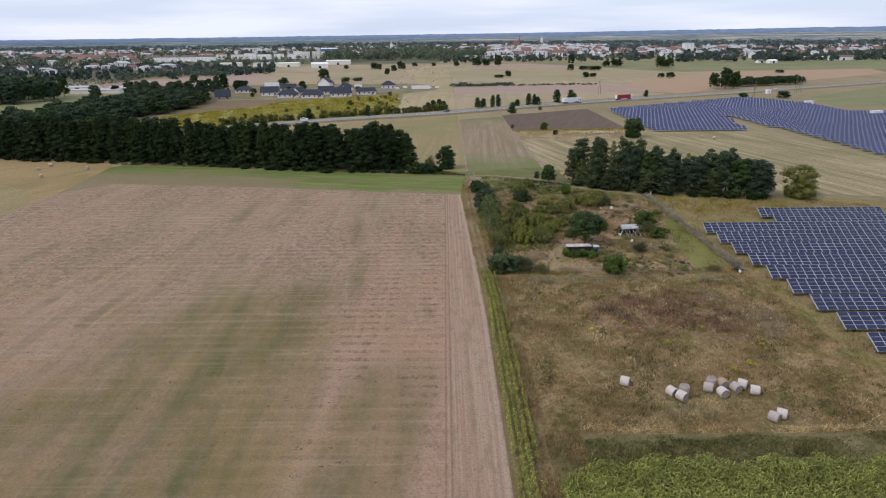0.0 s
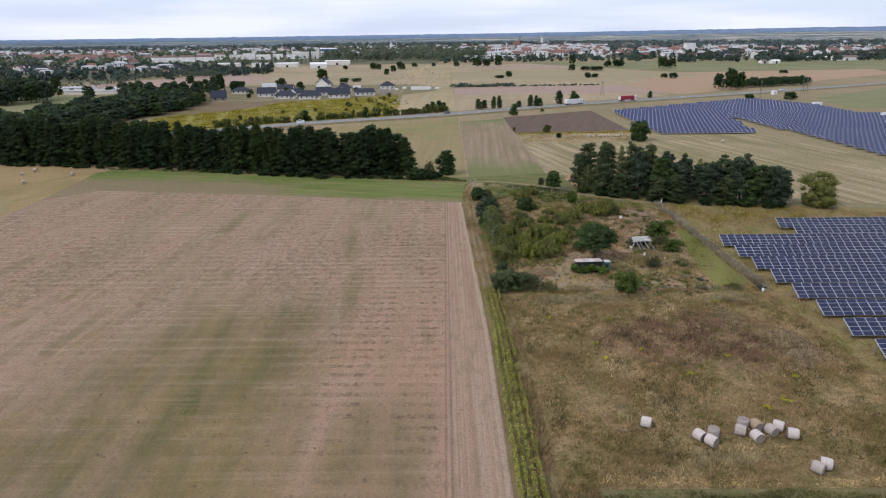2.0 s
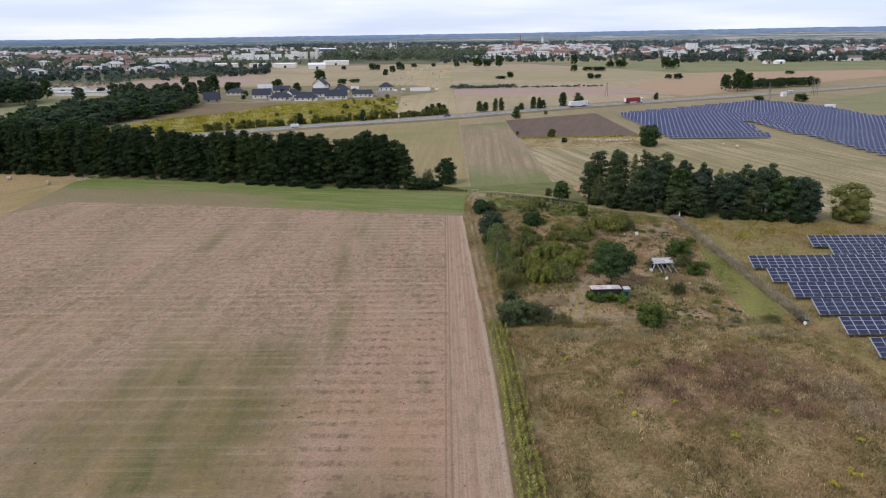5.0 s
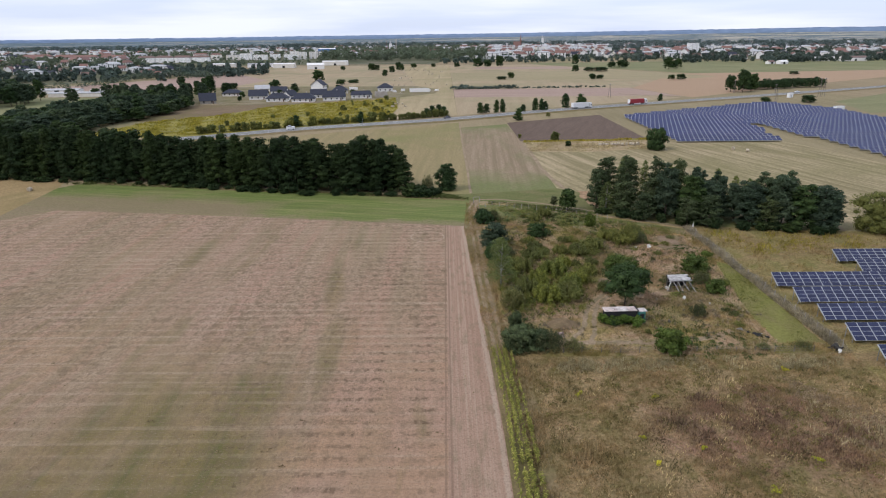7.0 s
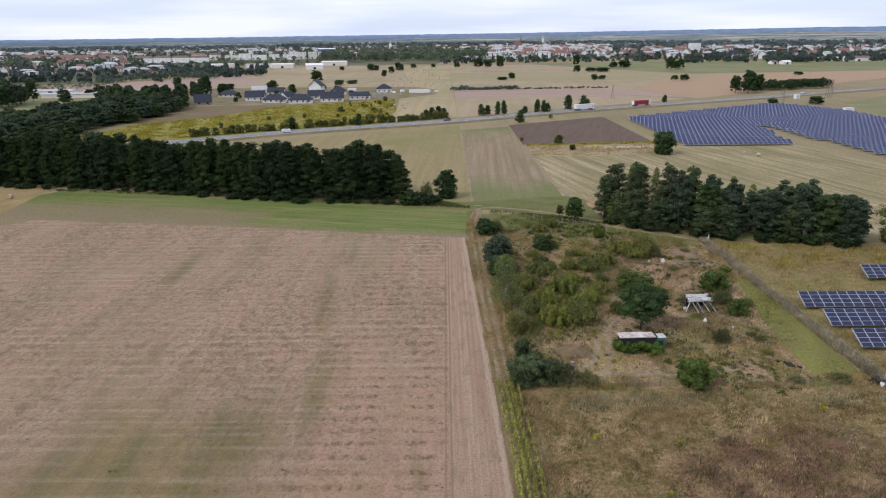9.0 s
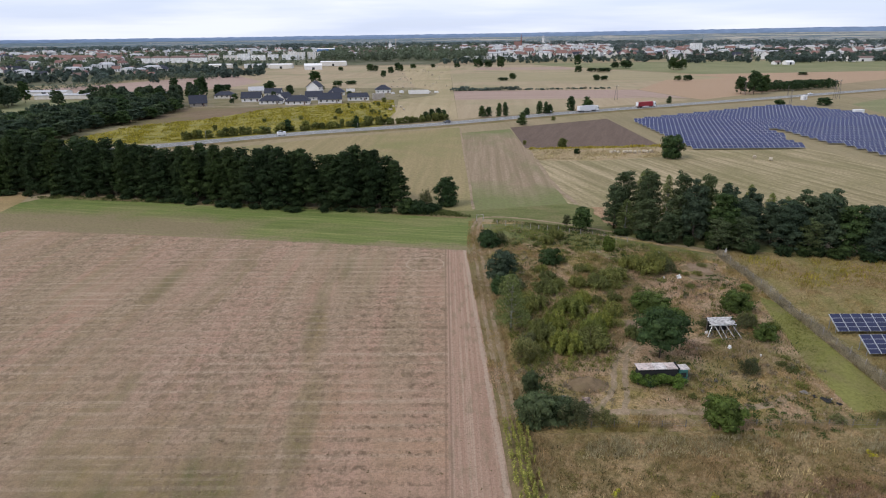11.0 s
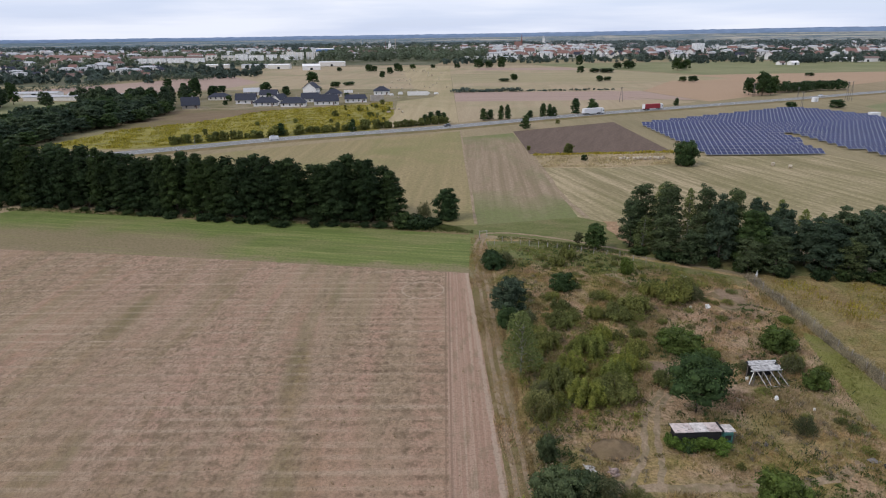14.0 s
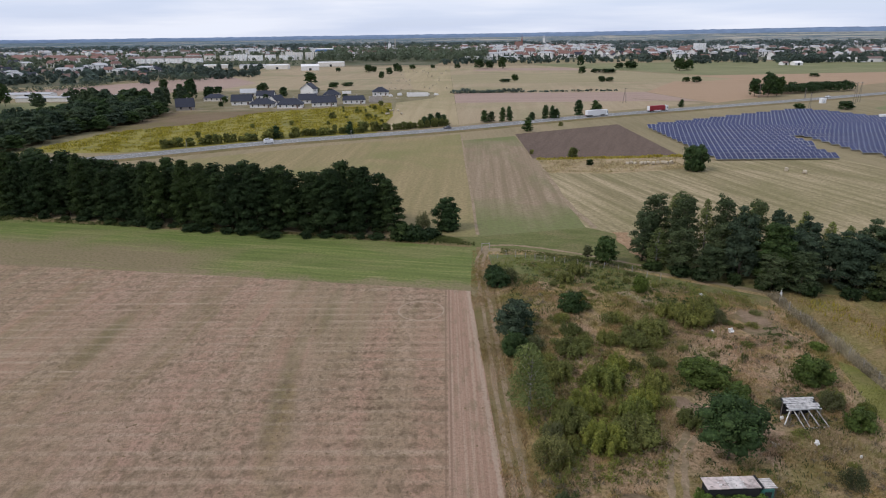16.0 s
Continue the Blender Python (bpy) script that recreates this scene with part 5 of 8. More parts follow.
def lean_to():
    rng = random.Random(12)
    root = empty("lean_to", pose(44.4, 145.4, 0, 0, 0, 3.0), "collapsing timber lean-to with white sheets and bare rafters", "shelter")
    for x in (0.1, 1.4, 2.7, 4.0):
        under("post", mesh_of("post", *bar_data((x, 3.1, -0.1), (x + rng.uniform(-0.1, 0.1), 3.1, 2.15), 0.08, 0.07), M_RUST), root)
        under("front_post", mesh_of("front_post", *bar_data((x + 0.2, 1.6, -0.1), (x + 0.2 + rng.uniform(-0.15, 0.15), 1.6, 1.8), 0.08, 0.07), M_RUST), root)
    # barked rafters that have slid off the front, on a rail at their feet
    for x0, x1, y1 in ((0.6, 1.5, 0.15), (1.5, 2.3, 0.25), (2.5, 3.6, 0.2), (3.6, 4.8, 0.3)):
        under("rafter", mesh_of("rafter", *bar_data((x0, 2.0, 1.98), (x1, y1, 0.12), 0.075, 0.06), M_SHEETING), root, label="pale barked rafter")
    under("foot_rail", mesh_of("foot_rail", *bar_data((1.4, 0.05, 0.06), (4.95, 0.2, 0.06), 0.06, 0.05), M_SHEETING), root)
    for a, b in (((-0.5, 1.2, 0.05), (0.5, 1.3, 0.12)), ((-0.3, 0.8, 0.05), (0.7, 1.7, 0.5)), ((0.1, 0.6, 0.04), (0.9, 1.0, 0.06))):
        under("broken_board", mesh_of("broken_board", *bar_data(a, b, 0.06, 0.05, 4), M_RUST), root)
    under("eaves_beam", mesh_of("eaves_beam", *bar_data((-0.3, 1.55, 1.86), (4.4, 1.6, 1.92), 0.09), M_WHITE), root)
    # the roof: a black panel for the shade inside, under torn white strips
    v, f = box_data(-0.15, 1.5, 0.0, 4.25, 3.55, 0.03)
    under("roof_felt", mesh_of("roof_felt", [(x, y, z + 2.30 - (3.4 - y) * 0.16) for x, y, z in v], f, M_BLACK), root)
    for i in range(6):
        y0 = 1.42 + i * 0.36
        y1 = y0 + rng.uniform(0.30, 0.355)
        a, b = -0.25 + rng.uniform(-0.15, 0.4), 4.3 - rng.uniform(-0.15, 0.7)
        v, f = box_data(a, y0, 0.0, b, y1, 0.03)
        k = rng.uniform(-0.02, 0.02)
        under("sheet", mesh_of("sheet", [(x, y + k * (x - 2), z + 2.35 - (3.4 - y) * 0.16 + 0.012 * (i % 2) + 0.3 * abs(k) * abs(x - 2)) for x, y, z in v], f, M_SHEETING), root)
    # black boards that darken the inside in place of shade
    for a, b in ((0.0, 1.3), (1.36, 2.6), (2.7, 4.1)):
        under("back_board", mesh_of("back_board", *box_data(a, 3.15, 0.1, b, 3.2, 1.95), M_BLACK), root)
    under("leaning_pole", mesh_of("leaning_pole", *bar_data((-0.6, 1.0, 0.0), (0.5, 1.9, 2.1), 0.07), M_WHITE), root)


lean_to()


# ---------------------------------------------------------------- small garden things
def crumpled(name, x, y, w, h, seed, material, label, category="sheet"):
    """A thrown-down bag or sheet: a folded, uneven shell."""
    rng = random.Random(seed)
    bm = bmesh.new()
    bmesh.ops.create_icosphere(bm, subdivisions=2, radius=0.5)
    for v in bm.verts:
        k = 0.8 + 0.75 * noise.noise(v.co * 3.4 + Vector((seed, 0, 0))) + rng.uniform(-0.16, 0.16)
        v.co = Vector((v.co.x * w * k, v.co.y * w * 0.8 * k, max(0.0, v.co.z + 0.35) * h * k))
    me = bpy.data.meshes.new(name)
    bm.to_mesh(me)
    bm.free()
    me.materials.append(material)
    ob = new(name, me)
    ob.matrix_basis = pose(x, y, 0.0, 0, 0, seed * 47)
    tagged(ob, label, category)


crumpled("white_bag", 45.6, 142.3, 0.8, 0.8, 1, M_WHITE, "crumpled white plastic bag on dry grass", "bag")
crumpled("white_sack", 48.3, 172.6, 1.2, 1.1, 2, M_WHITE, "full white sack lying by a shrub", "sack")
crumpled("white_sack", 49.4, 139.7, 0.42, 0.6, 3, M_WHITE, "small upright white sack in the weeds", "sack")
crumpled("white_sack", 44.0, 147.6, 0.6, 0.7, 4, M_WHITE, "small white sack beside the lean-to", "sack")
crumpled("white_bucket", 52.6, 145.0, 0.5, 0.6, 5, M_WHITE, "small white bucket half hidden in leaves", "bucket")
crumpled("pale_rubble", 19.2, 127.4, 1.7, 1.0, 6, plain("pinkish_rubble", (0.36, 0.27, 0.235), 0.9, 0, 0.3, 3.0), "heap of pinkish broken rubble and sheeting", "rubble")
crumpled("white_rubble", 16.6, 128.2, 1.6, 0.5, 7, plain("pale_rubble", (0.44, 0.42, 0.39), 0.9, 0, 0.3, 4.0), "scatter of pale broken boards", "rubble")
crumpled("brushwood", 62.2, 121.9, 2.3, 1.3, 8, plain("dark_brush_heap", (0.045, 0.04, 0.035), 0.9, 0, 0.3, 3.0), "dark heap of brushwood at the fence corner", "heap")
crumpled("white_sheet", 62.3, 121.0, 0.7, 1.2, 9, M_WHITE, "white sheet thrown over the brush heap")
crumpled("dark_tarpaulin", 52.4, 127.2, 1.7, 0.45, 10, M_BLACK, "crumpled black tarpaulin on burnt ground", "tarpaulin")
crumpled("charred_board", 51.2, 128.3, 1.1, 0.3, 21, M_BLACK, "charred board beside the black tarpaulin", "board")
crumpled("charred_board", 53.6, 126.4, 0.9, 0.3, 22, M_BLACK, "charred board at the edge of burnt ground", "board")
crumpled("white_bag", 53.2, 127.6, 0.3, 0.3, 23, M_WHITE, "small white plastic bag on burnt ground", "bag")
crumpled("grey_tarpaulin", 50.4, 129.2, 1.6, 0.4, 11, M_RUST, "grey torn sheeting beside the tarpaulin", "tarpaulin")
crumpled("dark_box", 39.2, 132.3, 0.7, 0.8, 12, M_RUST, "small dark crate lying in grass", "crate")
crumpled("white_bag", 45.3, 172.8, 0.7, 0.5, 13, M_WHITE, "crumpled white plastic bag under a shrub", "bag")
crumpled("white_board", 49.8, 188.5, 1.8, 0.25, 14, M_WHITE, "pale board lying in short grass", "board")
crumpled("white_post_cap", 64.4, 187.2, 0.55, 1.9, 15, M_WHITE, "white canister on the fence corner", "canister")
crumpled("cut_wood", 40.5, 142.2, 1.3, 0.4, 16, plain("pale_cut_wood", (0.36, 0.29, 0.2), 0.85, 0, 0.2, 3.0), "small pile of pale cut branches", "wood pile")


def mound(x, y, w, h, material, label):
    K, N = 40, 12
    V, F = [(x, y, h)], []
    for j in range(1, N + 1):
        for i in range(K):
            a, r = 2 * math.pi * i / K, j / N
            p = Vector((math.cos(a) * r * w, math.sin(a) * r * w * 0.7, 0))
            z = h * (0.5 + 0.5 * math.cos(math.pi * r)) * (1 + 0.5 * noise.noise(p * 0.9)) + 0.12 * noise.noise(p * 3.0) * (1 - r)
            V.append((x + p.x, y + p.y, max(z, -0.03) if j < N else -0.05))
    for i in range(K):
        F.append((0, 1 + i, 1 + (i + 1) % K))
        for j in range(N - 1):
            a = 1 + j * K
            F.append((a + i, a + K + i, a + K + (i + 1) % K, a + (i + 1) % K))
    tagged(new("soil_mound", mesh_of("soil_mound", V, F, material, True)), label, "mound")


mound(20.2, 131.8, 3.6, 1.1, M_BROWN, "weathered mound of grey-brown soil and rubble")
mound(53.6, 174.5, 2.2, 0.6, M_BROWN, "low ridge of dug soil on the beds")
mound(51.6, 178.6, 1.6, 0.6, M_BROWN, "low ridge of dug soil on the beds")
mound(57.0, 180.0, 2.4, 0.5, M_BROWN, "low heap of dug soil on the beds")


# ---------------------------------------------------------------- fences
M_POST = plain("pale_weathered_post", (0.42, 0.385, 0.34), 0.85, 0, 0.25, 4.0)
M_WIRE = plain("dull_fence_wire", (0.24, 0.24, 0.23), 0.5, 0.4, 0.1, 5.0)


def fence(points, step, height, label, seed, strands=4, wood=None):
    """Wire strands on leaning posts."""
    rng = random.Random(seed)
    root = empty("wire_fence", pose(0, 0, 0), label, "fence")
    tops = []
    for (x0, y0), (x1, y1) in zip(points, points[1:]):
        n = max(1, int(math.hypot(x1 - x0, y1 - y0) / step))
        for i in range(n):
            t = i / n
            x, y = x0 + (x1 - x0) * t, y0 + (y1 - y0) * t
            lx, ly = rng.uniform(-0.09, 0.09), rng.uniform(-0.09, 0.09)
            h = height * rng.uniform(0.88, 1.12)
            under("post", mesh_of("post", *bar_data((x, y, -0.3), (x + lx, y + ly, h), 0.07, 0.06, 6), wood or M_POST), root)
            tops.append((x, y, lx, ly, height))
    for s in range(strands):
        f = (s + 0.8) / (strands + 0.3)
        line = [(a[0] + a[2] * f, a[1] + a[3] * f, a[4] * f) for a in tops]
        under("wire", mesh_of("wire", *strand_data(line, 0.009), M_WIRE), root)


fence([(63.4, 122), (63.0, 150), (62.7, 188)], 3.2, 1.7, "tall wire fence on leaning posts beside the solar park", 1, 6)
fence([(18.5, 121.4), (40, 121.6), (61.5, 121.4)], 3.0, 1.1, "low wire fence on grey weathered posts before the garden", 2, 3, M_RUST)
fence([(9.6, 208.6), (13.9, 212.5), (20.1, 209.0), (26.4, 206.6), (34.3, 203.3), (39.9, 201.2), (42.0, 198.0), (47.0, 195.6)], 2.2, 1.35, "old wire fence on pale posts behind the garden", 3, 4)


def gate():
    root = empty("field_gate", pose(8.4, 215.8, 0, 0, 0, 12), "pale wooden gate frame across the farm track", "gate")
    for x in (0.0, 1.9):
        under("gate_post", mesh_of("gate_post", *bar_data((x, 0, -0.3), (x, 0, 1.8), 0.09), M_POST), root)
    under("top_rail", mesh_of("top_rail", *bar_data((-0.1, 0, 1.72), (2.0, 0, 1.72), 0.08), M_POST), root)


gate()


# ---------------------------------------------------------------- bales
def bale_materials():
    out = []
    for name, c in (("net_wrapped_straw", (0.64, 0.56, 0.52)), ("weathered_brown_straw", (0.42, 0.31, 0.21)), ("grey_straw", (0.47, 0.405, 0.37))):
        n = Nodes(name, 0.9, 0, 0.15)
        col = n.ramp(n.noise(5.0, 5, n.scaled(1, 1, 1)), (0.3, tuple(v * 0.72 for v in c)), (0.65, c))
        col = n.mix(n.ramp(n.noise(30, 3), (0.4, 0.35), (0.6, 0.0)), col, tuple(v * 0.5 for v in c))
        out.append(n.done(col, n.noise(26, 4), 0.5, 0.03))
    return out


M_BALE, M_BALEBROWN, M_BALEGREY = bale_materials()
M_BALEEND = plain("cut_straw_end", (0.33, 0.275, 0.24), 0.95, 0, 0.3, 6.0)


def round_bale(m, wrap, label, group, rad=0.70, length=1.25, K=28):
    """A pressed round bale, its axis along local z, lying or upright by m."""
    root = empty("round_bale", m, label, "straw bale", group)
    profile = [(rad * 0.90, -length / 2), (rad * 0.975, -length / 2 + 0.07), (rad * 1.0, -length * 0.25), (rad * 1.01, 0.0), (rad * 1.0, length * 0.25), (rad * 0.975, length / 2 - 0.07), (rad * 0.90, length / 2)]
    V, F = [], []
    for j, (r, z) in enumerate(profile):
        for i in range(K):
            a = 2 * math.pi * i / K
            q = r * (1 + 0.012 * math.sin(5 * a + j) + 0.01 * math.sin(11 * a))
            V.append((q * math.cos(a), q * math.sin(a), z))
    for j in range(len(profile) - 1):
        for i in range(K):
            F.append((j * K + i, j * K + (i + 1) % K, (j + 1) * K + (i + 1) % K, (j + 1) * K + i))
    under("wrap", mesh_of("wrap", V, F, wrap, True), root)
    for s in (-1, 1):
        V, F = [(0, 0, s * (length / 2 - 0.10))], []
        rings = [0.15, 0.3, 0.45, 0.6, 0.75, 0.86, 0.92]
        for j, q in enumerate(rings):
            z = s * (length / 2 - (0.06 if j % 2 == 0 else 0.035) + (0.035 if j >= 5 else 0))
            V += [(rad * q * math.cos(2 * math.pi * i / K), rad * q * math.sin(2 * math.pi * i / K), z) for i in range(K)]
        for i in range(K):
            F.append((0, 1 + i, 1 + (i + 1) % K))
            for j in range(len(rings) - 1):
                F.append((1 + j * K + i, 1 + (j + 1) * K + i, 1 + (j + 1) * K + (i + 1) % K, 1 + j * K + (i + 1) % K))
        under("end", mesh_of("end", V, F, M_BALEEND, True), root, label="darker coiled straw end")
    return root


def lying(x, y, yaw):
    return pose(x, y, 0.69, 90, 0, yaw)


def standing(x, y):
    return pose(x, y, 0.62, 0, 0, 0)


L1, L2, L3 = "pale net-wrapped round straw bale lying on dry grass", "weathered brown round straw bale lying on grass", "grey round straw bale standing on its end"
GR = "straw bales on the meadow"
for m, w, lab in ((lying(25.7, 77.2, 62), M_BALE, L1), (lying(31.5, 74.4, 28), M_BALE, L1), (lying(32.5, 73.3, 35), M_BALE, L1), (standing(33.5, 75.1), M_BALEGREY, L3),
                  (standing(38.1, 77.0), M_BALEGREY, L3), (lying(37.0, 75.4, 64), M_BALEGREY, L1), (lying(39.5, 76.4, 10), M_BALEBROWN, L2), (lying(38.5, 74.1, 12), M_BALE, L1), (lying(40.9, 75.3, 18), M_BALEGREY, L1),
                  (lying(42.2, 76.2, 55), M_BALE, L1), (lying(43.2, 74.6, 70), M_BALE, L1), (lying(42.7, 68.2, 40), M_BALEGREY, L1), (lying(44.0, 68.9, 62), M_BALE, L1)):
    round_bale(m, w, lab, GR)
M_BALEFAR = plain("bleached_straw", (0.50, 0.43, 0.33), 0.95, 0, 0.15, 2.0)
M_BALEEND = plain("bleached_cut_straw", (0.46, 0.39, 0.29), 0.95, 0, 0.2, 3.0)
far_bale = round_bale(lying(-160, 236, 30), M_BALEFAR, "pale round straw bale on the golden stubble", "bales on distant fields", K=12)
BF = random.Random(31)
for x, y in [(-141, 236), (-160, 244), (-178, 232), (-205, 240), (-150, 222), (126, 302), (130, 297), (-190, 250)] + [(-30 - i * 0.4 + BF.uniform(-9, 9), 500 + BF.uniform(-16, 16)) for i in range(6)] + [(71 + i * 1.75 + BF.uniform(-0.5, 0.5), 315.6 + 0.08 * i + BF.uniform(-0.8, 0.8)) for i in range(11)] \
        + [(BF.uniform(-62, 2), BF.uniform(590, 1150)) for i in range(56)]:
    copy_thing(far_bale, lying(x, y, BF.uniform(0, 180)))


# ---------------------------------------------------------------- grass, crops and weeds
def inside(poly, x, y):
    """Which of the points lie in the outline."""
    hit = np.zeros(len(x), bool)
    k = len(poly)
    for i in range(k):
        (x0, y0), (x1, y1) = poly[i], poly[(i + 1) % k]
        if y0 == y1:
            continue
        c = ((y0 > y) != (y1 > y)) & (x < (x1 - x0) * (y - y0) / (y1 - y0) + x0)
        hit ^= c
    return hit


def lumps(x, y, scale, seed):
    """Smooth random values for clumping."""
    rng = np.random.default_rng(seed)
    out = np.zeros(len(x))
    for k in range(7):
        a, p = rng.uniform(0, 6.28), rng.uniform(0, 6.28)
        f = scale * rng.uniform(0.6, 2.2)
        out += np.sin((x * math.cos(a) + y * math.sin(a)) * f + p)
    return out / 7 ** 0.5


def grass(name, poly, count, height, width, material, label, seed, clump=0.5, bend=0.5, tuft=5, spread_r=0.22, category="grass", holes=()):
    """Tufts of bent blades; one object."""
    rng = np.random.default_rng(seed)
    P = np.array(poly, float)
    (x0, y0), (x1, y1) = P.min(0), P.max(0)
    x, y = rng.uniform(x0, x1, count * 3), rng.uniform(y0, y1, count * 3)
    keep = inside(poly, x, y)
    for h in holes:
        keep &= ~inside(h, x, y)
    keep &= rng.random(len(x)) < 0.5 + 0.5 * clump * lumps(x, y, 0.5, seed)
    x, y = x[keep][:count], y[keep][:count]
    grow = 0.75 + 0.35 * np.clip(lumps(x, y, 0.35, seed + 1), -1.4, 1.6)
    n = len(x)
    X = np.repeat(x, tuft) + rng.normal(0, spread_r, n * tuft)
    Y = np.repeat(y, tuft) + rng.normal(0, spread_r, n * tuft)
    ok = inside(poly, X, Y)
    X, Y = X[ok], Y[ok]
    H = (np.repeat(grow, tuft) * height)[ok] * rng.uniform(0.5, 1.2, len(X))
    a, b = rng.uniform(0, 6.2832, len(X)), rng.uniform(0, 6.2832, len(X))
    w = width * rng.uniform(0.6, 1.3, len(X))
    lean = H * bend * rng.uniform(0.3, 1.2, len(X))
    base = np.stack([X, Y, np.full(len(X), -0.01)], 1)
    side = np.stack([np.cos(a), np.sin(a), np.zeros(len(X))], 1) * w[:, None] / 2
    tip = base + np.stack([np.cos(b) * lean, np.sin(b) * lean, H * 0.95], 1)
    V = np.stack([base - side, base + side, tip + side * 0.5, tip - side * 0.5], 1).reshape(-1, 3)
    i = np.arange(len(X)) * 4
    F = np.concatenate([np.stack([i, i + 1, i + 2], 1), np.stack([i, i + 2, i + 3], 1)])
    ob = new(name, cloud_mesh(name, V, F, material))
    return tagged(ob, label, category, kind="stuff")


MOWN = [(54.5, 124.5), (61.8, 124.5), (62.8, 160), (60.2, 163), (57.4, 150), (55.0, 136)]
HOLES = [MOWN, [(18.6, 124.2), (36, 124.2), (44, 125.6), (44, 127.2), (36, 126.2), (27, 126.4), (26.6, 131), (28, 136), (32.4, 144), (30, 145.4), (25.6, 139.4), (22.8, 131), (18.6, 126)], [(30, 150), (33, 145), (38.5, 142.5), (38.5, 146), (34.5, 151.5), (31, 154)], [(49, 171), (56, 171), (58, 181), (52, 181)], [(27, 131), (36, 131), (36, 134.5), (27, 134)], [(32.6, 190.6), (35, 191.6), (40, 184), (38, 182.4)]]
LAWN = [(10.2, 197), (18, 199), (27, 195), (34, 192.5), (44, 192.5), (56, 187.5), (63, 187), (43, 200), (32, 208), (20, 213), (9.8, 213)]
grass("mown_grass", MOWN, 2600, 0.16, 0.07, foliage("lime_grass_blades", (0.14, 0.14, 0.035), (0.22, 0.21, 0.055), (0.31, 0.28, 0.09)), "short yellow-green mown grass", 18, 0.2)
grass("meadow_grass", [(12.4, 65.5), (64, 65.5), (64, 120.6), (10.5, 120), (12.4, 116)], 26000, 0.36, 0.075, M_MEADOWBLADE, "tufted dry meadow grass in tan, olive and russet", 1)
grass("garden_grass", [(10.2, 121), (63, 121.4), (62.6, 186), (43, 199.5), (32, 207), (20, 212), (10, 211)], 19000, 0.42, 0.085, M_GARDENBLADE, "unkempt dry grass and weeds of the garden", 2, 0.9, holes=HOLES + [LAWN])
grass("park_grass", [(63.7, 64), (125, 70), (125, 176), (108, 182), (63.7, 189)], 12000, 0.5, 0.09, M_PARKBLADE, "tall yellowing weeds round the solar tables", 3, 0.6)
grass("verge_grass", [(10.4, 30), (12.7, 30), (12.6, 119), (10.2, 121), (9.9, 208), (9.4, 214), (9.2, 121)], 5000, 0.45, 0.08, M_MEADOWBLADE, "rough tan grass on the verge", 4)
grass("verge_grass", [(6.5, 122), (10.2, 121), (9.6, 208), (8.8, 216), (6.2, 216), (4.6, 190), (5.4, 160)], 3600, 0.3, 0.08, M_GARDENBLADE, "rough olive grass along the farm track", 17)
grass("headland_grass", [(13, 58.5), (24, 57.5), (40, 58), (64, 57), (64, 64.6), (56, 66.2), (47, 64.4), (38, 65.6), (31, 64.2), (24, 66.2), (16, 64.0)], 5000, 0.42, 0.10, foliage("dark_headland_weeds", (0.095, 0.098, 0.036), (0.172, 0.162, 0.064), (0.28, 0.24, 0.115)), "dark green weeds between meadow and maize", 5, 0.5)
M_STRAW = foliage("bleached_straw_blades", (0.36, 0.27, 0.16), (0.52, 0.405, 0.25), (0.66, 0.53, 0.345))
grass("dry_reeds", [(24, 78), (30, 82.5), (29, 85), (24, 84), (22.5, 79)], 160, 0.95, 0.07, M_STRAW, "bleached tall dry grass tufts", 6, 0.9, 0.35, 9)
grass("dry_reeds", [(29, 69.2), (36, 68.6), (38, 71.5), (33, 71.8), (29.5, 72.5)], 230, 0.95, 0.07, M_STRAW, "bleached tall dry grass tufts before the bales", 7, 0.9, 0.35, 9)
grass("dry_reeds", [(17, 66.4), (36, 65.6), (60, 66.0), (60, 67.2), (36, 67.0), (18, 67.8)], 420, 0.55, 0.08, M_STRAW, "flattened bleached straw along the meadow edge", 8, 0.9, 1.2, 7)
grass("dry_reeds", [(16, 115), (60, 116), (62, 119.6), (18, 119.4)], 700, 0.85, 0.07, M_STRAW, "bleached tall grass before the garden fence", 9, 0.9, 0.4, 7)
grass("dry_reeds", [(45, 100), (58, 92), (60, 102), (50, 108)], 260, 0.75, 0.07, M_STRAW, "bleached tall dry grass tufts in the meadow", 10, 0.9, 0.5, 7)
M_RUSSET = foliage("russet_seed_heads", (0.145, 0.082, 0.058), (0.265, 0.158, 0.110), (0.41, 0.28, 0.205))
grass("russet_weeds", [(24, 100), (30, 108), (44, 112), (56, 106), (58, 98), (48, 93), (34, 92)], 2200, 0.5, 0.08, M_RUSSET, "russet dock and dried weeds in the meadow", 11, 1.0)
grass("dry_strip_grass", [(37, 303), (60, 301), (100, 310), (99.5, 330), (37, 326)], 1500, 0.7, 0.3, M_STRAW, "bleached uncut grass before the ploughed field", 22, 0.9, 0.5, 4, 0.7)
grass("goldenrod", [(37, 326), (100, 330.5), (98.4, 335.2), (37, 330.2)], 700, 0.9, 0.3, foliage("strip_flowers", (0.16, 0.145, 0.04), (0.32, 0.26, 0.05), (0.44, 0.36, 0.07)), "yellow flowering weeds along the ploughed field", 23, 0.6, 0.4, 4, 0.6, "wildflowers")
grass("headland_grass", [(12.3, 48), (16.5, 48), (17, 66.4), (12.3, 66.8)], 1700, 0.4, 0.09, M_MEADOWBLADE, "rough tan and green grass at the corner of the maize", 24, 0.4)
M_PINKDRY = foliage("pinkish_dry_grass", (0.269, 0.185, 0.129), (0.414, 0.297, 0.213), (0.560, 0.431, 0.325))
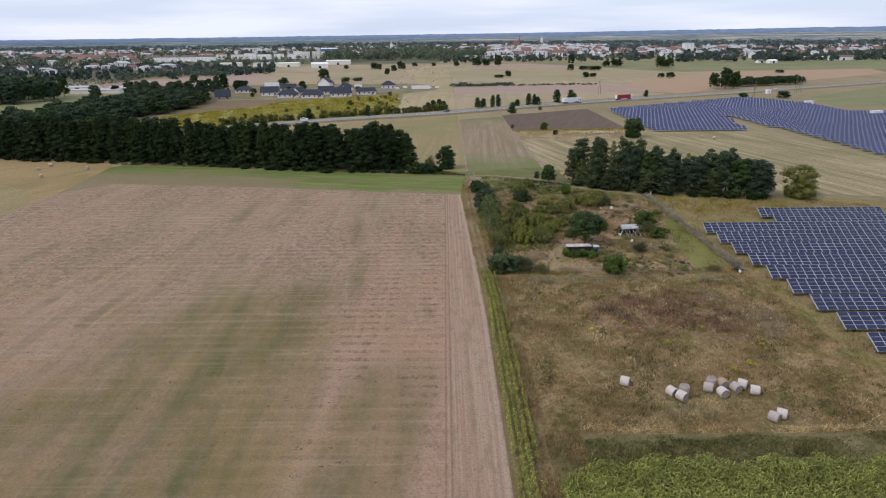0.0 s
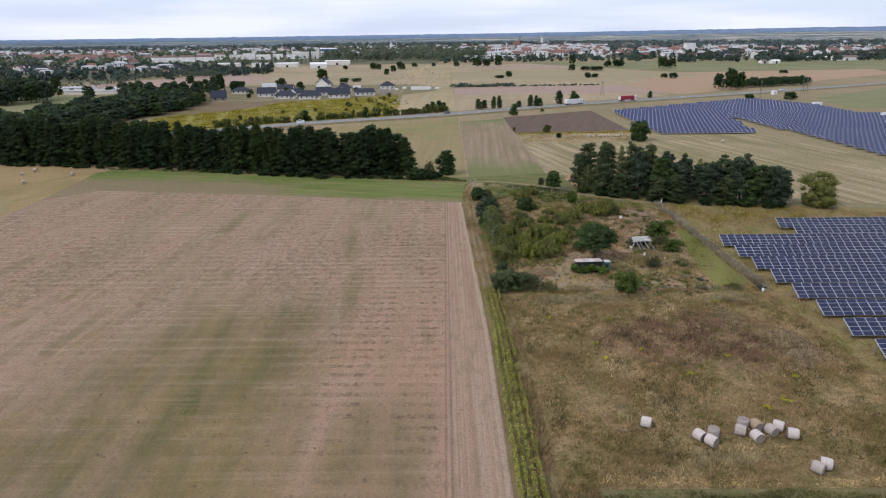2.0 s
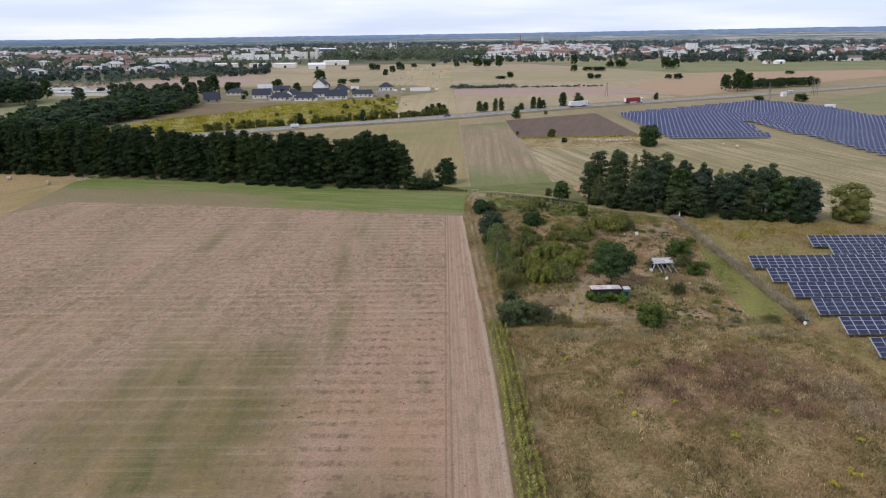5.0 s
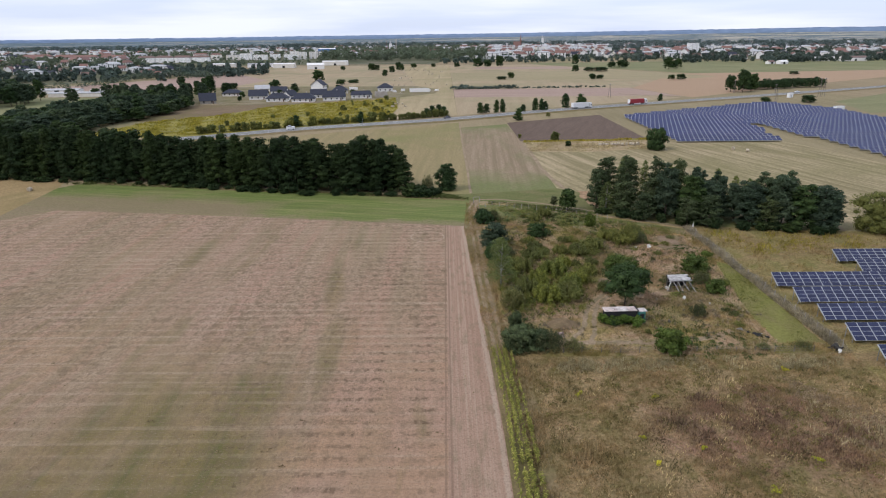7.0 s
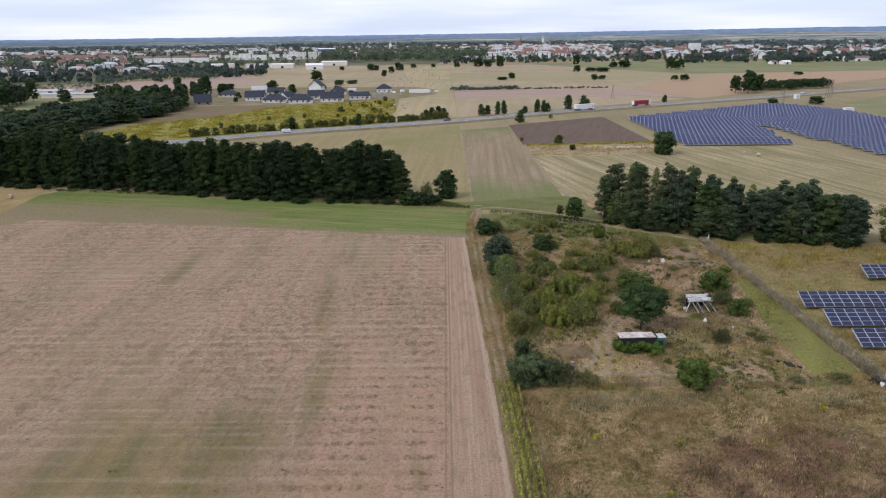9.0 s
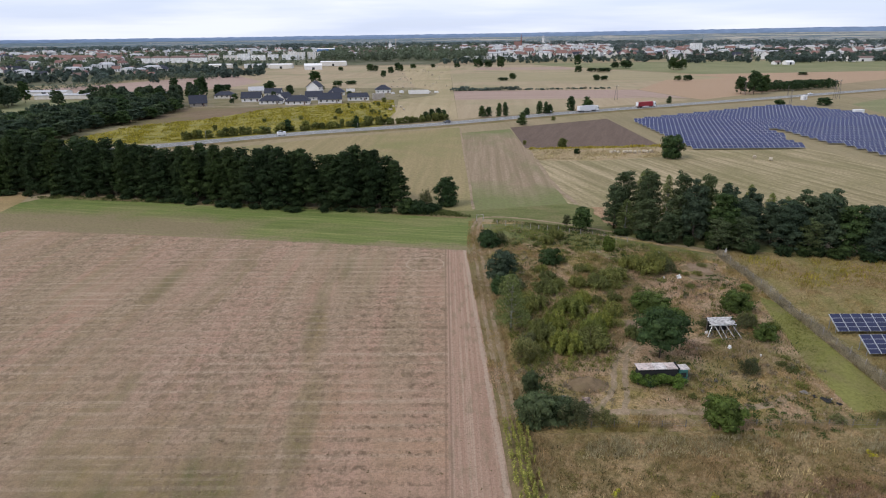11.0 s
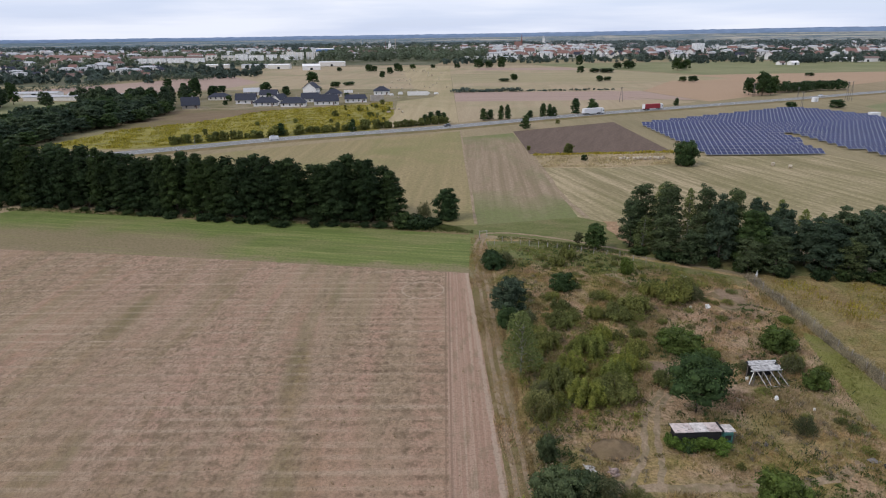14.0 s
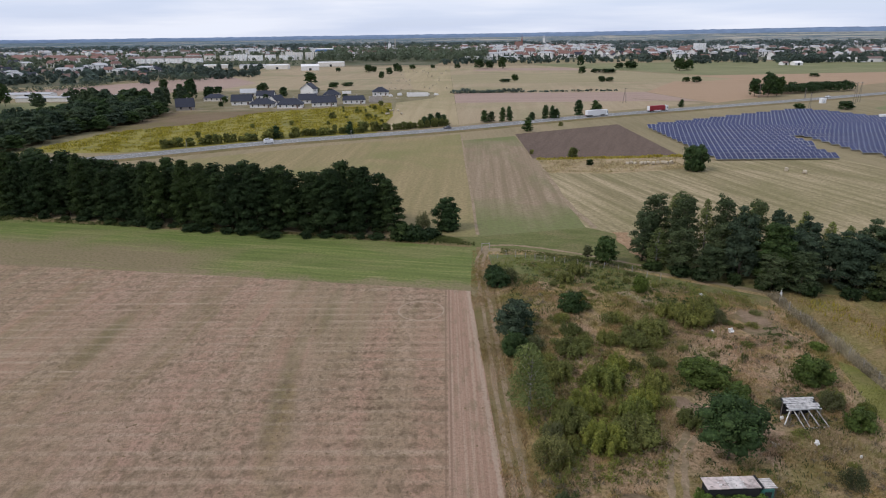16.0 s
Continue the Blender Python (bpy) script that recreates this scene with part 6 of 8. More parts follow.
grass("dry_grass", [(43, 107), (49, 114), (58, 106), (60, 95), (54, 90), (49, 98)], 1500, 0.45, 0.075, M_PINKDRY, "pinkish dry grass in the meadow", 21, 0.9, 0.6, 6)
PLOT = [(10.4, 122), (62, 122.4), (62, 184), (43, 197), (32, 204), (20, 208), (10.4, 207)]
FIELD = [(13.2, 67), (63, 67), (63, 118.6), (12.4, 118)]
grass("dry_grass", PLOT, 2000, 0.5, 0.07, M_PINKDRY, "clumps of pinkish dead grass in the garden", 31, 1.9, 0.6, 8, 0.3, holes=HOLES)
grass("green_weeds", PLOT, 1500, 0.55, 0.10, M_OLIVELEAF, "clumps of olive-green weeds in the garden", 32, 1.9, 0.7, 7, 0.3, "weeds", HOLES)
grass("dark_weeds", PLOT, 700, 0.5, 0.10, M_OAK, "patches of dark green nettles in the garden", 33, 2.2, 0.7, 8, 0.35, "weeds", HOLES)
grass("dry_grass", FIELD, 800, 0.5, 0.07, M_STRAW, "bleached grass clumps scattered through the meadow", 34, 2.0, 0.6, 7, 0.3)
grass("dark_weeds", FIELD, 2600, 0.4, 0.09, foliage("brown_olive_weeds", (0.085, 0.068, 0.032), (0.14, 0.112, 0.052), (0.21, 0.17, 0.085)), "patches of brown-olive weeds in the meadow", 35, 2.0, 0.7, 7, 0.35, "weeds")
M_DRYGREY = foliage("grey_dry_weeds", (0.19, 0.16, 0.115), (0.32, 0.27, 0.205), (0.46, 0.40, 0.31))
grass("fence_weeds", [(62.2, 121), (64.6, 121), (64.2, 188), (62.0, 188)], 3400, 1.0, 0.08, M_DRYGREY, "grey dead weeds grown through the fence", 12, 0.3)
grass("fence_weeds", [(20, 120.4), (62, 120.4), (62, 122.4), (20, 122.4)], 900, 0.6, 0.07, M_GARDENBLADE, "grey dead weeds along the garden fence", 13, 0.6)
grass("belt_edge_grass", [(7, 219), (7, 222), (-40, 231), (-67, 237), (-128, 250), (-135, 246), (-67, 234), (-40, 228)], 4200, 0.7, 0.16, foliage("rank_green_grass", (0.05, 0.068, 0.02), (0.095, 0.12, 0.035), (0.2, 0.19, 0.085)), "rank grass along the foot of the tree belt", 14, 0.8)
grass("goldenrod", [(-196, 358), (-150, 354), (-128, 362), (-78, 394), (-37, 410), (-34, 482), (-42, 562), (-126, 505), (-153, 447), (-184, 417)], 9000, 0.95, 0.35, foliage("goldenrod_flowers", (0.15, 0.145, 0.035), (0.30, 0.252, 0.042), (0.42, 0.345, 0.06)), "flowering yellow goldenrod covering the fallow field", 15, 0.9, 0.4, 4, 0.8, "wildflowers")
grass("goldenrod", [(70, 166), (105, 172), (104, 180), (66, 186)], 500, 0.8, 0.1, foliage("goldenrod_tops", (0.13, 0.12, 0.03), (0.26, 0.215, 0.04), (0.38, 0.31, 0.05)), "yellow weeds behind the solar tables", 16, 1.0, 0.4, 5, 0.4, "wildflowers")


grass("garden_green_grass", [(10.4, 183), (26, 184), (44, 182), (60, 183), (60, 187), (43, 199), (32, 206.5), (20, 211.5), (10.2, 210.5)], 5200, 0.3, 0.09, foliage("green_garden_blades", (0.105, 0.122, 0.034), (0.195, 0.210, 0.062), (0.30, 0.285, 0.11)), "short green grass at the end of the garden", 19, 0.8)


grass("dark_weeds", [(12.5, 213.4), (20, 210), (31, 206), (44, 199.5), (46, 202), (31, 210.4), (22, 214.2), (13, 217)], 2200, 0.5, 0.11, foliage("rank_dark_weeds", (0.062, 0.080, 0.026), (0.115, 0.135, 0.044), (0.20, 0.20, 0.08)), "rank dark weeds between fence and farm track", 36, 0.7, 0.6, 6, 0.3, "weeds")
grass("dark_weeds", [(-9, 223), (-2, 221.6), (4, 221), (6.4, 222.6), (3, 225.4), (-3, 228), (-12, 228)], 900, 0.4, 0.14, foliage("rough_green_weeds", (0.085, 0.100, 0.030), (0.150, 0.165, 0.052), (0.24, 0.235, 0.09)), "rough green weeds round the single tree", 37, 0.9, 0.6, 6, 0.4, "weeds")


def meadow_weeds():
    """Low dark cushions of weed that mottle the meadow and the garden."""
    rng = np.random.default_rng(45)
    lob = []
    for i in range(620):
        x, y = rng.uniform(13.5, 63), rng.uniform(67, 119)
        if lumps(np.array([x]), np.array([y]), 0.22, 46)[0] > -0.3:
            r = rng.uniform(0.25, 0.9)
            lob.append(((x, y, 0.08), (r, r * 0.8, rng.uniform(0.15, 0.4))))
    for i in range(420):
        r = rng.uniform(0.25, 0.8)
        lob.append(((rng.uniform(11, 53), rng.uniform(124, 205), 0.08), (r, r * 0.8, rng.uniform(0.15, 0.45))))
    V, F = leaf_cloud(lob, len(lob) * 36, 0.16, rng, 0.5, 0.5)
    tagged(new("meadow_weeds", cloud_mesh("meadow_weeds", V, F, foliage("dull_weed_leaves", (0.085, 0.078, 0.034), (0.145, 0.128, 0.055), (0.225, 0.19, 0.09)))), "low dull olive weed cushions in dry grass", "weeds", kind="stuff")


meadow_weeds()


def undergrowth(name, label, material, count, seed, spread_of, tall, leaf=0.13, per=34):
    """Thin leafy sprays that join the shrubs; spread_of: patches (x, y, radius)."""
    rng = np.random.default_rng(seed)
    lob = []
    for i in range(count):
        cx, cy, cr = spread_of[rng.integers(len(spread_of))]
        a, q = rng.uniform(0, 6.28), cr * math.sqrt(rng.random())
        h, r = tall * rng.uniform(0.25, 1.0) * (1.1 - 0.6 * q / cr), rng.uniform(0.2, 0.6)
        lob.append(((cx + q * math.cos(a), cy + q * math.sin(a), h * 0.5), (r, r, h * 0.55)))
    V, F = leaf_cloud(lob, count * per, leaf, rng, 0.25, 0.4)
    tagged(new(name, cloud_mesh(name, V, F, material)), label, "undergrowth", kind="stuff")


THICKET = [(21, 142, 7), (22, 150, 7), (18, 157, 7), (26, 157, 6), (15, 148, 4.5), (20, 166, 7), (28, 166, 6), (34, 172, 5), (43, 177, 6), (14, 137, 4), (13.5, 176, 4)]
undergrowth("undergrowth", "tangle of thin olive sprays between the shrubs", M_OLIVELEAF, 950, 91, THICKET, 1.7)
undergrowth("undergrowth", "yellow-green shoots through the thicket", M_YELLEAF, 520, 92, THICKET[:5], 2.2)
undergrowth("undergrowth", "grey-brown twigs and dead stalks among the shrubs", foliage("dead_grey_stalks", (0.10, 0.080, 0.055), (0.185, 0.150, 0.108), (0.29, 0.245, 0.185)), 760, 93, THICKET + [(46, 165, 8), (50, 135, 8), (40, 131, 6), (18, 130, 6), (20, 186, 7), (48, 150, 6)], 0.9)
undergrowth("undergrowth", "dark green nettles and shoots beside the garden shrubs", M_OAK, 420, 94, [(38, 156, 5), (50, 152, 3.5), (14, 131, 3), (12.5, 172, 3), (34, 140, 5), (46, 148, 4), (30, 205, 5), (14, 195, 3.5), (42, 186, 5)], 1.1)
undergrowth("undergrowth", "fresh green tufts in the garden's grass", M_FRESH, 360, 95, [(20, 200, 8), (33, 196, 8), (45, 190, 6), (56, 170, 5), (40, 124, 5), (47, 124, 5)], 0.5)


def clods():
    """Dark weeds and clods left in the bouts of the stubble field."""
    rng = np.random.default_rng(40)
    lob = []
    for gy in np.arange(20, 188, 3.1):
        for gx in np.arange(-120, -0.8, 0.9):
            x, y = gx + rng.normal(0, 0.55), gy + rng.normal(0, 0.35)
            m = lumps(np.array([x]), np.array([y * 0.4]), 0.16, 41)[0]
            if rng.random() < 0.22 + 0.22 * m + (0.22 if x > -42 else 0):
                s = rng.uniform(0.06, 0.16)
                for k in range(rng.integers(1, 4)):
                    lob.append(((x + rng.normal(0, 0.35), y + rng.normal(0, 0.18), 0.03), (s * rng.uniform(0.6, 1.3), s * 0.7, s * 0.3)))
    for i in range(90):
        lob.append(((rng.uniform(0.3, 7.0), rng.uniform(20, 188), 0.02), (rng.uniform(0.05, 0.14), rng.uniform(0.05, 0.2), 0.05)))
    V, F = leaf_cloud(lob, len(lob) * 3, 0.15, rng, 0.3, 0.3)
    ob = new("field_weeds", cloud_mesh("field_weeds", V, F, foliage("withered_field_weeds", (0.140, 0.102, 0.066), (0.190, 0.142, 0.092), (0.26, 0.205, 0.130))))
    tagged(ob, "withered dark weeds and clods in the stubble", "weeds", kind="stuff")


clods()


def maize(name, spots, height, seed, label, material, broad=1.0):
    """Standing maize: stalks with long arching leaves."""
    rng = np.random.default_rng(seed)
    V, F = [], []
    S = np.array(spots)
    n = len(S)
    leaves = 9
    for j in range(leaves):
        h = height * (0.25 + 0.72 * j / leaves) * rng.uniform(0.9, 1.1, n)
        a = (j % 2) * math.pi + rng.uniform(-0.9, 0.9, n) + S[:, 0] * 1.7
        L = 0.75 * (1 - 0.45 * abs(j / leaves - 0.4)) * rng.uniform(0.75, 1.2, n) * height / 2.0
        d = np.stack([np.cos(a), np.sin(a), np.zeros(n)], 1)
        s = np.stack([-np.sin(a), np.cos(a), np.zeros(n)], 1) * 0.055 * broad * height / 2.0
        root = np.stack([S[:, 0], S[:, 1], h], 1)
        m1 = root + d * (L * 0.4)[:, None] + np.array([0, 0, 1.0]) * (L * 0.32)[:, None]
        m2 = root + d * (L * 0.75)[:, None] + np.array([0, 0, 1.0]) * (L * 0.18)[:, None]
        tip = root + d * L[:, None] - np.array([0, 0, 1.0]) * (L * 0.15)[:, None]
        q = np.stack([root - s * 0.6, root + s * 0.6, m1 + s, m1 - s, m2 + s * 0.9, m2 - s * 0.9, tip], 1)
        V.append(q)
    V = np.concatenate(V).reshape(-1, 3)
    i = np.arange(n * leaves) * 7
    F = np.concatenate([np.stack(f, 1) for f in ((i, i + 1, i + 2), (i, i + 2, i + 3), (i + 3, i + 2, i + 4), (i + 3, i + 4, i + 5), (i + 5, i + 4, i + 6))])
    # stalks
    k = len(V)
    r = 0.025
    a = np.stack([S[:, 0] - r, S[:, 1], np.zeros(n)], 1), np.stack([S[:, 0] + r, S[:, 1], np.zeros(n)], 1), np.stack([S[:, 0], S[:, 1] + r, np.full(n, height)], 1)
    V = np.concatenate([V, np.stack(a, 1).reshape(-1, 3)])
    i = k + np.arange(n) * 3
    F = np.concatenate([F, np.stack([i, i + 1, i + 2], 1)])
    V[:, 2] = np.maximum(V[:, 2], -0.01)
    tagged(new(name, cloud_mesh(name, V, F, material)), label, "crop", kind="stuff")


rng0 = np.random.default_rng(50)
spots = []
for y in np.arange(48.5, 61.0, 0.75):
    for x in np.arange(12.8, 60, 0.24):
        edge = 10.5 + max(0.0, y - 54.0) * 1.6
        if y > 54.0 and (x < edge + rng0.normal(0, 0.5) or (x < 16 and y > 58) or y > 58.7 + 0.9 * math.sin(x * 0.7) * math.sin(x * 0.23)):
            continue
        spots.append((x + rng0.normal(0, 0.05), y + rng0.normal(0, 0.09)))
maize("maize_crop", spots, 2.1, 51, "dense standing green maize", M_MAIZE)
spots = []
for line in (8.0, 8.85, 9.7, 10.6):
    for y in np.arange(20, 123, 0.32):
        if rng0.random() < (0.9 if line < 10 else 0.6) * (0.75 + 0.35 * math.sin(y * 0.31 + line * 5) * math.sin(y * 0.083)):
            spots.append((line + rng0.normal(0, 0.07) - max(0, y - 105) * 0.035, y + rng0.normal(0, 0.1)))
maize("maize_row", spots, 1.25, 52, "thin rows of short yellow-green maize along the verge", foliage("pale_maize_leaves", (0.095, 0.112, 0.024), (0.208, 0.210, 0.054), (0.37, 0.34, 0.11), 0.4), 2.1)


def goldenrod_clump(x, y, seed, s=1.0):
    rng = np.random.default_rng(seed)
    root = empty("yellow_flower_clump", pose(x, y, 0), "small clump of bright yellow wildflowers in the meadow", "flowers", "yellow flower clumps")
    lobes = [((rng.normal(0, 0.25) * s, rng.normal(0, 0.25) * s, 0.65), (0.28 * s, 0.28 * s, 0.15)) for i in range(5)]
    under("flower_head", cloud_mesh("flower_head", *leaf_cloud(lobes, 130, 0.13, rng), M_FLOWER), root)
    stems = [bar_data((c[0] * 0.4, c[1] * 0.4, -0.02), c, 0.02, 0.012, 4) for c, q in lobes]
    under("stems", mesh_of("stems", *join_data(*stems), M_OLIVELEAF), root)


M_FLOWER = foliage("yellow_petals", (0.26, 0.24, 0.03), (0.42, 0.38, 0.04), (0.55, 0.48, 0.06))
for i, (x, y, s) in enumerate(((28.9, 108, 1.0), (24.6, 94.2, 0.9), (43.6, 94.6, 1.0), (36.3, 89.4, 1.25), (46.4, 82.2, 1.1), (50.9, 88.5, 0.8), (43.0, 80.4, 0.9), (50.5, 115, 1.2), (18.4, 108.6, 0.9), (24.3, 99, 0.7), (31.0, 96.8, 0.7))):
    goldenrod_clump(x, y, 600 + i, s)


# ---------------------------------------------------------------- along the road
shrub_r = bush("roadside_shrub", "bushy olive-green shrub beside the road", 4.5, 4.2, 301, M_OLIVELEAF, 420, 0.5, group="roadside shrubs")
poplar = make_tree("poplar_sapling", "narrow dark green young tree beside the road", "tree", 9.2, 4.8, 302, M_OAK, M_BARK, "tall", 900, 0.5, "roadside trees", 0.03)
RD = random.Random(9)
spread([poplar], [(23, 444, 0.8, 1.0), (27, 446, 0.7, 0.9), (34, 446, 0.95, 0.8), (38, 447, 1.0, 0.8), (44, 408, 0.8, 1.1), (61, 456, 0.95, 0.9), (65, 457, 0.9, 0.8), (68, 458, 0.7, 0.8), (84, 471, 1.12, 1.2), (94, 468, 1.1, 1.25), (97, 470, 0.8, 0.9), (52, 451, 0.55, 0.9), (165, 515, 0.6, 0.8), (-8, 433, 0.75, 1.0), (-4, 435, 0.8, 1.0), (-1, 436, 0.65, 1.0), (-50, 402, 0.75, 0.9), (-12, 431, 0.6, 1.0), (-86, 391, 0.7, 1.1)], 31)
row = [(x, y, RD.uniform(0.6, 1.35), RD.uniform(0.6, 1.2)) for x, y in along([(-132, 364), (-95, 385), (-77, 396), (-50, 408), (-22, 421), (2, 433)], 2.5, 1.8, RD)]
row += [(65, 427, 0.6, 0.6), (-128, 396, 0.8, 0.6), (-110, 430, 0.6, 0.6), (-90, 440, 0.7, 0.6), (-70, 470, 0.6, 0.7), (-60, 500, 0.7, 0.8), (-50, 520, 0.7, 0.8), (-48, 545, 0.9, 0.9), (37, 341, 0.5, 0.4)]
row += [(-45 + RD.uniform(-30, 8), 480 + RD.uniform(-50, 60), RD.uniform(0.3, 0.6), RD.uniform(0.3, 0.6)) for i in range(26)]
spread([shrub_r], row, 32)
spread([bush("field_bush", "small rounded green bush at the ploughed field", 5.0, 4.4, 303, M_OLIVELEAF, 800, 0.45)], [(53, 332, 1.0, 0.9)], 33)
spread([bush("dark_field_bush", "small dark bush among yellow weeds", 3.0, 2.6, 304, M_ALDER, 420, 0.4)], [(56.5, 316, 0.9, 0.9)], 34)

# ---------------------------------------------------------------- vehicles
M_TRUCKW = plain("white_truck_paint", (0.75, 0.75, 0.76), 0.35, 0, 0.05, 2.0)
M_TRUCKR = plain("dark_red_tarpaulin", (0.30, 0.022, 0.035), 0.5, 0, 0.1, 1.0)
M_TYRE = plain("black_rubber", (0.02, 0.02, 0.02), 0.85, 0, 0.1, 8.0)
M_GLASS = plain("dark_window_glass", (0.025, 0.03, 0.035), 0.08, 0, 0.02, 2.0)
M_LAMPR = plain("red_lamp_glass", (0.35, 0.01, 0.01), 0.3, 0, 0.02, 2.0)
M_LAMPW = plain("clear_lamp_glass", (0.7, 0.7, 0.66), 0.2, 0, 0.02, 2.0)


def road_point(x, side):
    for (x0, y0), (x1, y1) in zip(ROADLINE, ROADLINE[1:]):
        if x0 <= x <= x1:
            t = (x - x0) / (x1 - x0)
            d = Vector((x1 - x0, y1 - y0, 0)).normalized()
            s = Vector((-d.y, d.x, 0)) * side
            return x + s.x, y0 + (y1 - y0) * t + s.y, math.degrees(math.atan2(d.y, d.x))


def wheel(parent, x, y, r, w):
    tyre = under("wheel", bevelled("wheel", [bar_data((x, y - w / 2, r), (x, y + w / 2, r), r, None, 18)], M_TYRE, 0.04), parent)
    under("rim", mesh_of("rim", *bar_data((x, y - w / 2 - 0.02, r), (x, y + w / 2 + 0.02, r), r * 0.55, None, 12), M_ALU), tyre)


def semi_truck(x, side, colour, rear, label):
    px, py, yaw = road_point(x, side)
    root = empty("semi_truck", pose(px, py, 0.555, 0, 0, yaw), label, "truck", "lorries on the road")
    under("trailer", bevelled("trailer", [box_data(-6.6, -1.25, 1.15, 6.6, 1.25, 4.0)], colour, 0.05), root)
    under("rear_door", bevelled("rear_door", [box_data(-6.72, -1.24, 1.16, -6.61, 1.24, 3.98)], rear, 0.02), root)
    under("side_skirt", bevelled("side_skirt", [box_data(-2.6, -1.2, 0.55, 3.4, 1.2, 1.1)], M_TRUCKW, 0.03), root)
    under("chassis", mesh_of("chassis", *box_data(-6.5, -0.6, 0.75, 9.2, 0.6, 1.14), M_TYRE), root)
    cab = under("cab", bevelled("cab", [box_data(7.3, -1.22, 0.6, 9.5, 1.22, 3.2), box_data(7.3, -1.15, 3.1, 8.9, 1.15, 3.8)], M_TRUCKW, 0.12), root)
    under("windscreen", mesh_of("windscreen", *box_data(9.48, -1.05, 1.9, 9.53, 1.05, 2.9), M_GLASS), cab)
    for s in (-1, 1):
        under("side_window", mesh_of("side_window", *box_data(8.4, s * 1.225 - 0.02, 1.9, 9.2, s * 1.225 + 0.02, 2.7), M_GLASS), cab)
        under("headlight", mesh_of("headlight", *box_data(9.49, s * 0.9 - 0.2, 0.85, 9.54, s * 0.9 + 0.2, 1.1), M_LAMPW), cab)
        under("tail_light", mesh_of("tail_light", *box_data(-6.78, s * 1.0 - 0.2, 0.9, -6.70, s * 1.0 + 0.2, 1.1), M_LAMPR), root)
        for wx in (-5.2, -3.9, -2.9, 6.2, 8.6):
            wheel(root, wx, s * 1.02, 0.5, 0.34)


semi_truck(92, -2.0, M_TRUCKW, M_TRUCKW, "white articulated lorry with plain box trailer driving")
semi_truck(137, -2.0, M_TRUCKR, M_TRUCKW, "lorry with dark red trailer and white cab")


def car(x, side, paint, label, flip=0, van=False):
    px, py, yaw = road_point(x, side)
    root = empty("car", pose(px, py, 0.555, 0, 0, yaw + flip), label, "car", "cars on the road")
    h = 1.95 if van else 1.0
    under("body", bevelled("body", [box_data(-2.2, -0.88, 0.28, 2.2, 0.88, h)], paint, 0.14), root)
    top = [(-1.7, -0.75, h - 0.05), (1.0, -0.75, h - 0.05), (1.0, 0.75, h - 0.05), (-1.7, 0.75, h - 0.05), (-1.3, -0.62, h + 0.45), (0.3, -0.62, h + 0.45), (0.3, 0.62, h + 0.45), (-1.3, 0.62, h + 0.45)]
    under("cabin", mesh_of("cabin", top, [(0, 1, 5, 4), (1, 2, 6, 5), (2, 3, 7, 6), (3, 0, 4, 7)], M_GLASS), root)
    under("roof", mesh_of("roof", *box_data(-1.32, -0.63, h + 0.44, 0.32, 0.63, h + 0.48), paint), root)
    for s in (-1, 1):
        under("headlight", mesh_of("headlight", *box_data(2.17, s * 0.6 - 0.15, 0.6, 2.22, s * 0.6 + 0.15, 0.75), M_LAMPW), root)
        under("tail_light", mesh_of("tail_light", *box_data(-2.22, s * 0.6 - 0.15, 0.65, -2.17, s * 0.6 + 0.15, 0.8), M_LAMPR), root)
        for wx in (-1.35, 1.35):
            wheel(root, wx, s * 0.8, 0.31, 0.2)


car(-86, -2.0, M_TRUCKW, "white van driving on the trunk road", 0, True)
car(300, 2.0, M_TRUCKW, "white car driving on the trunk road", 180)
car(2, 2.0, plain("grey_car_paint", (0.12, 0.12, 0.13), 0.3, 0.2, 0.05), "grey car driving on the trunk road", 180)


# ---------------------------------------------------------------- posts along the road, power line poles, cabins
def road_post(x, side, h, label):
    px, py, yaw = road_point(x, side)
    root = empty("road_post", pose(px, py, 0, 0, 0, yaw), label, "post", "posts beside the road")
    under("pole", mesh_of("pole", *bar_data((0, 0, -0.2), (0, 0, h), 0.09, 0.06), M_STEEL), root)
    under("plate", mesh_of("plate", *box_data(-0.02, -0.35, h - 0.7, 0.02, 0.35, h), M_ALU), root)


road_post(-116, 8, 4.5, "grey road sign post seen from behind")
road_post(-50, -8.2, 5.0, "dark sign post on the road verge")
road_post(62, -8, 4.0, "small grey sign post on the road verge")


def pylon(x, y, h, yaw):
    root = empty("power_pole", pose(x, y, 0, 0, 0, yaw), "grey timber A-frame power pole with crossarm", "power pole", "power poles across the fields")
    for s in (-1, 1):
        under("leg", mesh_of("leg", *bar_data((s * h * 0.13, 0, -0.3), (s * 0.15, 0, h), 0.18, 0.12), M_RUST), root)
    under("brace", mesh_of("brace", *bar_data((-h * 0.07, 0, h * 0.5), (h * 0.07, 0, h * 0.5), 0.09), M_RUST), root)
    under("crossarm", mesh_of("crossarm", *bar_data((-1.6, 0, h * 0.96), (1.6, 0, h * 0.96), 0.11), M_RUST), root)
    for k in (-1.5, 0, 1.5):
        under("insulator", mesh_of("insulator", *bar_data((k, 0, h * 0.96), (k, 0, h * 0.96 + 0.6), 0.09, 0.05), M_WHITE), root)


for x, y, h, yaw in ((134, 546, 11, 20), (248, 574, 11, 40), (276, 560, 8, 40), (297, 533, 14.5, 30), (302, 536, 14.5, 30), (246, 500, 10, 30), (-240, 560, 12, 0)):
    pylon(x, y, h, yaw)


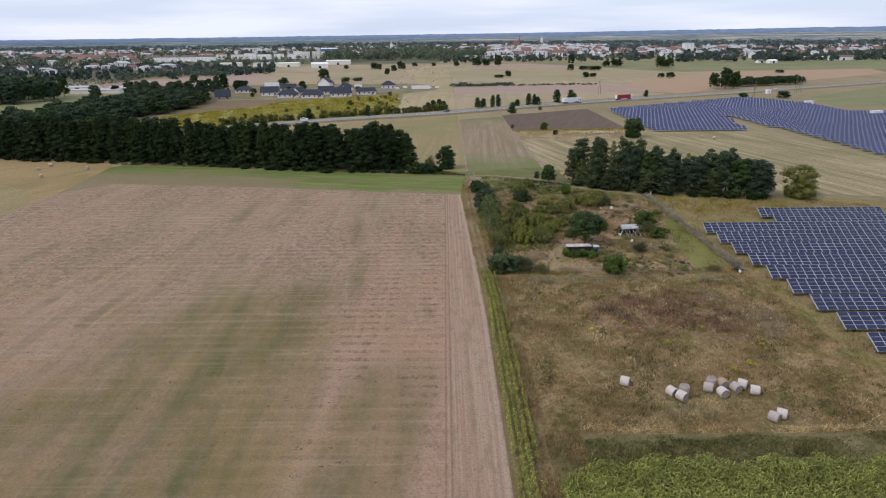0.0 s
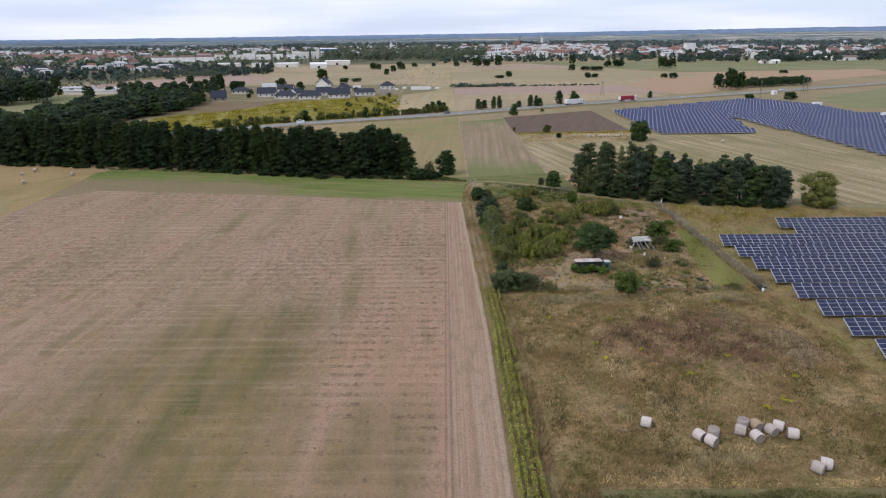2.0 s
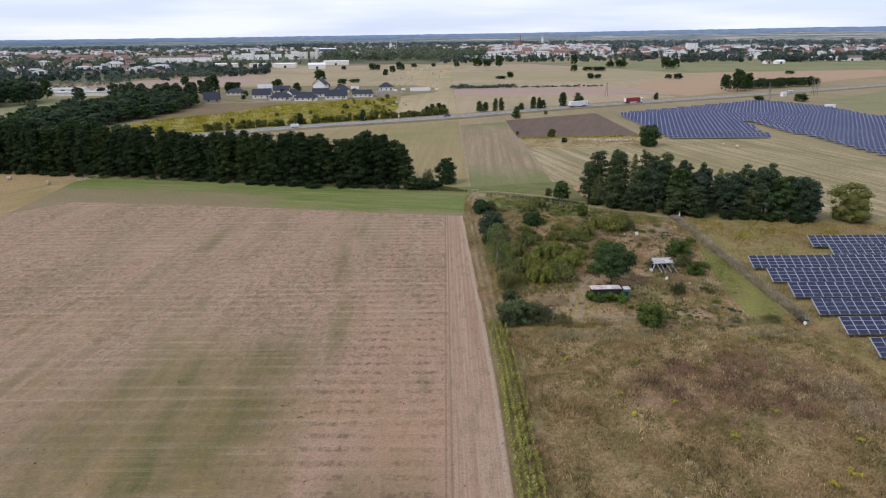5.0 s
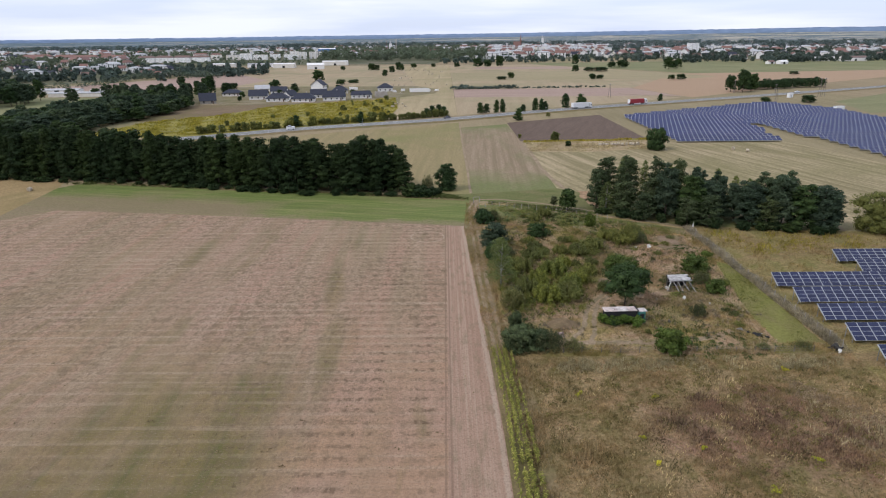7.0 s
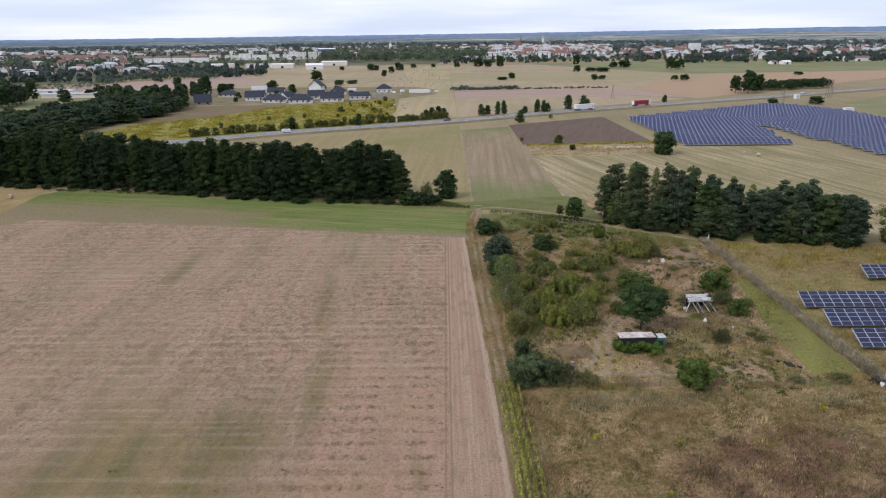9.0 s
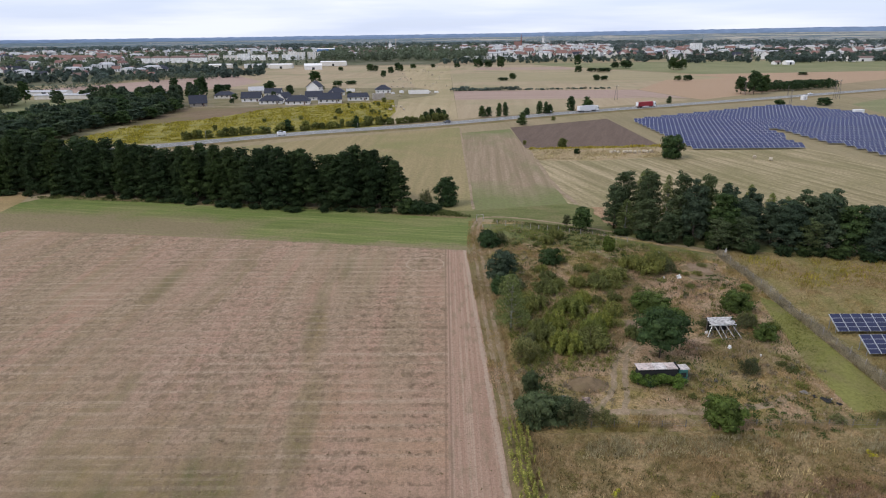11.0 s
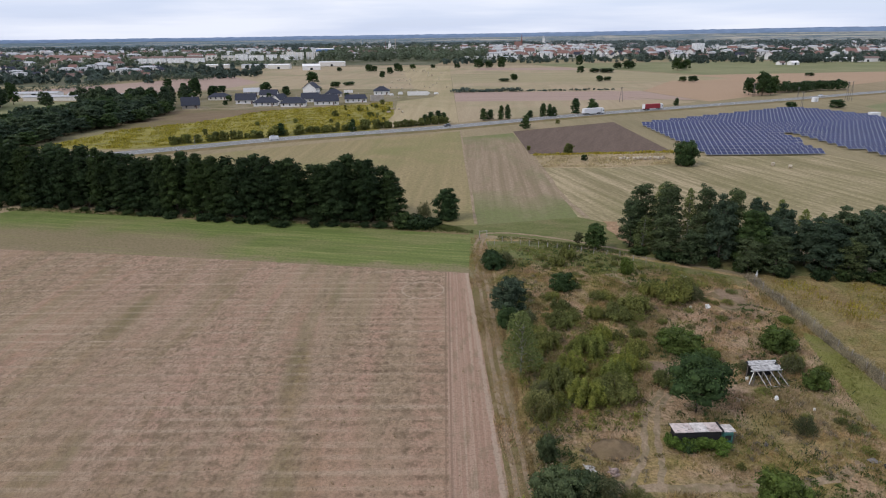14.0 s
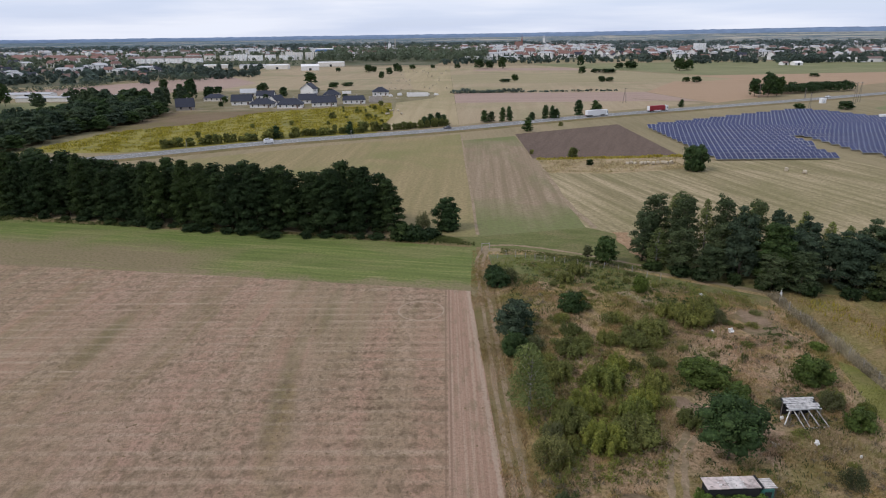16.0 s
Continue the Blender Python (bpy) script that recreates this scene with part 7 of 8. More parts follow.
def cabin(x, y, w, d, h, yaw, label):
    root = empty("transformer_cabin", pose(x, y, 0, 0, 0, yaw), label, "cabin", "white service cabins")
    under("body", bevelled("body", [box_data(-w / 2, -d / 2, -0.1, w / 2, d / 2, h)], M_TRUCKW, 0.05), root)
    under("roof", bevelled("roof", [box_data(-w / 2 - 0.15, -d / 2 - 0.15, h, w / 2 + 0.15, d / 2 + 0.15, h + 0.18)], M_TRUCKW, 0.04), root)
    under("door", mesh_of("door", *box_data(-0.5, -d / 2 - 0.03, 0.05, 0.5, -d / 2 + 0.02, 2.0), M_ALU), root)


cabin(256, 440, 6, 3, 3.0, 10, "white service cabin at the far solar park")
cabin(262, 378, 7, 3, 3.0, 10, "white service cabin between solar rows")
cabin(274, 533, 4, 2.5, 3.2, 20, "white box cabin beside the trunk road")


# ---------------------------------------------------------------- houses
M_WALLW = plain("white_plaster", (0.78, 0.76, 0.74), 0.85, 0, 0.06, 0.6)
M_WALLC = plain("cream_plaster", (0.74, 0.70, 0.64), 0.85, 0, 0.08, 0.6)
M_WALLG = plain("grey_block_wall", (0.40, 0.36, 0.32), 0.9, 0, 0.12, 0.6)
M_TILEDARK = plain("dark_slate_roof_tiles", (0.040, 0.044, 0.062), 0.65, 0, 0.15, 1.2, 0.2)
# red dulled and paled in the colour for haze and grazing sheen
M_TILERED = plain("hazed_red_clay_roof_tiles", (0.235, 0.128, 0.105), 0.75, 0, 0.2, 0.8)
M_TILEBROWN = plain("brown_roof_tiles", (0.19, 0.125, 0.105), 0.75, 0, 0.2, 0.8)
M_ROOFGREY = plain("grey_sheet_roof", (0.46, 0.46, 0.47), 0.6, 0, 0.12, 0.5)


def roof_mesh(w, d, eave, rise, hip, over=0.6):
    """A hipped or gabled roof with thickness; w along x."""
    a, b, t = w / 2 + over, d / 2 + over, 0.25
    e = eave - over * rise / (d / 2)
    k = a - b * hip if hip else a
    V = [(-a, -b, e), (a, -b, e), (a, b, e), (-a, b, e), (-k, 0, eave + rise), (k, 0, eave + rise)]
    V += [(x, y, z - t) for x, y, z in V]
    F = [(0, 1, 5, 4), (2, 3, 4, 5), (1, 2, 5), (3, 0, 4), (6, 10, 11, 7), (8, 11, 10, 9), (7, 11, 8), (9, 10, 6), (0, 6, 7, 1), (1, 7, 8, 2), (2, 8, 9, 3), (3, 9, 6, 0)]
    if not hip:
        F = [f for f in F if f not in ((1, 2, 5), (3, 0, 4), (7, 11, 8), (9, 10, 6), (1, 7, 8, 2), (3, 9, 6, 0))] + [(1, 7, 11, 5), (5, 11, 8, 2), (3, 9, 10, 4), (4, 10, 6, 0)]
    return V, F


def wall_mesh(w, d, eave, rise, hip):
    v, f = box_data(-w / 2, -d / 2, -0.1, w / 2, d / 2, eave)
    if not hip:
        v += [(-w / 2, 0, eave + rise - 0.25), (w / 2, 0, eave + rise - 0.25)]
        f += [(4, 8, 6), (5, 7, 9), (4, 5, 9, 8), (6, 8, 9, 7)]
    return v, f


def house(x, y, yaw, w, d, eave, rise, roof, wall, hip=1.0, windows=4, label="", group="", floors=1, chimney=True):
    root = empty("house", pose(x, y, 0, 0, 0, yaw), label, "house", group)
    under("wall", mesh_of("wall", *wall_mesh(w, d, eave, rise, hip), wall), root)
    rf = under("roof", mesh_of("roof", *roof_mesh(w, d, eave, rise, hip), roof), root)
    if chimney:
        under("chimney", mesh_of("chimney", *box_data(w * 0.12, 0.3, eave + rise * 0.5, w * 0.12 + 0.6, 0.9, eave + rise + 0.8), M_WALLG), rf)
    for fl in range(floors):
        for i in range(windows):
            a = -w / 2 + w * (i + 0.5) / windows
            for s in (-1, 1):
                z = 0.9 + fl * 2.8
                win = under("window", mesh_of("window", *box_data(a - 0.55, s * d / 2 - 0.03, z, a + 0.55, s * d / 2 + 0.03, z + 1.35), M_GLASS), root)
    for s in (-1, 1):
        under("window", mesh_of("window", *box_data(s * w / 2 - 0.03, -0.7, 0.9, s * w / 2 + 0.03, 0.7, 2.2), M_GLASS), root)
    under("door", mesh_of("door", *box_data(w * 0.27, -d / 2 - 0.05, 0, w * 0.27 + 1.0, -d / 2 + 0.03, 2.1), M_TILEBROWN), root)
    return root


GE = "new houses of the estate"
LD = "new white bungalow with a dark hipped roof"
LG = "new white house with a dark gabled roof"
house(-188, 529, 20, 12, 8, 3.2, 5.0, M_TILEDARK, M_WALLG, 0, 2, "grey gabled house with a steep dark roof", GE)
house(-190, 596, 5, 17, 9, 3.0, 2.6, M_TILEDARK, M_WALLC, 1, 4, "low house with a wide dark roof", GE)
house(-157, 562, 8, 15, 9, 3.6, 4.2, M_TILEDARK, M_WALLW, 0, 3, LG, GE)
house(-136, 543, 4, 17, 10, 3.1, 3.4, M_TILEDARK, M_WALLW, 0.9, 4, LD, GE)
house(-131, 563, 70, 12, 8, 3.4, 3.6, M_TILEDARK, M_WALLW, 0, 3, LG, GE)
house(-114, 538, 6, 18, 11, 3.1, 3.6, M_TILEDARK, M_WALLW, 0.8, 4, LD, GE)
house(-152, 610, 3, 14, 9, 3.4, 3.4, M_TILEDARK, M_WALLW, 0, 3, LG, GE)
house(-121, 638, 80, 11, 12, 6.2, 4.6, M_TILEDARK, M_WALLW, 0, 3, "tall white two-storey house with a steep dark roof", GE, 2)
house(-108, 570, 5, 13, 9, 3.4, 3.8, M_TILEDARK, M_WALLW, 0, 3, LG, GE)
house(-91, 548, 8, 18, 10, 3.4, 4.2, M_TILEDARK, M_WALLW, 0.15, 4, LG, GE)
house(-97, 615, 8, 14, 10, 3.2, 3.4, M_TILEDARK, M_WALLC, 1, 3, LD, GE)
house(-71, 565, 10, 17, 9, 3.3, 2.6, M_TILEDARK, M_WALLW, 0.3, 4, "long white bungalow with a low dark roof", GE)
house(-57, 632, 6, 14, 11, 3.8, 3.4, M_TILEDARK, M_WALLW, 1, 3, LD, GE)
house(-176, 640, 12, 13, 9, 3.2, 3.0, M_ROOFGREY, M_WALLC, 0, 3, "older cream house with a grey roof", GE)


def shell(x, y, w, d, h, yaw, label):
    root = empty("building_shell", pose(x, y, 0, 0, 0, yaw), label, "building site", GE)
    for a in (box_data(-w / 2, -d / 2, -0.1, w / 2, -d / 2 + 0.3, h), box_data(-w / 2, d / 2 - 0.3, -0.1, w / 2, d / 2, h), box_data(-w / 2, -d / 2 + 0.3, -0.1, -w / 2 + 0.3, d / 2 - 0.3, h), box_data(w / 2 - 0.3, -d / 2 + 0.3, -0.1, w / 2, d / 2 - 0.3, h), box_data(-0.15, -d / 2 + 0.3, -0.1, 0.15, d / 2 - 0.3, h)):
        under("wall", mesh_of("wall", *a, M_WALLG if h > 3.5 else M_WALLW), root)


shell(-55, 573, 10, 9, 4.2, 12, "unfinished grey block house without a roof")
shell(-24, 622, 18, 11, 2.6, 6, "white walls of a house under construction")
shell(-62, 645, 7, 6, 2.0, 6, "small white walls under construction")
shell(-90, 652, 8, 6, 2.2, 6, "small white walls under construction")
path("path_estate_street", [(-204, 512), (-190, 519), (-140, 529), (-90, 533), (-40, 556)], 2.4, 0.05, "pale gravel street before the new houses", M_DIRT)
path("path_estate_lane", [(-230, 470), (-205, 503), (-190, 521)], 1.6, 0.05, "pale gravel lane to the houses", M_DIRT)
path("path_field_lane", [(150, 580), (175, 555), (196, 543)], 2.0, 0.05, "pale gravel lane joining the road", M_DIRT)
for i, (x, y, w, d, h, yaw) in enumerate(((-40, 630, 4, 3, 2, 10), (-15, 633, 3, 2, 1.2, 0), (-47, 620, 3, 3, 1.5, 20), (-8, 630, 4, 2, 1.3, 5))):
    ob = new("site_block", bevelled("site_block", [box_data(-w / 2, -d / 2, -0.05, w / 2, d / 2, h * 0.6), box_data(-w / 2 + 0.3, -d / 2 + 0.2, h * 0.6, w / 2 - 0.5, d / 2 - 0.3, h)], M_WALLW, 0.05))
    ob.matrix_basis = pose(x, y, 0, 0, 0, yaw)
    tagged(ob, "pile of white building blocks on the site", "building blocks", "stacks on the building site")


def hall(x, y, yaw, w, d, eave, rise, roof, wall, label, arched=False):
    root = empty("hall", pose(x, y, 0, 0, 0, yaw), label, "hall", "halls before the town")
    if arched:
        K = 12
        V, F = [], []
        for s in (-1, 1):
            for i in range(K + 1):
                a = math.pi * i / K
                V.append((s * w / 2, -d / 2 * math.cos(a), eave * min(1, i / 2, (K - i) / 2) + rise * math.sin(a)))
        for i in range(K):
            F.append((i, i + 1, K + 2 + i, K + 1 + i))
        F += [tuple(range(K + 1)), tuple(range(K + 1, 2 * K + 2))[::-1]]
        under("roof", mesh_of("roof", V, F, roof), root)
        under("wall", mesh_of("wall", *box_data(-w / 2 - 0.1, -d / 2 + 0.1, -0.1, w / 2 + 0.1, -d / 2 + 0.5, eave), wall), root)
    else:
        under("wall", mesh_of("wall", *wall_mesh(w, d, eave, rise, 0), wall), root)
        under("roof", mesh_of("roof", *roof_mesh(w, d, eave, rise, 0, 0.3), roof), root)
    under("gate", mesh_of("gate", *box_data(-2, -d / 2 - 0.12, 0, 2, -d / 2 + 0.12, min(3.6, eave)), M_GLASS), root)


hall(-314, 618, 6, 28, 16, 1.8, 3.6, plain("dull_white_membrane", (0.55, 0.535, 0.51), 0.7, 0, 0.2, 0.4), M_WALLC, "white arched storage hall before the town", True)
hall(-335, 604, 3, 46, 10, 3.4, 1.0, M_ROOFGREY, M_WALLC, "low grey farm building before the town")
hall(-268, 618, 4, 30, 9, 3.2, 1.0, M_ROOFGREY, M_WALLC, "low pale farm building before the town")
hall(-372, 640, 4, 40, 12, 3.5, 1.2, M_ROOFGREY, M_WALLW, "low pale farm building before the town")
hall(-215, 1092, 12, 28, 20, 6.5, 3.0, M_WALLW, M_WALLW, "white gabled warehouse before the town")
hall(-279, 1142, 4, 36, 22, 6.5, 1.4, M_WALLW, M_WALLC, "white flat warehouse before the town")
hall(-205, 1228, 3, 46, 20, 7.0, 1.2, M_WALLW, M_WALLC, "long white warehouse before the town")
hall(-330, 1175, 3, 44, 16, 5.5, 1.2, M_ROOFGREY, M_WALLW, "pale low workshop before the town")
hall(-400, 1190, 3, 40, 16, 5.5, 1.2, M_WALLW, M_WALLC, "pale low workshop before the town")
hall(74, 1493, 2, 60, 16, 6, 1.2, M_WALLW, M_WALLW, "long white low hall before the town")
hall(150, 1480, 2, 55, 16, 6, 1.2, M_ROOFGREY, M_WALLW, "long grey low hall before the town")
hall(383, 1600, 2, 38, 18, 6.5, 1.5, M_WALLW, M_WALLW, "white low hall before the town")
hall(563, 1100, 20, 17, 9, 4.0, 2.5, M_WALLW, M_WALLW, "white farmstead building before the town")
hall(548, 1110, 20, 12, 9, 3.5, 2.5, M_TILEBROWN, M_WALLW, "farmstead building with a brown roof")
hall(740, 1195, 5, 46, 16, 6, 3.0, M_TILEBROWN, M_WALLW, "white hall with a brown roof")
hall(700, 1215, 5, 40, 14, 5, 2.0, M_WALLW, M_WALLW, "white hall at the town edge")
hall(-339, 1885, 2, 48, 24, 19, 2, M_WALLW, plain("blue_sheet_wall", (0.10, 0.22, 0.48), 0.5, 0, 0.05, 0.3), "tall blue industrial building")


# ---------------------------------------------------------------- the town
def facade_material(name, c):
    """Rendered wall with rows of windows that are too far off to tell apart."""
    n = Nodes(name, 0.85, 0, 0.2)
    obj = n.t.nodes.new("ShaderNodeTexCoord").outputs["Object"]
    b = n.t.nodes.new("ShaderNodeTexBrick")
    b.offset = 0.0
    b.inputs["Scale"].default_value = 1.0
    b.inputs["Brick Width"].default_value, b.inputs["Row Height"].default_value = 3.0, 2.9
    b.inputs["Mortar Size"].default_value = 0.85
    b.inputs["Color1"].default_value = b.inputs["Color2"].default_value = (0.42, 0.43, 0.45, 1)
    b.inputs["Mortar"].default_value = (*c, 1)
    m = n.t.nodes.new("ShaderNodeMapping")
    m.inputs["Rotation"].default_value = (radians(90), 0, 0)
    n.put(m.inputs["Vector"], obj)
    n.put(b.inputs["Vector"], m.outputs["Vector"])
    return n.done(b.outputs["Color"])


M_BLOCKW, M_BLOCKC = facade_material("white_block_facade", (0.90, 0.89, 0.87)), facade_material("cream_block_facade", (0.78, 0.73, 0.66))


def block(x, y, yaw, w, d, h, wall, roof, rise, label):
    root = empty("apartment_block", pose(x, y, 0, 0, 0, yaw), label, "apartment block", "apartment blocks of the town")
    under("wall", mesh_of("wall", *box_data(-w / 2, -d / 2, -0.1, w / 2, d / 2, h), wall), root)
    if rise:
        under("roof", mesh_of("roof", *roof_mesh(w, d, h, rise, 0.6, 0.5), roof), root)
    else:
        under("parapet", mesh_of("parapet", *box_data(-w / 2 - 0.3, -d / 2 - 0.3, h, w / 2 + 0.3, d / 2 + 0.3, h + 0.8), roof), root)
    n = max(2, int(w / 14))
    for i in range(n):
        a = -w / 2 + w * (i + 0.5) / n
        under("stair_bay", mesh_of("stair_bay", *box_data(a - 1.6, -d / 2 - 0.9, -0.1, a + 1.6, -d / 2 + 0.01, h - 0.3), M_WALLW), root)


T = random.Random(14)
for i in range(4):
    block(-660 + i * 39, 1446 + 3 * i, 2, 37, 13, 11, M_BLOCKW, M_TILEBROWN, 4, "long white apartment terrace at the town edge")
for i in range(7):
    block(-590 + i * 36, 1590 + T.uniform(-14, 14), T.choice((0, 4, -4)), T.uniform(22, 36), 13, T.choice((11, 13, 14)), T.choice((M_BLOCKW, M_BLOCKC, M_BLOCKW)), T.choice((M_ROOFGREY, M_TILERED, M_WALLC)), T.choice((0, 0, 3)), "pale apartment block among town trees")
for i in range(4):
    block(-372 + i * 24, 1612 + T.uniform(-20, 20), 6, 20, 14, T.choice((16, 20, 17)), T.choice((M_BLOCKW, M_BLOCKC)), M_WALLC, 0, "square cream apartment block")
for x, y, w in ((-1031, 1650, 70), (-856, 1540, 75), (-769, 1520, 62), (-930, 1600, 50)):
    block(x, y, 3, w, 14, 11, M_BLOCKC, M_TILERED, 5, "long building with a red tiled roof")
block(660, 1745, 10, 26, 16, 26, M_BLOCKW, M_WALLW, 0, "tall white apartment block")
for i in range(5):
    block(770 + i * 42, 2080 + T.uniform(-20, 20), 4, 34, 14, 15, M_BLOCKW, M_WALLW, 0, "white apartment block above the trees")


def church(x, y, yaw):
    root = empty("church", pose(x, y, 0, 0, 0, yaw), "large brick church with a steep red roof and spire", "church")
    brick = plain("dark_red_brick", (0.27, 0.125, 0.10), 0.85, 0, 0.15, 0.3)
    under("nave", mesh_of("nave", *wall_mesh(28, 16, 12, 17, 0), brick), root)
    under("roof", mesh_of("roof", *roof_mesh(28, 16, 12, 17, 0, 0.8), M_TILERED), root)
    under("spire", mesh_of("spire", *join_data(box_data(11.5, -2.5, 0, 16.5, 2.5, 34), bar_data((14, 0, 34), (14, 0, 58), 2.4, 0.1, 8)), brick), root)


church(282, 2545, 10)


def church_tower(x, y, h, label):
    root = empty("church_tower", pose(x, y, 0), label, "tower")
    under("shaft", mesh_of("shaft", *box_data(-5, -5, -0.1, 5, 5, h * 0.72), M_WALLW), root)
    under("cap", mesh_of("cap", *join_data(bar_data((0, 0, h * 0.72), (0, 0, h * 0.82), 5.2, 3.6, 8), bar_data((0, 0, h * 0.82), (0, 0, h), 2.6, 0.3, 8)), M_ROOFGREY), root)


church_tower(497, 3310, 52, "white church tower with a grey cap")
church_tower(-198, 2380, 36, "pale slender tower above town roofs")
chim = empty("factory_chimney", pose(-160, 2150, 0), "tall thin factory chimney", "chimney")
under("shaft", mesh_of("shaft", *bar_data((0, 0, -0.2), (0, 0, 45), 2.0, 1.2, 10), M_WALLG), chim)
mast = empty("mast", pose(-150, 1700, 0), "thin red and grey lattice mast", "mast")
under("pole", mesh_of("pole", *bar_data((0, 0, -0.2), (0, 0, 40), 0.9, 0.4, 6), M_TILERED), mast)

# town houses: a few kinds, then copies
GT = "houses of the town"
kinds = []
for i, (w, d, e, r, roof, wall, hip, lab) in enumerate(((14, 10, 5.5, 4.5, M_TILERED, M_WALLW, 0, "white town house with a red tiled roof"), (20, 11, 8.5, 4.5, M_TILERED, M_WALLC, 0.6, "cream town house with a red hipped roof"),
                                                   (12, 9, 3.6, 4.5, M_TILEBROWN, M_WALLW, 0, "small white house with a brown roof"), (26, 12, 10.5, 2.0, M_ROOFGREY, M_WALLW, 0.8, "white town building with a low grey roof"),
                                                   (16, 10, 6.0, 4.5, M_TILEDARK, M_WALLC, 0, "cream house with a dark roof"), (22, 12, 11, 4.5, M_TILERED, M_WALLW, 0, "tall white town house with a red gabled roof"))):
    root = empty("town_house", pose(0, 1700 + 40 * i, 0), lab, "house", GT)
    under("wall", mesh_of("wall", *wall_mesh(w, d, e, r, hip), wall), root)
    under("roof", mesh_of("roof", *roof_mesh(w, d, e, r, hip), roof), root)
    for k in range(3):
        a = -w / 2 + w * (k + 0.5) / 3
        under("window", mesh_of("window", *box_data(a - 0.8, -d / 2 - 0.04, 1.0, a + 0.8, -d / 2 + 0.04, e - 0.9), M_GLASS), root)
    kinds.append(root)


def scatter_houses(n, x0, x1, y0, y1, weights, seed, size=1.0):
    rng = random.Random(seed)
    for i in range(n):
        # thinner with distance, so that the near edge of the town is the fullest
        f = rng.random()
        y = 1 / ((1 - f) / y0 + f / y1)
        x = (x0 + (x1 - x0) * rng.random()) * y
        k = rng.choices(range(6), weights)[0]
        s = rng.uniform(0.85, 1.25) * size
        ob = copy_thing(kinds[k], pose(x, y, 0, 0, 0, rng.choice((0, 90, 20, 70, -15)) + rng.uniform(-12, 12)))
        ob.scale = (s, s, s)


for i, k in enumerate(kinds):
    k.matrix_basis = pose(260 + 34 * i, 1560 + 12 * (i % 3), 0, 0, 0, 20 * i)
scatter_houses(120, 0.06, 0.36, 1480, 2300, (3, 4, 2, 5, 2, 3), 1)
scatter_houses(120, 0.30, 0.72, 1330, 1900, (3, 2, 4, 2, 2, 1), 2)
scatter_houses(44, -0.72, -0.44, 1250, 2300, (3, 2, 3, 1, 3, 1), 3)
scatter_houses(30, -0.20, 0.08, 1650, 2600, (3, 3, 1, 4, 1, 2), 4)
scatter_houses(52, -0.70, -0.42, 900, 1250, (2, 0, 4, 2, 3, 0), 5, 0.75)


def far_houses(n, x0, x1, y0, y1, seed, label):
    """Roofs and walls past counting, behind the nearer houses."""
    rng = random.Random(seed)
    V, F, M = [], [], []
    for i in range(n):
        f = rng.random()
        y = 1 / ((1 - f) / y0 + f / y1)
        x = (x0 + (x1 - x0) * rng.random()) * y
        w, d, e, r = rng.uniform(12, 30), rng.uniform(9, 13), rng.uniform(5, 14), rng.uniform(1.5, 4.5)
        turn = Matrix.Translation((x, y, 0)) @ Matrix.Rotation(rng.uniform(0, 3.14), 4, "Z")
        wall, roof = rng.choice((0, 0, 0, 1)), rng.choice((2, 3, 4, 4, 4))
        for (v, g), k in ((wall_mesh(w, d, e, r, 0), wall), (roof_mesh(w, d, e, r, 0), roof)):
            b = len(V)
            V += [tuple(turn @ Vector(p)) for p in v]
            F += [tuple(j + b for j in q) for q in g]
            M += [k] * len(g)
    me = mesh_of("far_town", V, F, [M_WALLW, M_WALLC, M_TILERED, M_TILEBROWN, M_ROOFGREY])
    me.polygons.foreach_set("material_index", M)
    tagged(new("far_town", me), label, "houses", kind="stuff")


far_houses(640, 0.05, 0.36, 2200, 4000, 71, "pale houses and red roofs of the far town")
far_houses(420, 0.30, 0.74, 1850, 3000, 72, "pale houses among far trees")
far_houses(300, -0.72, -0.2, 2000, 3600, 73, "pale houses and blocks among far woods")
far_houses(220, -0.22, 0.08, 2300, 4000, 74, "pale houses among far town trees")


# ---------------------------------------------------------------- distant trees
# leaves paled and greyed, so that the colour itself carries the haze
M_FARLEAF = foliage("haze_paled_leaves", (0.066, 0.090, 0.076), (0.098, 0.124, 0.104), (0.138, 0.164, 0.136), 0.02)
# leaf green turned towards blue: haze put into the colour
M_FARLEAF2 = foliage("haze_blued_leaves", (0.078, 0.106, 0.112), (0.106, 0.136, 0.142), (0.138, 0.166, 0.168), 0.01)


def far_trees(name, trees, material, label, leaves=34, size=0.42, seed=1):
    """Woods too far off to count: crowns of coarse leaf clumps, one object."""
    rng = np.random.default_rng(seed)
    lobes = []
    for x, y, h, w in trees:
        lobes.append(((x, y, h * 0.5), (w / 2, w / 2, h * 0.5)))
        lobes.append(((x + rng.uniform(-0.25, 0.25) * w, y, h * 0.72), (w * 0.3, w * 0.3, h * 0.3)))
    V, F = leaf_cloud(lobes, leaves * len(trees), 1.0, rng, 0.7, 0.8)
    # coarser clumps for larger trees
    C = V.reshape(-1, 3, 3)
    mid = C.mean(1, keepdims=True)
    C = mid + (C - mid) * size * 7.0
    C[:, :, 2] = np.maximum(C[:, :, 2], 0.0)
    tagged(new(name, cloud_mesh(name, C.reshape(-1, 3), F, material)), label, "trees", kind="stuff")


def zone(n, x0, x1, y0, y1, hmin, hmax, seed, flat=False):
    rng = random.Random(seed)
    out = []
    for i in range(n):
        f = rng.random()
        y = 1 / ((1 - f) / y0 + f / y1)
        x = (x0 + (x1 - x0) * rng.random()) * y
        h = rng.uniform(hmin, hmax)
        out.append((x, y, h, h * rng.uniform(0.75, 1.2)))
    return out


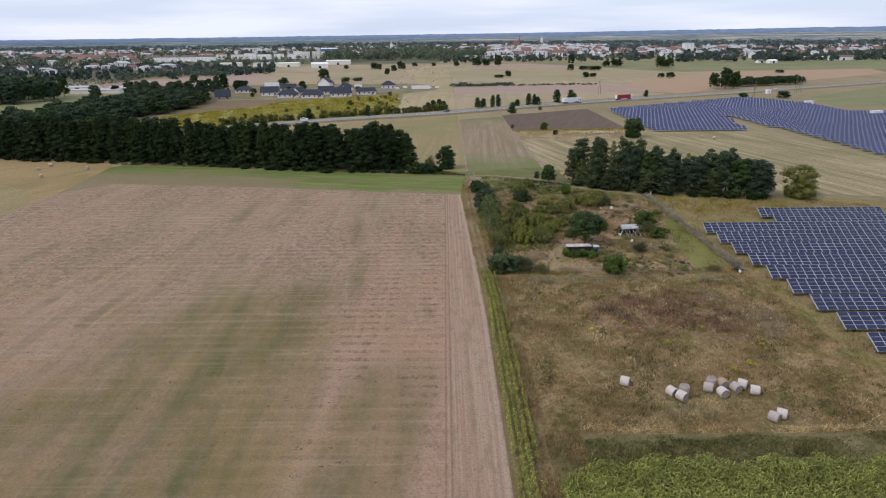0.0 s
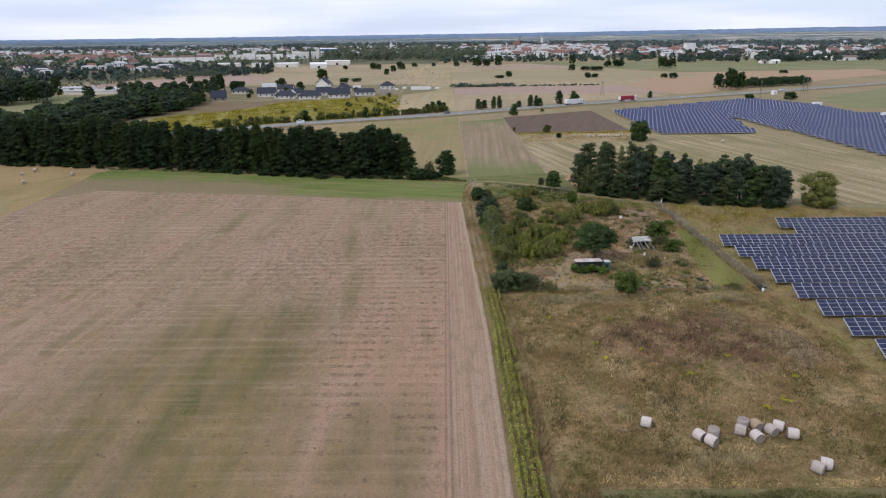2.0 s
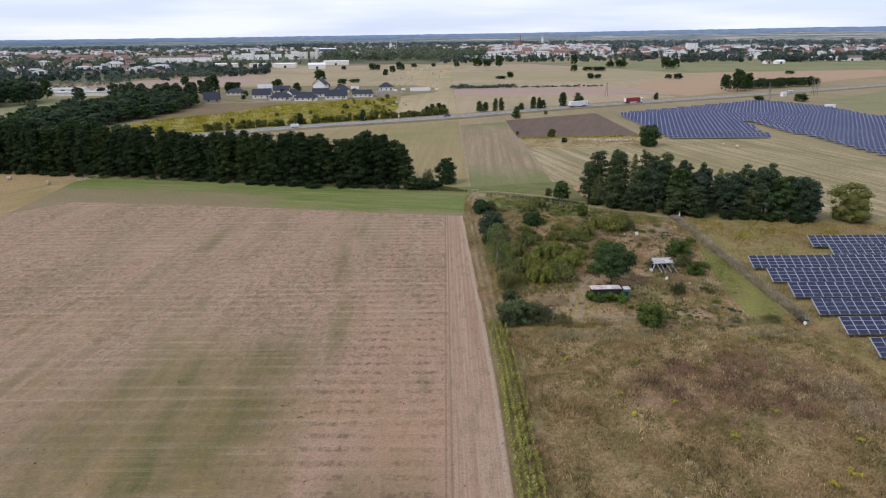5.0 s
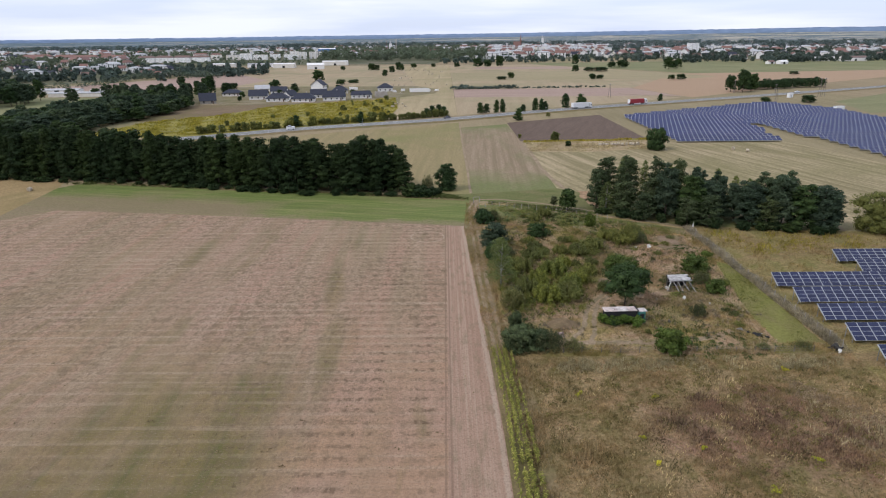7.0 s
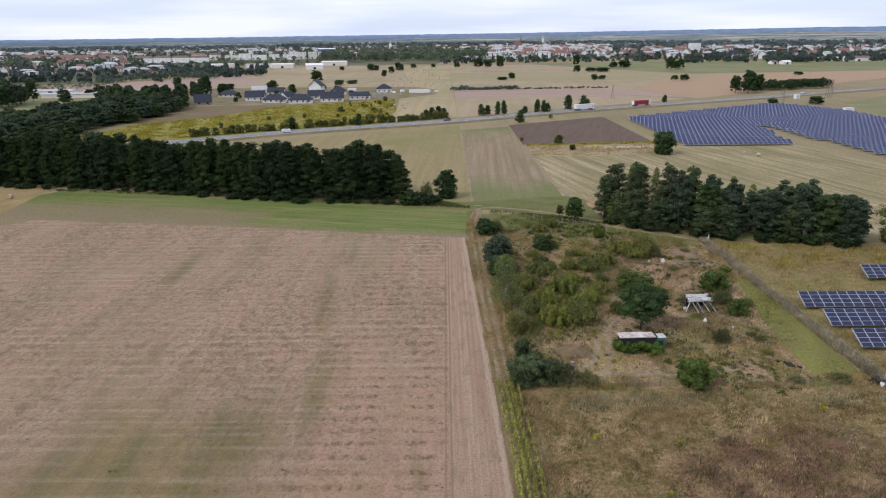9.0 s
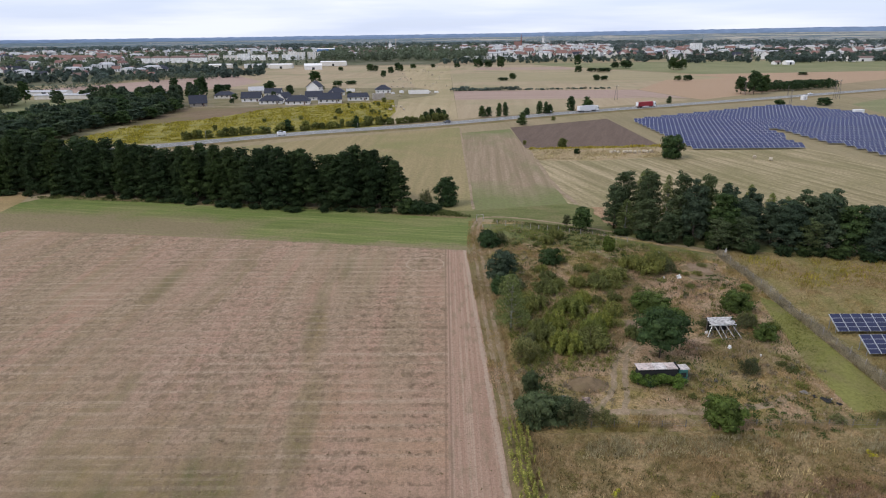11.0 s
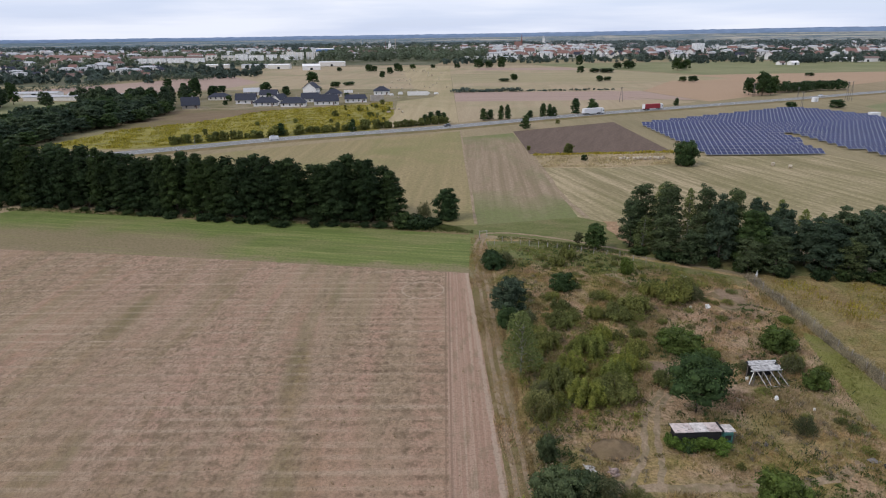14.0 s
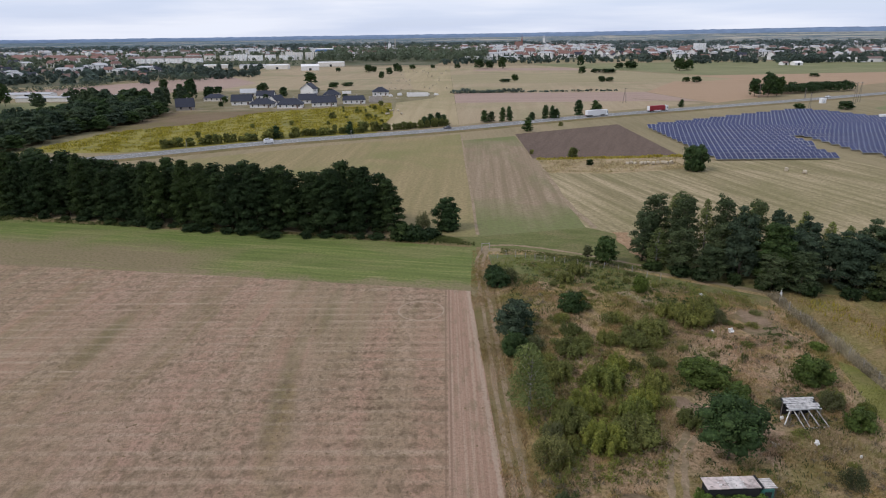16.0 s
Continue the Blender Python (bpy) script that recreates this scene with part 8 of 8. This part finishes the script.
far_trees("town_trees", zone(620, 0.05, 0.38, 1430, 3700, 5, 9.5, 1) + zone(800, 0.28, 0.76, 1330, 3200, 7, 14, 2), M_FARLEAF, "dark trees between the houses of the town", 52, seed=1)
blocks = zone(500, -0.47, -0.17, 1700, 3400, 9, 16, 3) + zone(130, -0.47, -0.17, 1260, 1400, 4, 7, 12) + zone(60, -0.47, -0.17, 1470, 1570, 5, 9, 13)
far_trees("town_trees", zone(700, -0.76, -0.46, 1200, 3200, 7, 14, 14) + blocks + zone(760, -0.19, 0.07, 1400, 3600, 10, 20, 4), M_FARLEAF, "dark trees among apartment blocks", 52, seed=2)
far_trees("far_woods", zone(1300, -0.78, -0.2, 2400, 4200, 12, 22, 5) + zone(1300, -0.25, 0.3, 2900, 4300, 14, 24, 6) + zone(1300, 0.25, 0.78, 2000, 3900, 14, 24, 7), M_FARLEAF2, "far woods behind the town, leaves tinted with blue haze", 40, 0.55, 3)
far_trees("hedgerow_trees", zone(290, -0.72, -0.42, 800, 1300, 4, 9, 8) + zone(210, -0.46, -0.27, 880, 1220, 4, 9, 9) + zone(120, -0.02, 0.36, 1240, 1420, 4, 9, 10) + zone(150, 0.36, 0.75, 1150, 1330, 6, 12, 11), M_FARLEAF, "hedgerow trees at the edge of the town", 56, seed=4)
near_hedge = [(x, y, T.uniform(1.6, 4.5), T.uniform(4, 7)) for x, y in along([(8, 642), (70, 647)], 3.0, 1.2, T)] + [(x, y, T.uniform(0.6, 2.0), T.uniform(2, 5)) for x, y in along([(70, 647), (160, 654)], 3.5, 1.2, T)]
far_trees("field_hedge", near_hedge, M_FARLEAF, "low hedge between two harvested fields", 60, 0.16, 5)
long_hedge = [(x, y, T.uniform(6.5, 9), T.uniform(6, 9)) for x, y in along([(268, 604), (300, 612), (345, 628), (365, 640)], 2.6, 4.0, T)] + [(x, y + 8, T.uniform(6.5, 9), T.uniform(6, 9)) for x, y in along([(268, 604), (300, 612), (345, 628)], 3.0, 4.0, T)]
far_trees("dense_hedge", long_hedge, M_OAK, "dense dark hedge beside the trunk road", 150, 0.15, 6)
lane = [(x, y, T.uniform(5, 8), T.uniform(5, 8)) for x, y in along([(-455, 640), (-397, 674), (-383, 739), (-390, 822)], 6.0, 2.0, T)] + [(x, y, T.uniform(5, 11), T.uniform(6, 10)) for x, y in along([(-404, 843), (-320, 851), (-290, 858)], 4.0, 6.0, T)]
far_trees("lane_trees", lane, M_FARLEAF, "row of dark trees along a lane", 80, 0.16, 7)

mid = make_tree("field_tree", "rounded dark tree standing alone in far fields", "tree", 12, 10, 401, M_OAK, M_BARK, "round", 900, 1.0, "single trees in far fields", 0.04)
MID = [(-112, 1006, 0.95, 1.35), (-104, 1008, 0.75, 0.9), (-78, 860, 0.75, 0.8), (-76, 942, 0.82, 0.95), (-71, 1013, 1.05, 1.1), (-66, 1000, 0.85, 0.9), (-52, 1092, 0.6, 1.1), (54, 1090, 1.25, 1.8), (70, 1088, 1.0, 1.5), (91, 1084, 1.55, 1.5), (79, 797, 0.62, 0.95),
       (170, 766, 0.55, 0.9), (181, 773, 0.42, 1.0), (257, 753, 0.45, 0.9), (265, 745, 0.55, 1.1), (330, 972, 1.5, 1.8), (352, 997, 1.25, 1.3), (340, 980, 1.0, 1.2), (277, 1030, 1.0, 2.2), (262, 1035, 0.8, 1.4), (183, 925, 0.8, 1.1), (224, 1132, 1.5, 1.25), (259, 582, 1.62, 1.25), (252, 590, 1.2, 1.1), (270, 590, 1.3, 1.1),
       (434, 824, 0.33, 1.2), (-149, 778, 1.1, 1.5), (-113, 718, 0.5, 1.2), (-103, 746, 0.32, 1.4), (-160, 1030, 0.55, 0.9), (231, 486, 0.42, 0.8), (266, 493, 0.46, 1.05), (20, 1100, 0.6, 1.1), (-20, 1110, 0.5, 0.9), (-170, 668, 0.8, 0.9), (-200, 610, 0.9, 1.0), (-212, 640, 0.7, 0.9), (-211, 601, 1.5, 1.0), (-216, 556, 1.0, 0.9), (-222, 600, 0.7, 0.8), (-318, 606, 0.6, 1.0), (-285, 716, 0.9, 1.0),
       (-180, 690, 0.5, 0.8), (-250, 690, 0.9, 0.8), (-262, 700, 0.6, 0.8), (220, 934, 0.5, 2.4), (204, 936, 0.5, 1.5), (-298, 614, 0.5, 0.7), (-175, 575, 0.45, 0.5), (-146, 588, 0.5, 0.5), (-165, 604, 0.4, 0.5), (-104, 646, 0.45, 0.6), (-84, 604, 0.35, 0.5), (-140, 622, 0.5, 0.7), (-205, 575, 0.6, 0.7), (-78, 590, 0.3, 0.4), (-168, 545, 0.35, 0.4), (-210, 660, 0.6, 0.9), (-150, 660, 0.5, 0.8), (-122, 668, 0.4, 1.0), (67, 782, 0.3, 1.4)]
spread([mid], MID, 41)


# ---------------------------------------------------------------- distance
def ridge(name, r, a0, a1, heights, material, label, depth=60):
    """A low wooded rise on the horizon: an uneven bank with depth."""
    rng = np.random.default_rng(int(r))
    K = 420
    V, F = [], []
    for i in range(K + 1):
        f = i / K
        a = radians(a0 + (a1 - a0) * f)
        h = np.interp(f, np.linspace(0, 1, len(heights)), heights) + rng.uniform(-1.5, 1.5)
        for q, z in ((r - depth, 0.0), (r - depth * 0.6, h * 0.8), (r, h), (r + depth, 0.0)):
            V.append((q * math.sin(a), q * math.cos(a), z))
    for i in range(K):
        for j in range(3):
            k = i * 4 + j
            F.append((k, k + 4, k + 5, k + 1))
    tagged(new(name, mesh_of(name, V, F, material, True)), label, "backdrop", kind="structure")


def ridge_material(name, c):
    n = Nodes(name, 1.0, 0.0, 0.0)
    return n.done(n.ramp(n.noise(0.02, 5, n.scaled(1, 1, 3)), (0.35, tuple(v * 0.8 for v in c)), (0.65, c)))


# the blue of distance haze is painted into the ridge's colour
M_RIDGE = ridge_material("haze_blue_forest", (0.185, 0.250, 0.36))
ridge("backdrop_far_ridge", 4780, -60, 60, [50, 52, 54, 56, 60, 64, 68, 72, 78, 84, 82, 80, 80], M_RIDGE, "wooded ridge on the horizon, tinted blue with haze")


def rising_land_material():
    n = Nodes("hazed_rising_fields", 1.0, 0.0, 0.0)
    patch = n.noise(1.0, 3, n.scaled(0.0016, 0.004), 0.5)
    # the woods are blue-grey because haze is mixed into their colour
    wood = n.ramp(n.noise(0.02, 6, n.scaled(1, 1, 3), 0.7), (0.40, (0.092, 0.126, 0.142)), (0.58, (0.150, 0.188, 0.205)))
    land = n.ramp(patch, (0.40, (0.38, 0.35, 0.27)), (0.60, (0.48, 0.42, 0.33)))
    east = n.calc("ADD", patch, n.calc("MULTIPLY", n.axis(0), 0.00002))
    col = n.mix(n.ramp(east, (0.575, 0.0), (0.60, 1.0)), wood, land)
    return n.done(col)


def rising_land():
    """Ground that climbs gently to the horizon behind the town."""
    K, N = 120, 8
    V, F = [], []
    H = [34, 35, 36, 37, 38, 40, 42, 46, 52, 56, 56, 54, 54]
    for i in range(K + 1):
        a = radians(-60 + 120 * i / K)
        h = float(np.interp(i / K, np.linspace(0, 1, len(H)), H))
        for j in range(N + 1):
            r = 3650 + 1000 * j / N
            V.append((r * math.sin(a), r * math.cos(a), h * (j / N) ** 1.3 - 0.3))
    for i in range(K):
        for j in range(N):
            k = i * (N + 1) + j
            F.append((k, k + N + 1, k + N + 2, k + 1))
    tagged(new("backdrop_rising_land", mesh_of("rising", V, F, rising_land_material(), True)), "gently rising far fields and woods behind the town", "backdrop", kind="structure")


rising_land()
